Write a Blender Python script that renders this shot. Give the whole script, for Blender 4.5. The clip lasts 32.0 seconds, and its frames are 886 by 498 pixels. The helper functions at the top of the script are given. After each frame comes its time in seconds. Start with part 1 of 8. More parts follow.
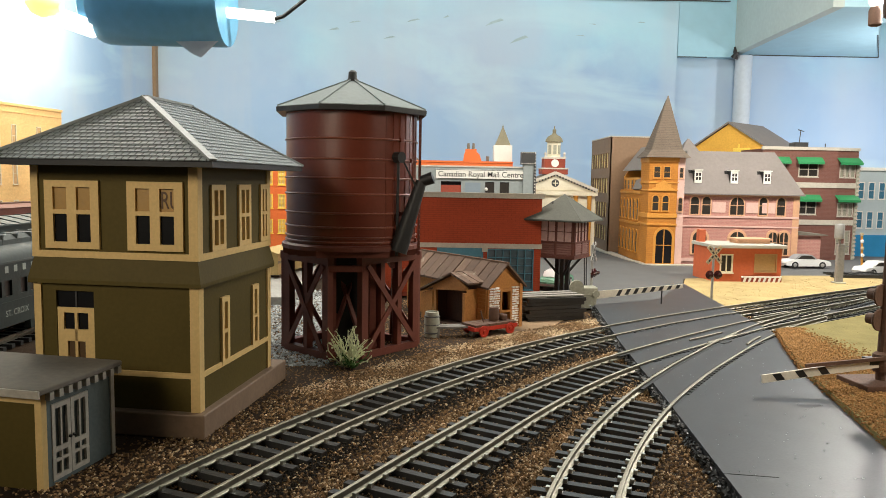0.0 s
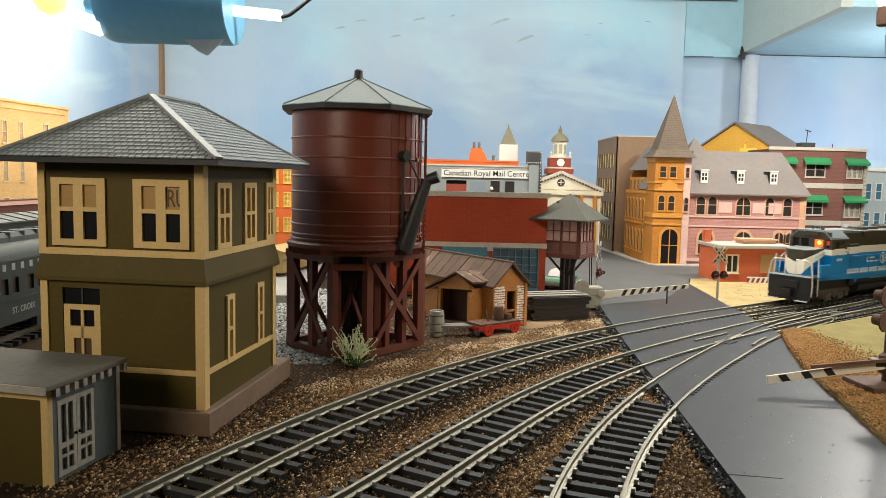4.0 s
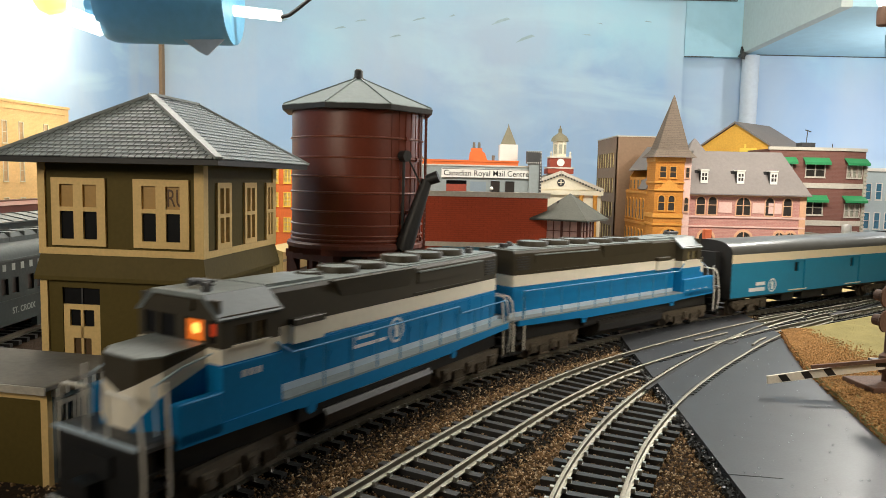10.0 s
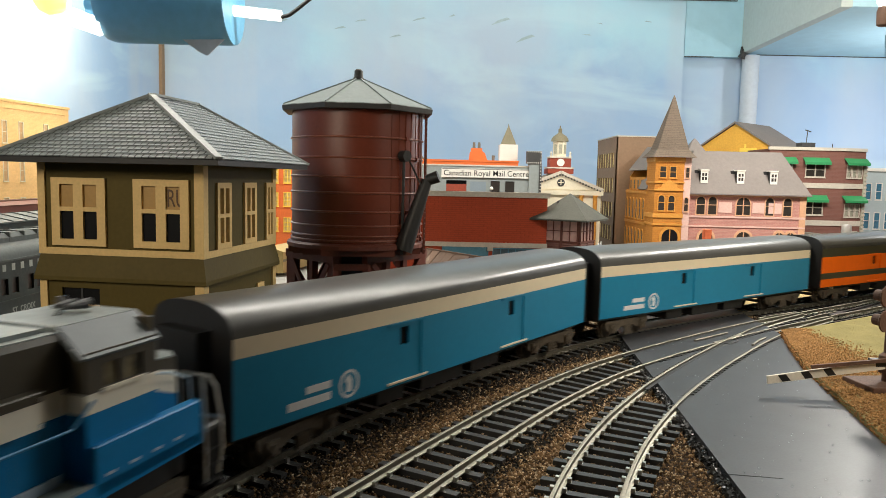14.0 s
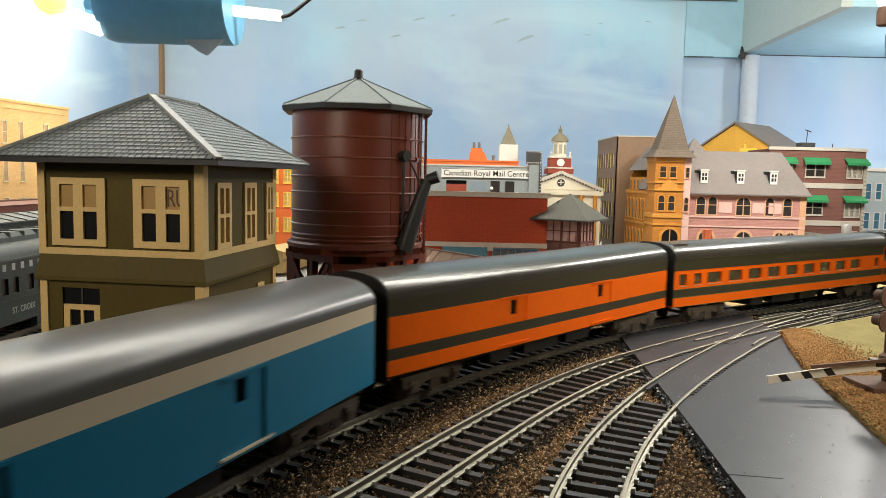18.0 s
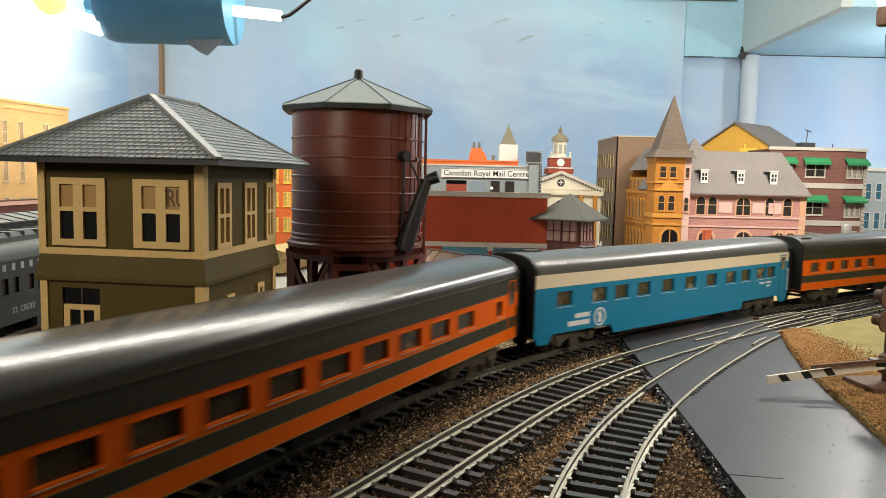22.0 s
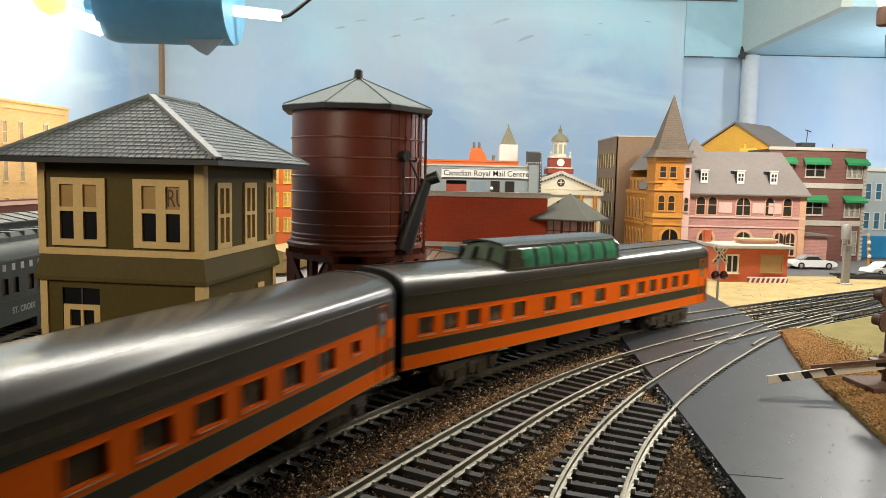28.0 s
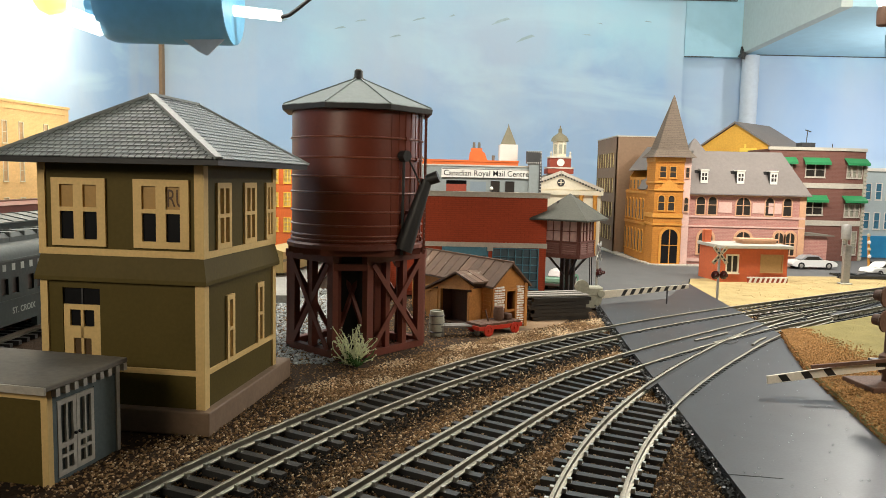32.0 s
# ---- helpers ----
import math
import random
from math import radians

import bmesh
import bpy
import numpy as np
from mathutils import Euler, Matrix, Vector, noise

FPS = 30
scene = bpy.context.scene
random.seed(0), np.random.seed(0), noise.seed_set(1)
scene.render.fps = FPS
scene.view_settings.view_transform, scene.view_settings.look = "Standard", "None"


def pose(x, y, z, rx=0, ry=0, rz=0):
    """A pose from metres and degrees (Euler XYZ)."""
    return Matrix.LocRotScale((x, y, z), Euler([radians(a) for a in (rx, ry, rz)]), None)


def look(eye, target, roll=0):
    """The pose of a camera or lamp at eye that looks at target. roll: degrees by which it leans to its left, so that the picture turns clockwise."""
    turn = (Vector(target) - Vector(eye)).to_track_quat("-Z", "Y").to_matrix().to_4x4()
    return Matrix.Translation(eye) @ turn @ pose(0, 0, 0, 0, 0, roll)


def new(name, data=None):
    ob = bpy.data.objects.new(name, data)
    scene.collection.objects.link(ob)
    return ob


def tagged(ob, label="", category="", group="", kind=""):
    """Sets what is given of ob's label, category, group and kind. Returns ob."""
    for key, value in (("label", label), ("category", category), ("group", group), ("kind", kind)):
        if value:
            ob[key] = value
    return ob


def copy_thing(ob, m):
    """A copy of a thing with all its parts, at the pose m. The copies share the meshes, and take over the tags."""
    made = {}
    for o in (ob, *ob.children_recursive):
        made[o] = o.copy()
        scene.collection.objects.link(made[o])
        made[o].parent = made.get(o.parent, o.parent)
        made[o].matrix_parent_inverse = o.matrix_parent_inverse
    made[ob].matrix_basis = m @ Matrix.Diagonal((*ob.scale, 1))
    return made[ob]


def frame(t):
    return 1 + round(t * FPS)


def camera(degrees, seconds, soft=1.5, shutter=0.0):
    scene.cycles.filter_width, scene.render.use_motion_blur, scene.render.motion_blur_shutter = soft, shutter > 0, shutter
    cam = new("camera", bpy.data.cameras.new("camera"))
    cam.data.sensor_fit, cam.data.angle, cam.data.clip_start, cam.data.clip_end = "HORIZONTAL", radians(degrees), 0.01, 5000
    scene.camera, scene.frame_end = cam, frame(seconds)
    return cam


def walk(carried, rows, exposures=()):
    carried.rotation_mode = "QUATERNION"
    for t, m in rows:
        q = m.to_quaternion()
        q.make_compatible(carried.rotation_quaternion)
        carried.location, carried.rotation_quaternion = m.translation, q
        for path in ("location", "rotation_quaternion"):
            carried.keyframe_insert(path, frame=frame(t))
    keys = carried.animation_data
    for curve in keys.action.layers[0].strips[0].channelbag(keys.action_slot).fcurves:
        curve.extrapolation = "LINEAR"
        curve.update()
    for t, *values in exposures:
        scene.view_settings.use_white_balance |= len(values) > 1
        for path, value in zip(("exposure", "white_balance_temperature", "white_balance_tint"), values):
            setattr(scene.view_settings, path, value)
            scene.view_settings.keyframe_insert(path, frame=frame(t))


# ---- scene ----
MM = 0.001
EYE = (0.0, 0.0, 0.0807)


def aim(yaw, down, roll):
    """Camera pose from degrees: yaw to the right, tilt down, roll."""
    a, b = radians(yaw), radians(down)
    way = Vector((math.sin(a) * math.cos(b), math.cos(a) * math.cos(b), -math.sin(b)))
    return look(EYE, Vector(EYE) + way, roll)


cam = camera(62.2, 32.0, soft=0.5, shutter=0.85)
walk(cam, [(0, aim(0.40, 5.33, 1.03)), (1.2, aim(0.40, 5.33, 1.03)), (1.3, aim(0, 5.42, 1.27)), (32.0, aim(0, 5.42, 1.27))],
     exposures=((0, 0.0), (32.0, 0.0)))

# ---- light ----
world = bpy.data.worlds.new("room_air")
scene.world = world
world.use_nodes = True
world.node_tree.nodes["Background"].inputs[0].default_value = (0.9, 0.93, 1.0, 1)
world.node_tree.nodes["Background"].inputs[1].default_value = 0.01


def area_lamp(name, x, y, z, sx, sy, watts, colour, target):
    data = bpy.data.lights.new(name, "AREA")
    data.shape, data.size, data.size_y = "RECTANGLE", sx * MM, sy * MM
    data.energy, data.color = watts, colour
    ob = new(name, data)
    ob.matrix_world = look(Vector((x, y, z)) * MM, Vector(target) * MM)
    return ob


def bulb_lamp(name, x, y, z, radius, watts, colour):
    data = bpy.data.lights.new(name, "POINT")
    data.shadow_soft_size, data.energy, data.color = radius * MM, watts, colour
    ob = new(name, data)
    ob.location = Vector((x, y, z)) * MM
    return ob


area_lamp("valance_strip", 80, 550, 410, 900, 50, 5.1, (1.0, 0.95, 0.85), (80, 570, 0))
# Added light with no visible source, aimed at the sky boards.
area_lamp("valance_strip_rear", -20, 940, 520, 800, 60, 1.2, (0.96, 1.0, 0.97), (-20, 1180, 100))
area_lamp("shaded_bulb", -385, 800, 330, 50, 50, 1.3, (1.0, 0.86, 0.62), (-420, 820, 0))
bulb_lamp("socket_bulb", -322, 640, 214, 14, 0.6, (1.0, 0.86, 0.64))
bulb_lamp("duct_bulb", 384, 620, 250, 14, 2.5, (1.0, 0.95, 0.87))
# Unseen point light added to brighten the backdrop recess and duct.
bulb_lamp("duct_bulb_rear", 700, 965, 175, 20, 1.9, (0.97, 0.98, 1.0))
# Unseen fill light, added low behind the eye to brighten the tower front.
panel = area_lamp("room_ceiling_panel", -300, -130, 240, 200, 140, 0.09, (1.0, 0.87, 0.68), (-108, 240, 82))
panel.data.spread = radians(48)
# Added fill, out of view on the right, that lifts the train sides.
side_fill = area_lamp("room_side_panel", 310, 150, 240, 160, 120, 0.22, (1.0, 0.91, 0.77), (145, 405, 20))
side_fill.data.spread = radians(80)


# ---- materials ----
def material(name, colour, rough=0.6, metal=0.0, vary=0.15, grain=1.5, bump=0.15, stain=None, stain_at=0.6, rand=0.0, island=0.0, spec=0.5):
    """Colour broken up at two scales (blotch and grain, in millimetres), with fine relief."""
    mat = bpy.data.materials.new(name)
    mat.use_nodes = True
    nodes, links = mat.node_tree.nodes, mat.node_tree.links
    bsdf = nodes["Principled BSDF"]
    bsdf.inputs["Roughness"].default_value, bsdf.inputs["Metallic"].default_value = rough, metal
    bsdf.inputs["Specular IOR Level"].default_value = spec
    coord = nodes.new("ShaderNodeTexCoord")

    def noise_at(size, detail):
        n = nodes.new("ShaderNodeTexNoise")
        n.inputs["Scale"].default_value, n.inputs["Detail"].default_value = 1000.0 / size, detail
        links.new(coord.outputs["Object"], n.inputs["Vector"])
        return n
    fine, broad = noise_at(grain, 3), noise_at(grain * 14, 4)
    add = nodes.new("ShaderNodeMath")
    add.operation = "ADD"
    links.new(fine.outputs["Fac"], add.inputs[0])
    links.new(broad.outputs["Fac"], add.inputs[1])
    last = add
    if rand:
        info = nodes.new("ShaderNodeObjectInfo")
        more = nodes.new("ShaderNodeMath")
        more.operation, more.inputs[1].default_value = "MULTIPLY_ADD", rand
        links.new(info.outputs["Random"], more.inputs[0])
        links.new(last.outputs[0], more.inputs[2])
        last = more
    if island:
        geo = nodes.new("ShaderNodeNewGeometry")
        more = nodes.new("ShaderNodeMath")
        more.operation, more.inputs[1].default_value = "MULTIPLY_ADD", island
        links.new(geo.outputs["Random Per Island"], more.inputs[0])
        links.new(last.outputs[0], more.inputs[2])
        last = more
    ramp = nodes.new("ShaderNodeMapRange")
    ramp.inputs["From Min"].default_value, ramp.inputs["From Max"].default_value = 0.55, 1.45 + rand + island
    ramp.inputs["To Min"].default_value, ramp.inputs["To Max"].default_value = 1 - vary, 1 + vary
    links.new(last.outputs[0], ramp.inputs["Value"])
    mul = nodes.new("ShaderNodeMix")
    mul.data_type, mul.blend_type = "RGBA", "MULTIPLY"
    mul.inputs["Factor"].default_value = 1.0
    mul.inputs["A"].default_value = (*colour, 1)
    links.new(ramp.outputs[0], mul.inputs["B"])
    out = mul.outputs["Result"]
    if stain:
        patch = noise_at(grain * 30, 6)
        edge = nodes.new("ShaderNodeMapRange")
        edge.inputs["From Min"].default_value, edge.inputs["From Max"].default_value = stain_at, stain_at + 0.14
        links.new(patch.outputs["Fac"], edge.inputs["Value"])
        mix = nodes.new("ShaderNodeMix")
        mix.data_type = "RGBA"
        links.new(edge.outputs[0], mix.inputs["Factor"])
        links.new(out, mix.inputs["A"])
        mix.inputs["B"].default_value = (*stain, 1)
        out = mix.outputs["Result"]
    links.new(out, bsdf.inputs["Base Color"])
    if bump:
        relief = nodes.new("ShaderNodeBump")
        relief.inputs["Strength"].default_value = bump
        relief.inputs["Distance"].default_value = grain * MM * 0.4
        links.new(fine.outputs["Fac"], relief.inputs["Height"])
        links.new(relief.outputs["Normal"], bsdf.inputs["Normal"])
    return mat


def brick_material(name, colour, second, mortar, length=2.6, height=0.9, rough=0.8, flip=False, depth=0.5, joint=0.10):
    """Courses of small bricks or boards in the wall's own plane (x along it, z up)."""
    mat = material(name, colour, rough, bump=0, vary=0.38, grain=2.2, spec=0.3)
    nodes, links = mat.node_tree.nodes, mat.node_tree.links
    bsdf = nodes["Principled BSDF"]
    coord = nodes.new("ShaderNodeTexCoord")
    split = nodes.new("ShaderNodeSeparateXYZ")
    joint_xy = nodes.new("ShaderNodeCombineXYZ")
    links.new(coord.outputs["Object"], split.inputs[0])
    along = nodes.new("ShaderNodeMath")
    along.operation = "ADD"
    links.new(split.outputs["X"], along.inputs[0])
    links.new(split.outputs["Y"], along.inputs[1])
    links.new(along.outputs[0], joint_xy.inputs["X"])
    links.new(split.outputs["Z"], joint_xy.inputs["Y"])
    tex = nodes.new("ShaderNodeTexBrick")
    tex.inputs["Scale"].default_value = 1000.0
    tex.inputs["Brick Width"].default_value, tex.inputs["Row Height"].default_value = length, height
    tex.inputs["Mortar Size"].default_value, tex.inputs["Mortar Smooth"].default_value = joint, 0.3
    tex.inputs["Color1"].default_value, tex.inputs["Color2"].default_value = (*colour, 1), (*second, 1)
    tex.inputs["Mortar"].default_value = (*mortar, 1)
    links.new(joint_xy.outputs[0], tex.inputs["Vector"])
    old = bsdf.inputs["Base Color"].links[0].from_socket
    mix = nodes.new("ShaderNodeMix")
    mix.data_type, mix.blend_type = "RGBA", "MIX"
    mix.inputs["Factor"].default_value = 0.6
    links.new(old, mix.inputs["A"])
    links.new(tex.outputs["Color"], mix.inputs["B"])
    links.new(mix.outputs["Result"], bsdf.inputs["Base Color"])
    relief = nodes.new("ShaderNodeBump")
    relief.invert = True
    relief.inputs["Strength"].default_value, relief.inputs["Distance"].default_value = depth, 0.0002
    links.new(tex.outputs["Fac"], relief.inputs["Height"])
    links.new(relief.outputs["Normal"], bsdf.inputs["Normal"])
    return mat


def glowing(name, colour, strength):
    mat = bpy.data.materials.new(name)
    mat.use_nodes = True
    bsdf = mat.node_tree.nodes["Principled BSDF"]
    bsdf.inputs["Base Color"].default_value = (*colour, 1)
    bsdf.inputs["Emission Color"].default_value = (*colour, 1)
    bsdf.inputs["Emission Strength"].default_value = strength
    return mat


M_DIRT = material("gravel_bed", (0.036, 0.021, 0.011), 0.95, vary=0.55, grain=1.0, bump=0.9, stain=(0.028, 0.022, 0.016), stain_at=0.55, spec=0.2)
M_STONE = material("gravel_stone", (0.25, 0.155, 0.078), 0.9, vary=0.9, grain=0.8, bump=0.3, island=1.2, spec=0.2)
M_PALESTONE = material("pale_gravel_stone", (0.66, 0.51, 0.33), 0.9, vary=0.5, grain=0.8, bump=0.3, island=1.0, spec=0.2)
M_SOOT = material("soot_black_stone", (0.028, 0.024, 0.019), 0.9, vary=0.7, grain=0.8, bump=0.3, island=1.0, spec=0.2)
M_GREYSTONE = material("grey_stone", (0.34, 0.36, 0.36), 0.9, vary=0.7, grain=0.8, bump=0.3, island=1.2, spec=0.2)
M_SAND = material("sand", (0.39, 0.295, 0.135), 0.95, vary=0.3, grain=1.2, bump=0.6, spec=0.2)
M_APRON = material("tan_dirt", (0.24, 0.165, 0.10), 0.95, vary=0.4, grain=1.2, bump=0.6, stain=(0.12, 0.08, 0.05), stain_at=0.55, spec=0.2)
M_TURFTOP = material("olive_turf", (0.205, 0.172, 0.066), 0.95, vary=0.3, grain=0.9, bump=0.7, stain=(0.33, 0.20, 0.06), stain_at=0.6, spec=0.2)
M_CORK = material("cork_crumb", (0.30, 0.165, 0.062), 0.95, vary=0.6, grain=0.8, bump=0.4, island=1.0, spec=0.2)
M_TURFEDGE = material("turf_edge", (0.30, 0.15, 0.055), 0.95, vary=0.5, grain=1.0, bump=0.9, stain=(0.10, 0.055, 0.03), spec=0.2)
M_ASPHALT = material("road_card", (0.036, 0.039, 0.044), 0.42, vary=0.3, grain=0.9, bump=0.05, stain=(0.055, 0.056, 0.056), stain_at=0.62, spec=0.45)
M_STREET = material("street", (0.092, 0.093, 0.092), 0.75, vary=0.2, grain=1.6, bump=0.25, stain=(0.125, 0.125, 0.12))
M_RAIL = material("nickel_rail", (0.30, 0.28, 0.228), 0.52, 1.0, vary=0.3, grain=1.2, bump=0.05)
M_TIE = material("tie_plastic", (0.032, 0.033, 0.033), 0.36, vary=0.5, grain=0.8, bump=0.4, rand=0.6)
M_OLIVE = material("olive_siding", (0.098, 0.072, 0.016), 0.6, vary=0.14, grain=1.4, bump=0.08, spec=0.2)
M_CREAM = material("cream_trim", (0.74, 0.52, 0.22), 0.55, vary=0.12, grain=1.0, bump=0.08, spec=0.3)
M_SPIKE = material("spike_glint", (0.62, 0.60, 0.54), 0.32, 1.0, vary=0.3)
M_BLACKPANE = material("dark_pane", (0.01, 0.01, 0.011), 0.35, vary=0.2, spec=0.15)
M_SHINGLE = material("slate_shingle", (0.29, 0.33, 0.34), 0.5, vary=0.24, grain=0.9, bump=0.3, island=0.7, spec=0.35)
M_HIP = material("hip_cap", (0.38, 0.41, 0.41), 0.45, vary=0.2)
M_CONCRETE = material("plastic_plinth", (0.23, 0.155, 0.10), 0.6, vary=0.2, grain=2)
M_TANK = material("oxide_red_tank", (0.155, 0.034, 0.017), 0.35, vary=0.15, grain=1.6, bump=0.06)
# Lighter than the tank: the highlights on the hoops are in this colour.
M_HOOP = material("hoop_highlight", (0.23, 0.075, 0.045), 0.3, vary=0.2)
M_TANKWOOD = material("red_brown_timber", (0.15, 0.041, 0.025), 0.5, vary=0.25, grain=1.0, bump=0.2)
M_TANKROOF = material("tank_roof", (0.20, 0.242, 0.24), 0.6, spec=0.25, vary=0.12, grain=2.0, bump=0.05, stain=(0.17, 0.20, 0.19))
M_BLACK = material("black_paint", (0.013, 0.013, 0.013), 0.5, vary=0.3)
M_DARK = material("dark_grey", (0.045, 0.045, 0.045), 0.5, vary=0.3)
M_WHITE = material("white_paint", (0.78, 0.76, 0.70), 0.5, vary=0.08)


def sky_paint():
    """Hand-painted sky: lavender blue below, pale cyan above, with long cloud strokes."""
    mat = material("painted_sky", (0.5, 0.6, 0.75), 0.55, bump=0.05, grain=14)
    nodes, links = mat.node_tree.nodes, mat.node_tree.links
    coord = nodes.new("ShaderNodeTexCoord")
    split = nodes.new("ShaderNodeSeparateXYZ")
    links.new(coord.outputs["Object"], split.inputs[0])
    fac = nodes.new("ShaderNodeMapRange")
    fac.inputs["From Min"].default_value, fac.inputs["From Max"].default_value = 0.35, 0.44
    brush = nodes.new("ShaderNodeTexNoise")
    brush.inputs["Scale"].default_value, brush.inputs["Detail"].default_value, brush.inputs["Roughness"].default_value = 7.0, 6, 0.6
    links.new(coord.outputs["Object"], brush.inputs["Vector"])
    ragged = nodes.new("ShaderNodeMath")
    ragged.operation, ragged.inputs[1].default_value = "MULTIPLY_ADD", 0.22
    links.new(brush.outputs["Fac"], ragged.inputs[0])
    links.new(split.outputs["Z"], ragged.inputs[2])
    links.new(ragged.outputs[0], fac.inputs["Value"])
    base = nodes.new("ShaderNodeMix")
    base.data_type = "RGBA"
    base.inputs["A"].default_value, base.inputs["B"].default_value = (0.325, 0.485, 0.70, 1), (0.42, 0.69, 0.79, 1)
    links.new(fac.outputs[0], base.inputs["Factor"])
    out = base.outputs["Result"]
    for size, scale, lo, hi, colour in ((110, (1, 1, 1.5), 0.46, 0.66, (0.47, 0.58, 0.71, 1)), (70, (0.8, 0.8, 2.2), 0.56, 0.72, (0.54, 0.735, 0.81, 1)), (130, (2.2, 2.2, 0.2), 0.48, 0.68, (0.50, 0.57, 0.645, 1))):
        stretch = nodes.new("ShaderNodeMapping")
        stretch.inputs["Scale"].default_value = scale
        links.new(coord.outputs["Object"], stretch.inputs["Vector"])
        cloud = nodes.new("ShaderNodeTexNoise")
        cloud.inputs["Scale"].default_value, cloud.inputs["Detail"].default_value = 1000.0 / size / 3, 5
        cloud.inputs["Distortion"].default_value = 0.6
        links.new(stretch.outputs[0], cloud.inputs["Vector"])
        edge = nodes.new("ShaderNodeMapRange")
        edge.inputs["From Min"].default_value, edge.inputs["From Max"].default_value, edge.inputs["To Max"].default_value = lo, hi, 0.75
        links.new(cloud.outputs["Fac"], edge.inputs["Value"])
        mix = nodes.new("ShaderNodeMix")
        mix.data_type = "RGBA"
        links.new(edge.outputs[0], mix.inputs["Factor"])
        links.new(out, mix.inputs["A"])
        mix.inputs["B"].default_value = colour
        out = mix.outputs["Result"]
    links.new(out, nodes["Principled BSDF"].inputs["Base Color"])
    return mat


M_SKY = sky_paint()


# ---- building blocks, in millimetres ----
def at(x=0, y=0, z=0, rx=0, ry=0, rz=0):
    return pose(x * MM, y * MM, z * MM, rx, ry, rz)


def thing(name, m, label, category, group="", kind=""):
    ob = new(name)
    ob.empty_display_size = 0.005
    ob.matrix_basis = m
    return tagged(ob, label, category, group, kind)


def mesh_of(bm, mat, smooth=False):
    bmesh.ops.recalc_face_normals(bm, faces=bm.faces)
    me = bpy.data.meshes.new("mesh")
    bm.to_mesh(me)
    bm.free()
    me.transform(Matrix.Scale(MM, 4))
    me.materials.append(mat)
    if smooth:
        me.shade_smooth()
        me.set_sharp_from_angle(angle=radians(35))
    return me


def part(name, bm, mat, parent=None, label="", m=None, smooth=False, kind=""):
    """One mesh object from a bmesh in millimetres (or a ready mesh), under its thing."""
    ob = new(name, mesh_of(bm, mat, smooth) if isinstance(bm, bmesh.types.BMesh) else bm)
    if parent is not None:
        ob.parent = parent
    if m is not None:
        ob.matrix_basis = m
    return tagged(ob, label, "", "", kind)


def solid(name, bm, mat, m, label, category, group="", kind="", smooth=False):
    """A thing that is one mesh."""
    ob = part(name, bm, mat, None, m=m, smooth=smooth)
    return tagged(ob, label, category, group, kind)


def box(bm, x0, y0, z0, x1, y1, z1, m=None):
    v = [bm.verts.new((x, y, z)) for x in (x0, x1) for y in (y0, y1) for z in (z0, z1)]
    for f in ((0, 1, 3, 2), (4, 6, 7, 5), (0, 4, 5, 1), (2, 3, 7, 6), (0, 2, 6, 4), (1, 5, 7, 3)):
        bm.faces.new([v[i] for i in f])
    if m is not None:
        bmesh.ops.transform(bm, matrix=m, verts=v)
    return v


def boxes(*rows):
    bm = bmesh.new()
    for r in rows:
        box(bm, *r)
    return bm


def soft_box(x0, y0, z0, x1, y1, z1, r=0.4, seg=2):
    bm = boxes((x0, y0, z0, x1, y1, z1))
    bmesh.ops.bevel(bm, geom=bm.edges[:], offset=r, segments=seg, affect="EDGES", profile=0.5)
    return bm


def beam(bm, a, b, w, h=None):
    """A square timber from a to b."""
    a, b = Vector(a), Vector(b)
    h = h or w
    d = b - a
    q = d.to_track_quat("Z", "Y").to_matrix().to_4x4()
    box(bm, -w / 2, -h / 2, 0, w / 2, h / 2, d.length, Matrix.Translation(a) @ q)
    return bm


def rod(bm, a, b, r0, r1=None, seg=10):
    """A round bar or cone from a to b."""
    a, b = Vector(a), Vector(b)
    r1 = r0 if r1 is None else r1
    d = b - a
    q = Matrix.Translation(a) @ d.to_track_quat("Z", "Y").to_matrix().to_4x4()
    rings = []
    for r, h in ((r0, 0), (r1, d.length)):
        rings.append([bm.verts.new(q @ Vector((r * math.cos(6.28318 * i / seg), r * math.sin(6.28318 * i / seg), h))) for i in range(seg)])
    for i in range(seg):
        bm.faces.new((rings[0][i], rings[0][(i + 1) % seg], rings[1][(i + 1) % seg], rings[1][i]))
    bm.faces.new(rings[0][::-1])
    bm.faces.new(rings[1])
    return bm


def lathe(profile, seg=24, closed=False):
    """Turn (radius, height) points round the z axis."""
    bm = bmesh.new()
    rings = [[bm.verts.new((max(r, 0.01) * math.cos(6.28318 * i / seg), max(r, 0.01) * math.sin(6.28318 * i / seg), z)) for i in range(seg)] for r, z in profile]
    for a, b in zip(rings[:-1], rings[1:]):
        for i in range(seg):
            bm.faces.new((a[i], a[(i + 1) % seg], b[(i + 1) % seg], b[i]))
    bm.faces.new(rings[0][::-1])
    bm.faces.new(rings[-1])
    return bm


def prism(bm, outline, lo, hi, axis="y"):
    """Extrude an outline: axis y takes (x, z) points, x takes (y, z), z takes (x, y)."""
    def put(u, v, w):
        return {"y": (u, w, v), "x": (w, u, v), "z": (u, v, w)}[axis]
    a = [bm.verts.new(put(u, v, lo)) for u, v in outline]
    b = [bm.verts.new(put(u, v, hi)) for u, v in outline]
    n = len(outline)
    for i in range(n):
        bm.faces.new((a[i], a[(i + 1) % n], b[(i + 1) % n], b[i]))
    bm.faces.new(a[::-1])
    bm.faces.new(b)
    return bm


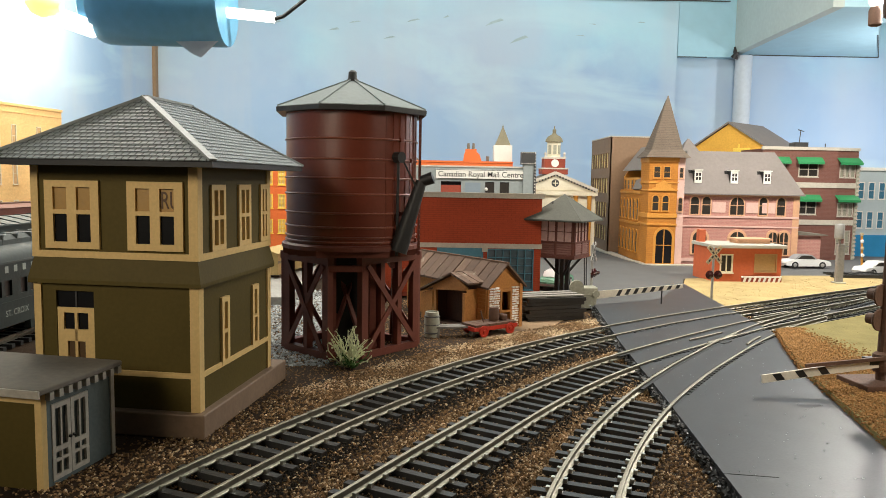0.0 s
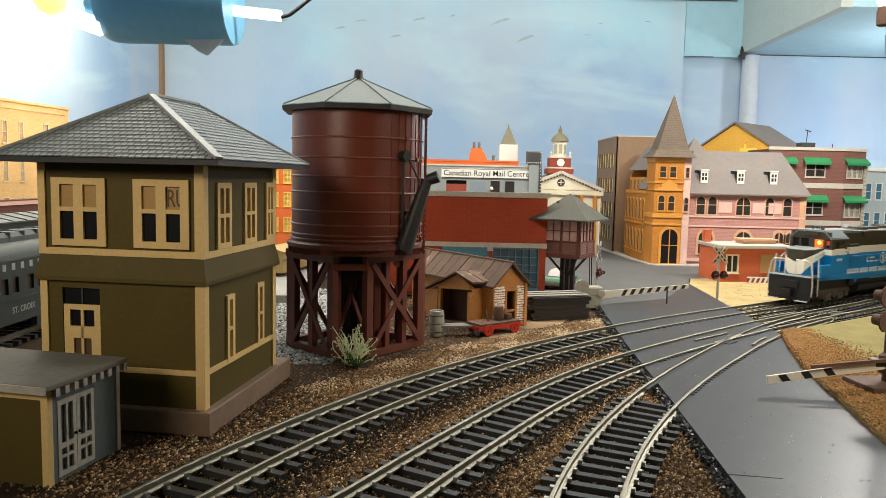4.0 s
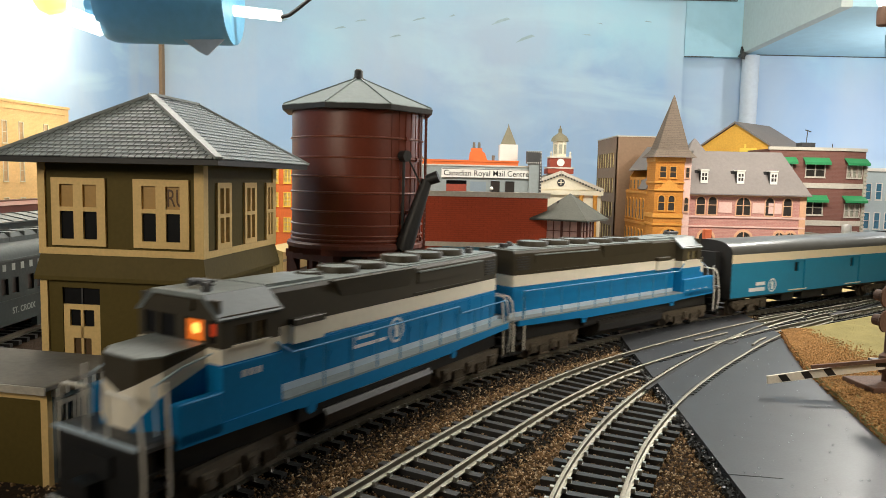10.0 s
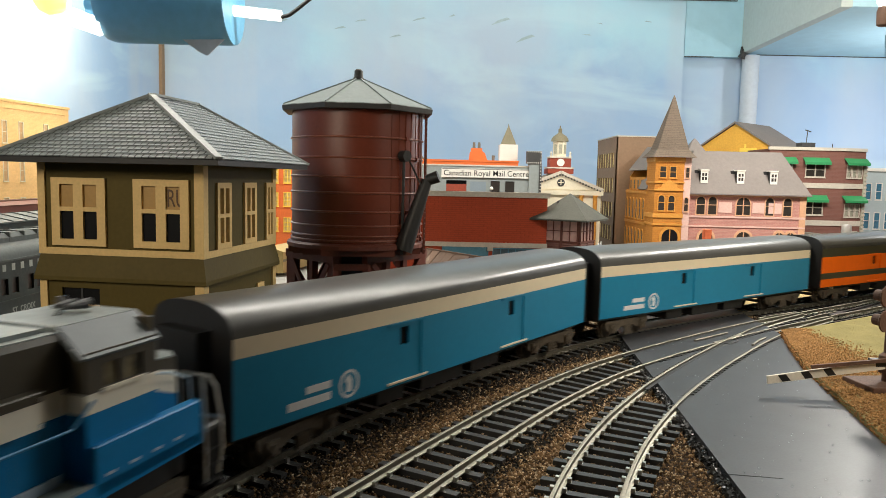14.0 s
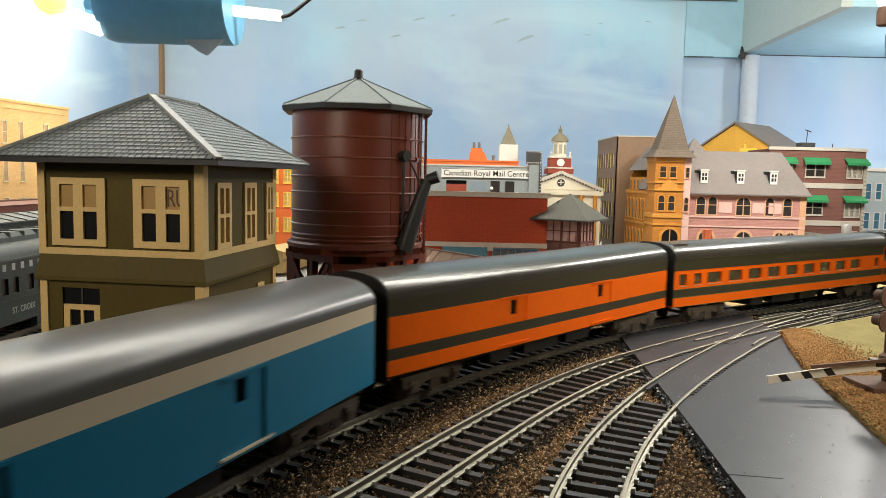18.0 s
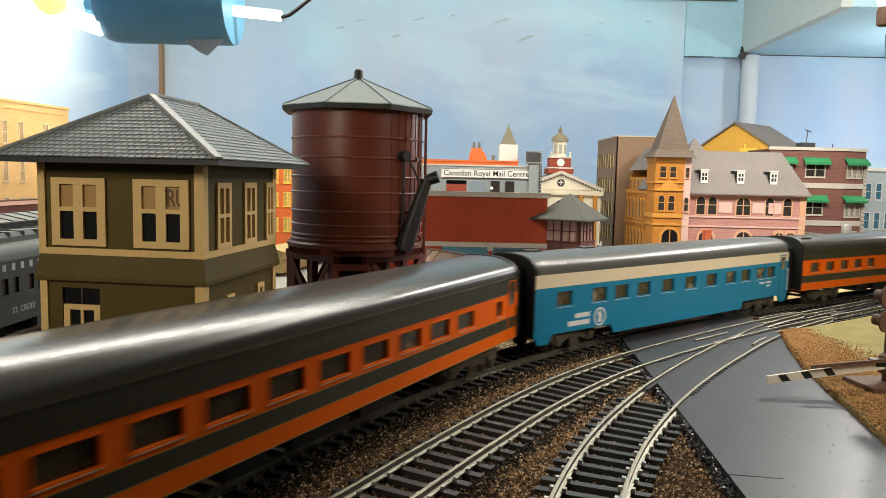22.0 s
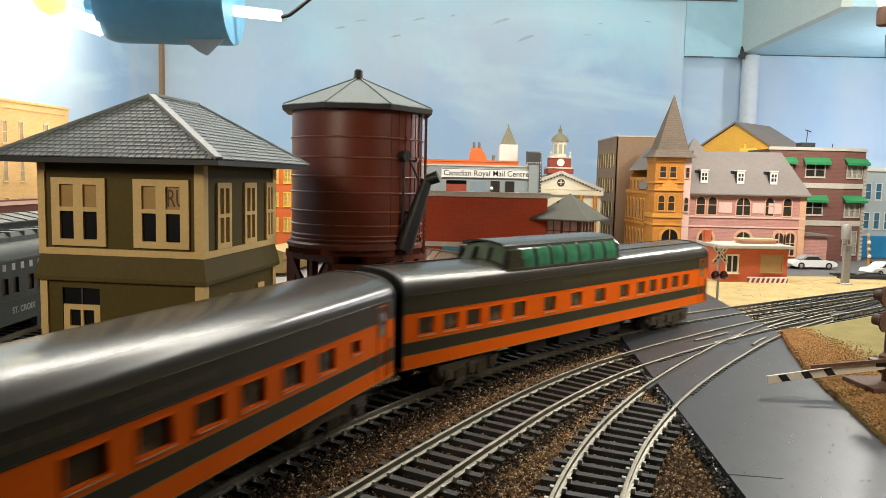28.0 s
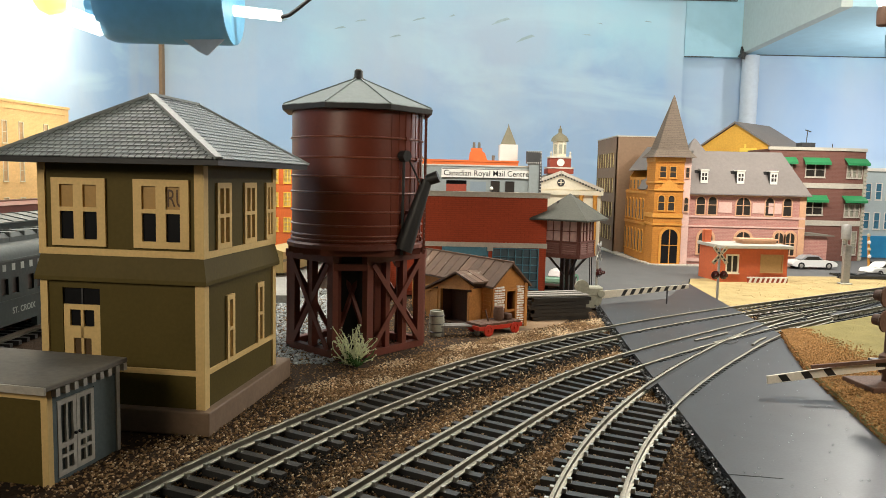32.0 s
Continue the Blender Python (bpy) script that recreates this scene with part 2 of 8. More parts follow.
def pierced(w, h, t, holes, x0=0.0, z0=0.0):
    """A wall in the x-z plane, from y=0 (outside) to y=t, with openings (x0, x1, z0, z1)."""
    bm = bmesh.new()
    xs = sorted({x0, x0 + w, *[a for o in holes for a in o[:2]]})
    for a, b in zip(xs[:-1], xs[1:]):
        cuts = sorted((o[2], o[3]) for o in holes if o[0] < (a + b) / 2 < o[1])
        low = z0
        for c, d in cuts:
            if c > low:
                box(bm, a, 0, low, b, t, c)
            low = max(low, d)
        if low < z0 + h:
            box(bm, a, 0, low, b, t, z0 + h)
    bmesh.ops.remove_doubles(bm, verts=bm.verts, dist=0.001)
    return bm


def lattice(x_cuts, z_cuts, openings, y0, y1):
    """One connected frame: every cell between the cuts is solid unless it lies in an opening."""
    bm = bmesh.new()
    for xa, xb in zip(x_cuts[:-1], x_cuts[1:]):
        for za, zb in zip(z_cuts[:-1], z_cuts[1:]):
            x, z = (xa + xb) / 2, (za + zb) / 2
            if not any(o[0] < x < o[1] and o[2] < z < o[3] for o in openings):
                box(bm, xa, y0, za, xb, y1, zb)
    bmesh.ops.remove_doubles(bm, verts=bm.verts, dist=0.0005)
    return bm


def window(parent, m, w, h, frame_mat, pane_mat, cols=1, rows=2, bar=0.5, proud=0.5, sill=True, name="window", depth=0.8):
    """A framed window centred on x, from z=0 up; its outside faces -y."""
    b, t = bar, bar * 0.35
    xs, zs, holes = [-w / 2 - b, -w / 2], [-b, 0.0], []
    for i in range(1, cols):
        c = -w / 2 + w * i / cols
        xs += [c - t, c + t]
    for i in range(1, rows):
        c = h * i / rows
        zs += [c - t, c + t]
    xs, zs = xs + [w / 2, w / 2 + b], zs + [h, h + b]
    for i in range(1, len(xs) - 1, 2):
        for k in range(1, len(zs) - 1, 2):
            holes.append((xs[i], xs[i + 1], zs[k], zs[k + 1]))
    ob = part(name, lattice(xs, zs, holes, -proud, depth), frame_mat, parent, m=m)
    part("pane", boxes((-w / 2, depth - 0.25, 0, w / 2, depth - 0.05, h)), pane_mat, ob)
    if sill:
        part("sill", boxes((-w / 2 - b * 1.6, -proud - 0.5, -b * 1.7, w / 2 + b * 1.6, 0.1, -b)), frame_mat, ob)
    return ob


def facade(parent, m, w, h, wall_mat, frame_mat, pane_mat, grid, t=1.6, cols=2, rows=2, bar=0.45, name="wall", sill=True):
    """A wall with its windows; grid holds (centre x, bottom z, width, height)."""
    wall = part(name, pierced(w, h, t, [(x - a / 2, x + a / 2, z, z + b) for x, z, a, b in grid]), wall_mat, parent, m=m)
    for x, z, a, b in grid:
        window(parent, m @ at(x, 0, z), a, b, frame_mat, pane_mat, cols, rows, bar, sill=sill, depth=t * 0.6)
    return wall


def sheet(name, outline, z0, z1, mat, label, category, kind="structure"):
    return solid(name, prism(bmesh.new(), outline, z0, z1, "z"), mat, at(), label, category, kind=kind)


def stones(name, spots, size, mat, label, parent=None):
    """Many small angular stones as one mesh; spots: array of x, y, z."""
    n = len(spots)
    rng = np.random.default_rng(len(name) * 7 + n)
    base = np.array([(1, 0, -0.3), (-0.6, 0.9, -0.3), (-0.6, -0.9, -0.3), (0.15, 0.1, 0.75), (0.5, 0.7, 0.35), (-0.7, 0.1, 0.4)])
    tri = np.array([(0, 1, 2), (0, 2, 3), (0, 3, 4), (0, 4, 1), (4, 3, 5), (1, 4, 5), (2, 1, 5), (3, 2, 5)])
    ang, tilt = rng.uniform(0, 6.28, n), rng.uniform(-0.7, 0.7, n)
    s = size * rng.uniform(0.45, 1.25, n)
    v = base[None] * (s[:, None] * rng.uniform(0.7, 1.3, (n, 1)))[:, :, None]
    c, d = np.cos(tilt)[:, None], np.sin(tilt)[:, None]
    y, z = v[:, :, 1] * c - v[:, :, 2] * d, v[:, :, 1] * d + v[:, :, 2] * c
    c, d = np.cos(ang)[:, None], np.sin(ang)[:, None]
    v = np.stack([v[:, :, 0] * c - y * d, v[:, :, 0] * d + y * c, z], -1) + np.asarray(spots)[:, None, :]
    f = (tri[None] + 6 * np.arange(n)[:, None, None]).reshape(-1, 3)
    me = bpy.data.meshes.new("mesh")
    me.from_pydata((v.reshape(-1, 3) * MM).tolist(), [], f.tolist())
    me.materials.append(mat)
    ob = new(name, me)
    if parent:
        ob.parent = parent
    return tagged(ob, label, "" if parent else "gravel", "", "stuff")


# ---- the lines of track ----
def heading_a(s):
    """Heading of the main line at s millimetres along it."""
    u = min(max(s / 100, -2.2), 3.2)
    h = 0.9086 - 0.1625 * u + 0.0141 * u * u + 0.0018 * u ** 3
    if s < -220:
        h += min(0.2 * (-s / 100 - 2.2), radians(95) - 1.3152)
    h -= 0.081 * min(max(-s / 100 - 1.4, 0.0), 3.5)
    if s > 520:
        h -= 0.14 * min(s / 100 - 5.2, 7.5)
    return h


LINE_STEP = 5.0
LINE_S = np.arange(-4500.0, 4500.1, LINE_STEP)
LINE_H = np.array([heading_a(s) for s in LINE_S])
mid_h = (LINE_H[1:] + LINE_H[:-1]) / 2
LINE_X = np.concatenate([[0], np.cumsum(np.cos(mid_h) * LINE_STEP)])
LINE_Y = np.concatenate([[0], np.cumsum(np.sin(mid_h) * LINE_STEP)])
LINE_X += 5.42 - LINE_X[900]
LINE_Y += 304.79 - LINE_Y[900]


def on_line(s):
    return float(np.interp(s, LINE_S, LINE_X)), float(np.interp(s, LINE_S, LINE_Y))


def smooth_path(points, step=2.0):
    """A smooth line through a few plan points, evenly stepped."""
    p = np.array(points, float)
    p = np.vstack([2 * p[0] - p[1], p, 2 * p[-1] - p[-2]])
    out = []
    for i in range(1, len(p) - 2):
        for k in np.linspace(0, 1, 40, endpoint=False):
            a, b, c, d = p[i - 1], p[i], p[i + 1], p[i + 2]
            out.append(0.5 * (2 * b + (c - a) * k + (2 * a - 5 * b + 4 * c - d) * k * k + (3 * b - a - 3 * c + d) * k ** 3))
    out = np.array(out + [p[-2]])
    d = np.concatenate([[0], np.cumsum(np.hypot(*np.diff(out, axis=0).T))])
    s = np.arange(0, d[-1], step)
    return np.c_[np.interp(s, d, out[:, 0]), np.interp(s, d, out[:, 1])]


def rail_mesh(path, off, section=None, mat=None):
    """A rail (or another section) swept along a plan line, set off sideways."""
    t = np.gradient(path, axis=0)
    t /= np.hypot(*t.T)[:, None]
    line = path + np.c_[-t[:, 1], t[:, 0]] * off
    nrm = np.c_[-t[:, 1], t[:, 0]]
    section = section or [(-1.3, -2.6), (1.3, -2.6), (1.3, -2.2), (0.3, -1.8), (0.3, -0.8), (0.55, -0.6), (0.55, -0.08), (0.4, 0), (-0.4, 0), (-0.55, -0.08), (-0.55, -0.6), (-0.3, -0.8), (-0.3, -1.8), (-1.3, -2.2)]
    k, n = len(section), len(line)
    v = np.array([[(*(line[i] + nrm[i] * a), b) for a, b in section] for i in range(n)]).reshape(-1, 3) * MM
    f = [(i * k + j, i * k + (j + 1) % k, (i + 1) * k + (j + 1) % k, (i + 1) * k + j) for i in range(n - 1) for j in range(k)]
    f += [tuple(range(k))[::-1], tuple(range((n - 1) * k, n * k))]
    me = bpy.data.meshes.new("mesh")
    me.from_pydata(v.tolist(), [], f)
    me.materials.append(mat or M_RAIL)
    return me


def tie_mesh():
    bm = bmesh.new()
    box(bm, -1.3, -15, -4.6, 1.3, 15, -2.6)
    for y in (-8.65, 8.65):
        for k in (-1, 1):
            box(bm, -0.7, y + k * 1.75 - 0.55, -2.6, 0.7, y + k * 1.75 + 0.55, -1.4)
    me = mesh_of(bm, M_TIE)
    # Spike boxes get bright metal to stand for glints along the rail.
    me.materials.append(M_SPIKE)
    me.polygons.foreach_set("material_index", [0] * 6 + [1] * (len(me.polygons) - 6))
    return me


TIE = tie_mesh()


def track(path, label, near, skip=lambda x, y: False, spacing=7.2, rails=(8.65, -8.65)):
    """Two rails on plastic ties; ties inside 'near' are single pieces, the rest one mesh."""
    ob = thing("railway_track", at(), label, "railway track", "tracks", "structure")
    for off in rails:
        part("rail", rail_mesh(path, off), M_RAIL, ob, "nickel silver rail")
    d = np.concatenate([[0], np.cumsum(np.hypot(*np.diff(path, axis=0).T))])
    rest = bmesh.new()
    for s in np.arange(3, d[-1] - 2, spacing):
        x, y = np.interp(s, d, path[:, 0]), np.interp(s, d, path[:, 1])
        x2, y2 = np.interp(s + 1, d, path[:, 0]), np.interp(s + 1, d, path[:, 1])
        a = math.degrees(math.atan2(y2 - y, x2 - x)) + random.uniform(-0.8, 0.8)
        if skip(x, y):
            continue
        if near(x, y):
            part("tie", TIE, None, ob, m=at(x, y, 0, 0, 0, a))
        else:
            box(rest, -1.3, -15, -4.6, 1.3, 15, -2.6, Matrix.Translation((x, y, 0)) @ Matrix.Rotation(radians(a), 4, "Z"))
    if rest.verts:
        part("far_ties", rest, M_TIE, ob, kind="stuff")
    else:
        rest.free()
    return ob


# ---- ground ----
ROAD_LEFT = [(106, 489), (94.6, 367), (88, 271), (81.5, 190), (72, 60)]
ROAD_RIGHT = [(122, 60), (143, 228), (163, 322), (189, 405), (193, 458), (205, 608)]


def in_road(x, y, pad=0.0):
    if y > 490 or y < 60:
        return False
    lx = np.interp(-y, [-p[1] for p in ROAD_LEFT], [p[0] for p in ROAD_LEFT])
    rx = np.interp(y, [p[1] for p in ROAD_RIGHT], [p[0] for p in ROAD_RIGHT])
    return lx - pad < x < rx + pad


ground = sheet("ground", [(-2600, -4600), (4300, -4600), (4300, 1400), (-2600, 1400)], -30, -5.2, M_DIRT, "brown gravel covered layout board", "ground")
sheet("road", ROAD_LEFT + ROAD_RIGHT + [(160, 520)], -5.1, -0.9, M_ASPHALT, "smooth dark grey card road over the crossing", "road")
sheet("street", [(62, 1100), (62, 560), (100, 530), (106, 489.5), (160, 520.5), (205, 608.5), (222, 655), (330, 690), (640, 700), (640, 1100)], -5.1, -3.6, M_STREET, "grey textured town street", "road")
sheet("sand_lot", [(205.5, 606), (193.6, 462), (240, 520), (330, 590), (420, 660), (420, 699), (331, 689), (222.5, 654)], -5.1, -3.2, M_SAND, "yellow sand lot beside the track", "ground")
sheet("turf_slab", [(189.5, 403), (176, 362), (163.5, 322), (143.5, 228), (123, 60), (700, 60), (700, 640), (420, 560), (300, 478), (225, 425)], -5.1, 1.0, M_TURFTOP, "raised turf slab with a rough brown edge", "ground")

sheet("road_joint", [(82.2, 201.6), (97, 199.3), (97, 199.5), (82.3, 202.0)], -0.88, -0.80, M_BLACKPANE, "dark joint between two road cards", "road")
sheet("dirt_apron", [(21, 392), (38, 394), (69, 431), (85, 466), (83, 490), (56, 451), (32, 416)], -5.15, -4.75, M_APRON, "tan dirt apron before the section house", "ground")

main_path = np.array([on_line(s) for s in np.arange(-1200, 1600, 3.0)])
crossing = lambda x, y: in_road(x, y, 4)
near_cam = lambda x, y: 130 < y < 560 and x < 330
track(main_path, "curved main line of nickel rails on black ties", near_cam, crossing)
path_b = smooth_path([(-62, 60), (-36, 142), (-13, 186), (11, 228), (38, 271), (69, 312), (102, 347), (139, 382), (183, 421), (240, 466), (300, 511), (360, 560), (480, 655)])
track(path_b, "middle siding of nickel rails on black ties", near_cam, crossing)
path_c = smooth_path([(10, 60), (24, 129), (37, 178), (55, 223), (79.4, 268), (107, 310), (136, 349), (167, 388), (203, 428), (240, 462)])
track(path_c, "branch track of nickel rails curving over the road", near_cam, lambda x, y: crossing(x, y) or y > 425)


def flangeways(path, label):
    """Dark grooves and clips beside the rails where the road card meets them."""
    cut = np.array([p for p in path if in_road(p[0], p[1], 1)])
    ob = thing("flangeway", at(), label, "railway track", "", "structure")
    for side in (8.65, -8.65):
        s = 1 if side > 0 else -1
        part("groove", rail_mesh(cut, side - s * 1.35, [(-0.75, -1.3), (0.75, -1.3), (0.75, -0.84), (-0.75, -0.84)], M_BLACK), None, ob, "dark flange groove")
        bm = bmesh.new()
        for i in range(2, len(cut) - 2, 2):
            d = cut[i + 1] - cut[i]
            n = np.array([-d[1], d[0]]) / np.hypot(*d)
            p = cut[i] + n * (side + s * 1.1)
            box(bm, -0.7, -0.8, -1.2, 0.7, 0.8, -0.5, Matrix.Translation((p[0], p[1], 0)) @ Matrix.Rotation(math.atan2(d[1], d[0]), 4, "Z"))
        part("rail_clips", bm, M_TIE, ob, "black clips along the rail", kind="stuff")


flangeways(main_path, "dark flange grooves of the main line crossing")
flangeways(path_b, "dark flange grooves of the middle siding crossing")
flangeways(path_c, "dark flange grooves of the branch crossing")


def turnout_gear():
    """Guard rails, frog wings and the switch motor of the crossing turnouts."""
    ob = thing("turnout_gear", at(), "short guard rails and frog pieces of the turnout", "railway track", "", "structure")
    for pts in ([(133, 379), (146, 390), (160, 402)], [(141, 374), (156, 387), (166, 398)], [(160, 371), (168, 382), (176, 391)], [(196, 448), (214, 462), (232, 474)], [(228, 452), (244, 466), (262, 480)]):
        part("guard_rail", rail_mesh(smooth_path(pts, 3.0), 0.0), M_RAIL, ob, "short guard rail")
    part("switch_motor", soft_box(-9, -4, -4.8, 9, 4, -0.6, 0.4), M_BLACK, ob, "black switch motor", m=at(259, 474, 0, 0, 0, 40))
    part("frog_plate", soft_box(-5, -2.2, -2.4, 5, 2.2, -0.5, 0.3), M_BLACK, ob, m=at(151, 378, 0, 0, 0, 45))


turnout_gear()

# ---- the train ----
M_GNBLUE = material("train_blue", (0.011, 0.215, 0.385), 0.38, vary=0.08, grain=2, bump=0.03, spec=0.3)
M_LOCOBLUE = material("loco_blue", (0.006, 0.20, 0.47), 0.38, vary=0.1, grain=2, bump=0.03, spec=0.2)
M_BEIGE = material("train_cream", (0.80, 0.69, 0.50), 0.35, vary=0.06, grain=2, bump=0.03)
M_ROOF = material("train_roof", (0.052, 0.048, 0.038), 0.26, spec=0.9, vary=0.15, grain=3, bump=0.03)
M_GREYROOFCAR = material("grey_train_roof", (0.09, 0.09, 0.084), 0.31, spec=0.6, vary=0.18, grain=5, bump=0.03)
M_SILVER = material("train_side_dark", (0.038, 0.035, 0.02), 0.42, vary=0.2, grain=2, bump=0.04)
M_ORANGE = material("train_orange", (0.93, 0.152, 0.006), 0.42, vary=0.08, grain=2, bump=0.03, spec=0.12)
M_TRUCK = material("running_gear", (0.085, 0.068, 0.047), 0.6, vary=0.5, grain=1, bump=0.3)
M_CARPANE = material("train_pane", (0.05, 0.042, 0.025), 0.12, vary=0.5, grain=0.4, bump=0, stain=(0.34, 0.28, 0.16), stain_at=0.55)
M_DOMEFRONT = material("windscreen_green", (0.15, 0.20, 0.125), 0.12, vary=0.3, grain=6, bump=0)
M_DOME = material("dome_glass_green", (0.055, 0.21, 0.115), 0.1, vary=0.5, grain=5, bump=0)
M_GOLDLINE = material("gold_pinstripe", (0.30, 0.20, 0.05), 0.5, vary=0.1)
M_GOLDDULL = material("dull_gold_letter", (0.075, 0.062, 0.03), 0.5, vary=0.2)
M_SILLPALE = material("pale_sill", (0.62, 0.40, 0.26), 0.4, vary=0.2)
M_DOMEPANE = material("pale_inside_pane", (0.055, 0.05, 0.03), 0.14, vary=0.5, grain=0.5, bump=0, stain=(0.24, 0.21, 0.14), stain_at=0.58)
M_LETTER = material("white_lettering", (0.74, 0.76, 0.76), 0.5, vary=0.05)
M_LOCOGREY = material("loco_brown_grey", (0.046, 0.037, 0.021), 0.5, vary=0.15, grain=2, bump=0.05)
M_PALEBLUE = material("pale_blue_paint", (0.50, 0.62, 0.72), 0.4, vary=0.1)
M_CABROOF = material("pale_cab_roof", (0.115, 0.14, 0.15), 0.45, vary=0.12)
# Pale grey for upward faces; the sheen of light is put into the colour.
M_HOODTOP = material("pale_top_sheen", (0.245, 0.28, 0.275), 0.38, vary=0.3, grain=2.5, bump=0.05)
M_RAILBLUE = material("rail_blue", (0.03, 0.22, 0.44), 0.45, vary=0.1)
M_GLOWDIM = glowing("dim_lamp_glow", (0.9, 0.20, 0.02), 0.42)
M_RAILWHITE = material("worn_white_rail", (0.72, 0.69, 0.61), 0.5, vary=0.2)
M_REDDIM = glowing("dull_red_glow", (0.7, 0.06, 0.01), 0.22)
M_LOCOCREAM = material("loco_cream", (0.90, 0.84, 0.70), 0.4, vary=0.08, grain=2, bump=0.03)
M_TANKBLACK = material("fuel_tank_black", (0.022, 0.020, 0.017), 0.32, vary=0.4, grain=2, bump=0.05)
M_GLOW = glowing("headlight_glow", (1.0, 0.33, 0.06), 3.2)
HALF = 17.0


def shell(bm, length, z0, z1, inset=0.0):
    box(bm, -length / 2, -HALF + inset, z0, length / 2, HALF - inset, z1)
    return bm


def roof_outline(top, eave, half=HALF):
    curve = [(math.cos(math.pi * i / 20), math.sin(math.pi * i / 20)) for i in range(20, -1, -1)]
    return [(math.copysign(abs(c) ** 0.8, c) * half, eave + (top - eave) * max(s, 0.0) ** 0.8) for c, s in curve]


def truck(parent, x, axles, pitch, rad=5.2, drop=0.0):
    """A bogie with side frames, wheels and springs."""
    span = pitch * (axles - 1) / 2
    bm = boxes((-4, -12, 5, 4, 12, 8.5))
    frame_line = [(-span - 5.5, 9.4), (span + 5.5, 9.4), (span + 5.5, 6.4), (span + 3.2, 4.4)]
    for k in range(axles - 1, 0, -1):
        c = -span + pitch * (k - 0.5)
        frame_line += [(c + pitch * 0.3, 4.4), (c + pitch * 0.18, 6.0), (c - pitch * 0.18, 6.0), (c - pitch * 0.3, 4.4)]
    frame_line += [(-span - 3.2, 4.4), (-span - 5.5, 6.4)]
    for s in (-1, 1):
        prism(bm, frame_line, min(s * 11.6, s * 13.4), max(s * 11.6, s * 13.4))
        for k in range(axles):
            x = -span + pitch * k
            box(bm, x - 2.4, min(s * 13.3, s * 14.6), 3.4, x + 2.4, max(s * 13.3, s * 14.6), 7.8)
            rod(bm, (x, s * 14.5, 5.4), (x, s * 15.2, 5.4), 1.5, seg=10)
        for k in range(axles - 1):
            x = -span + pitch * (k + 0.5)
            for q in (-2.2, 0, 2.2):
                rod(bm, (x + q, s * 13.9, 2.6), (x + q, s * 13.9, 6.2), 0.9, seg=8)
            box(bm, x - 3.6, min(s * 13.0, s * 14.8), 1.9, x + 3.6, max(s * 13.0, s * 14.8), 2.7)
    ob = part("truck", bm, M_TRUCK, parent, "dark cast running gear", m=at(x, 0, 0))
    for k in range(axles):
        wheel = bmesh.new()
        for y in (-8.9, 8.9):
            s = 1 if y > 0 else -1
            rod(wheel, (0, y - s * 0.9, 0), (0, y + s * 1.0, 0), rad, seg=18)
            rod(wheel, (0, y - s * 1.5, 0), (0, y - s * 0.9, 0), rad + 0.6, seg=18)
        rod(wheel, (0, -8, 0), (0, 8, 0), 1.0, seg=8)
        part("wheelset", wheel, M_TRUCK, ob, m=at(-span + pitch * k, 0, rad + 0.05), smooth=True)
    return ob


def car_ends(ob, length, top, eave):
    """Black diaphragms, end walls and couplers."""
    for k in (-1, 1):
        bm = boxes((min(k * length / 2, k * (length / 2 + 5.2)), -9, 10, max(k * length / 2, k * (length / 2 + 5.2)), 9, 40))
        part("diaphragm", bm, M_BLACK, ob, "black rubber gangway")
        bm = prism(bmesh.new(), [(-HALF, 12), *roof_outline(top, eave), (HALF, 12)], min(k * (length / 2 + 0.02), k * (length / 2 + 0.5)), max(k * (length / 2 + 0.02), k * (length / 2 + 0.5)), "x")
        part("end_wall", bm, M_BLACK, ob)


def window_band(bm, length, z0, z1, holes, inset=0.0):
    """Both sides of a car between two heights, cut through for windows (x, width, z0, z1)."""
    for y0, y1 in ((-HALF + inset, -HALF + inset + 1.0), (HALF - inset - 1.0, HALF - inset)):
        wall = pierced(length, z1 - z0, y1 - y0, [(x - w / 2, x + w / 2, a, b) for x, w, a, b in holes], -length / 2, z0)
        bmesh.ops.translate(wall, verts=wall.verts, vec=(0, y0, 0))
        me = bpy.data.meshes.new("tmp")
        wall.to_mesh(me)
        wall.free()
        bm.from_mesh(me)
        bpy.data.meshes.remove(me)
    return bm


def emblem(parent, x, z, r):
    """A round white badge with a pale figure, drawn as plain shapes."""
    bm = bmesh.new()
    for i in range(20):
        a, b = 0.31416 * i, 0.31416 * (i + 1)
        prism(bm, [(x + r * math.cos(a), z + r * math.sin(a)), (x + r * math.cos(b), z + r * math.sin(b)), (x + r * 0.8 * math.cos(b), z + r * 0.8 * math.sin(b)), (x + r * 0.8 * math.cos(a), z + r * 0.8 * math.sin(a))], HALF, HALF + 0.06)
    bmesh.ops.remove_doubles(bm, verts=bm.verts, dist=0.01 * MM)
    prism(bm, [(x - r * 0.3, z - r * 0.6), (x + r * 0.35, z - r * 0.55), (x + r * 0.2, z), (x + r * 0.45, z + r * 0.3), (x + r * 0.1, z + r * 0.7), (x - r * 0.3, z + r * 0.3)], HALF, HALF + 0.06)
    part("emblem", bm, M_LETTER, parent, "round white badge")


def underframe(ob, length, cars_mat=M_BLACK):
    bm = boxes((-length / 2 + 1, -HALF + 2, 10.5, length / 2 - 1, HALF - 2, 12.2))
    for x, w in ((-22, 20), (8, 26), (38, 14)):
        box(bm, x - w / 2, -13, 5.5, x + w / 2, 13, 10.6)
    part("underframe", bm, M_BLACK, ob, "black underfloor boxes")


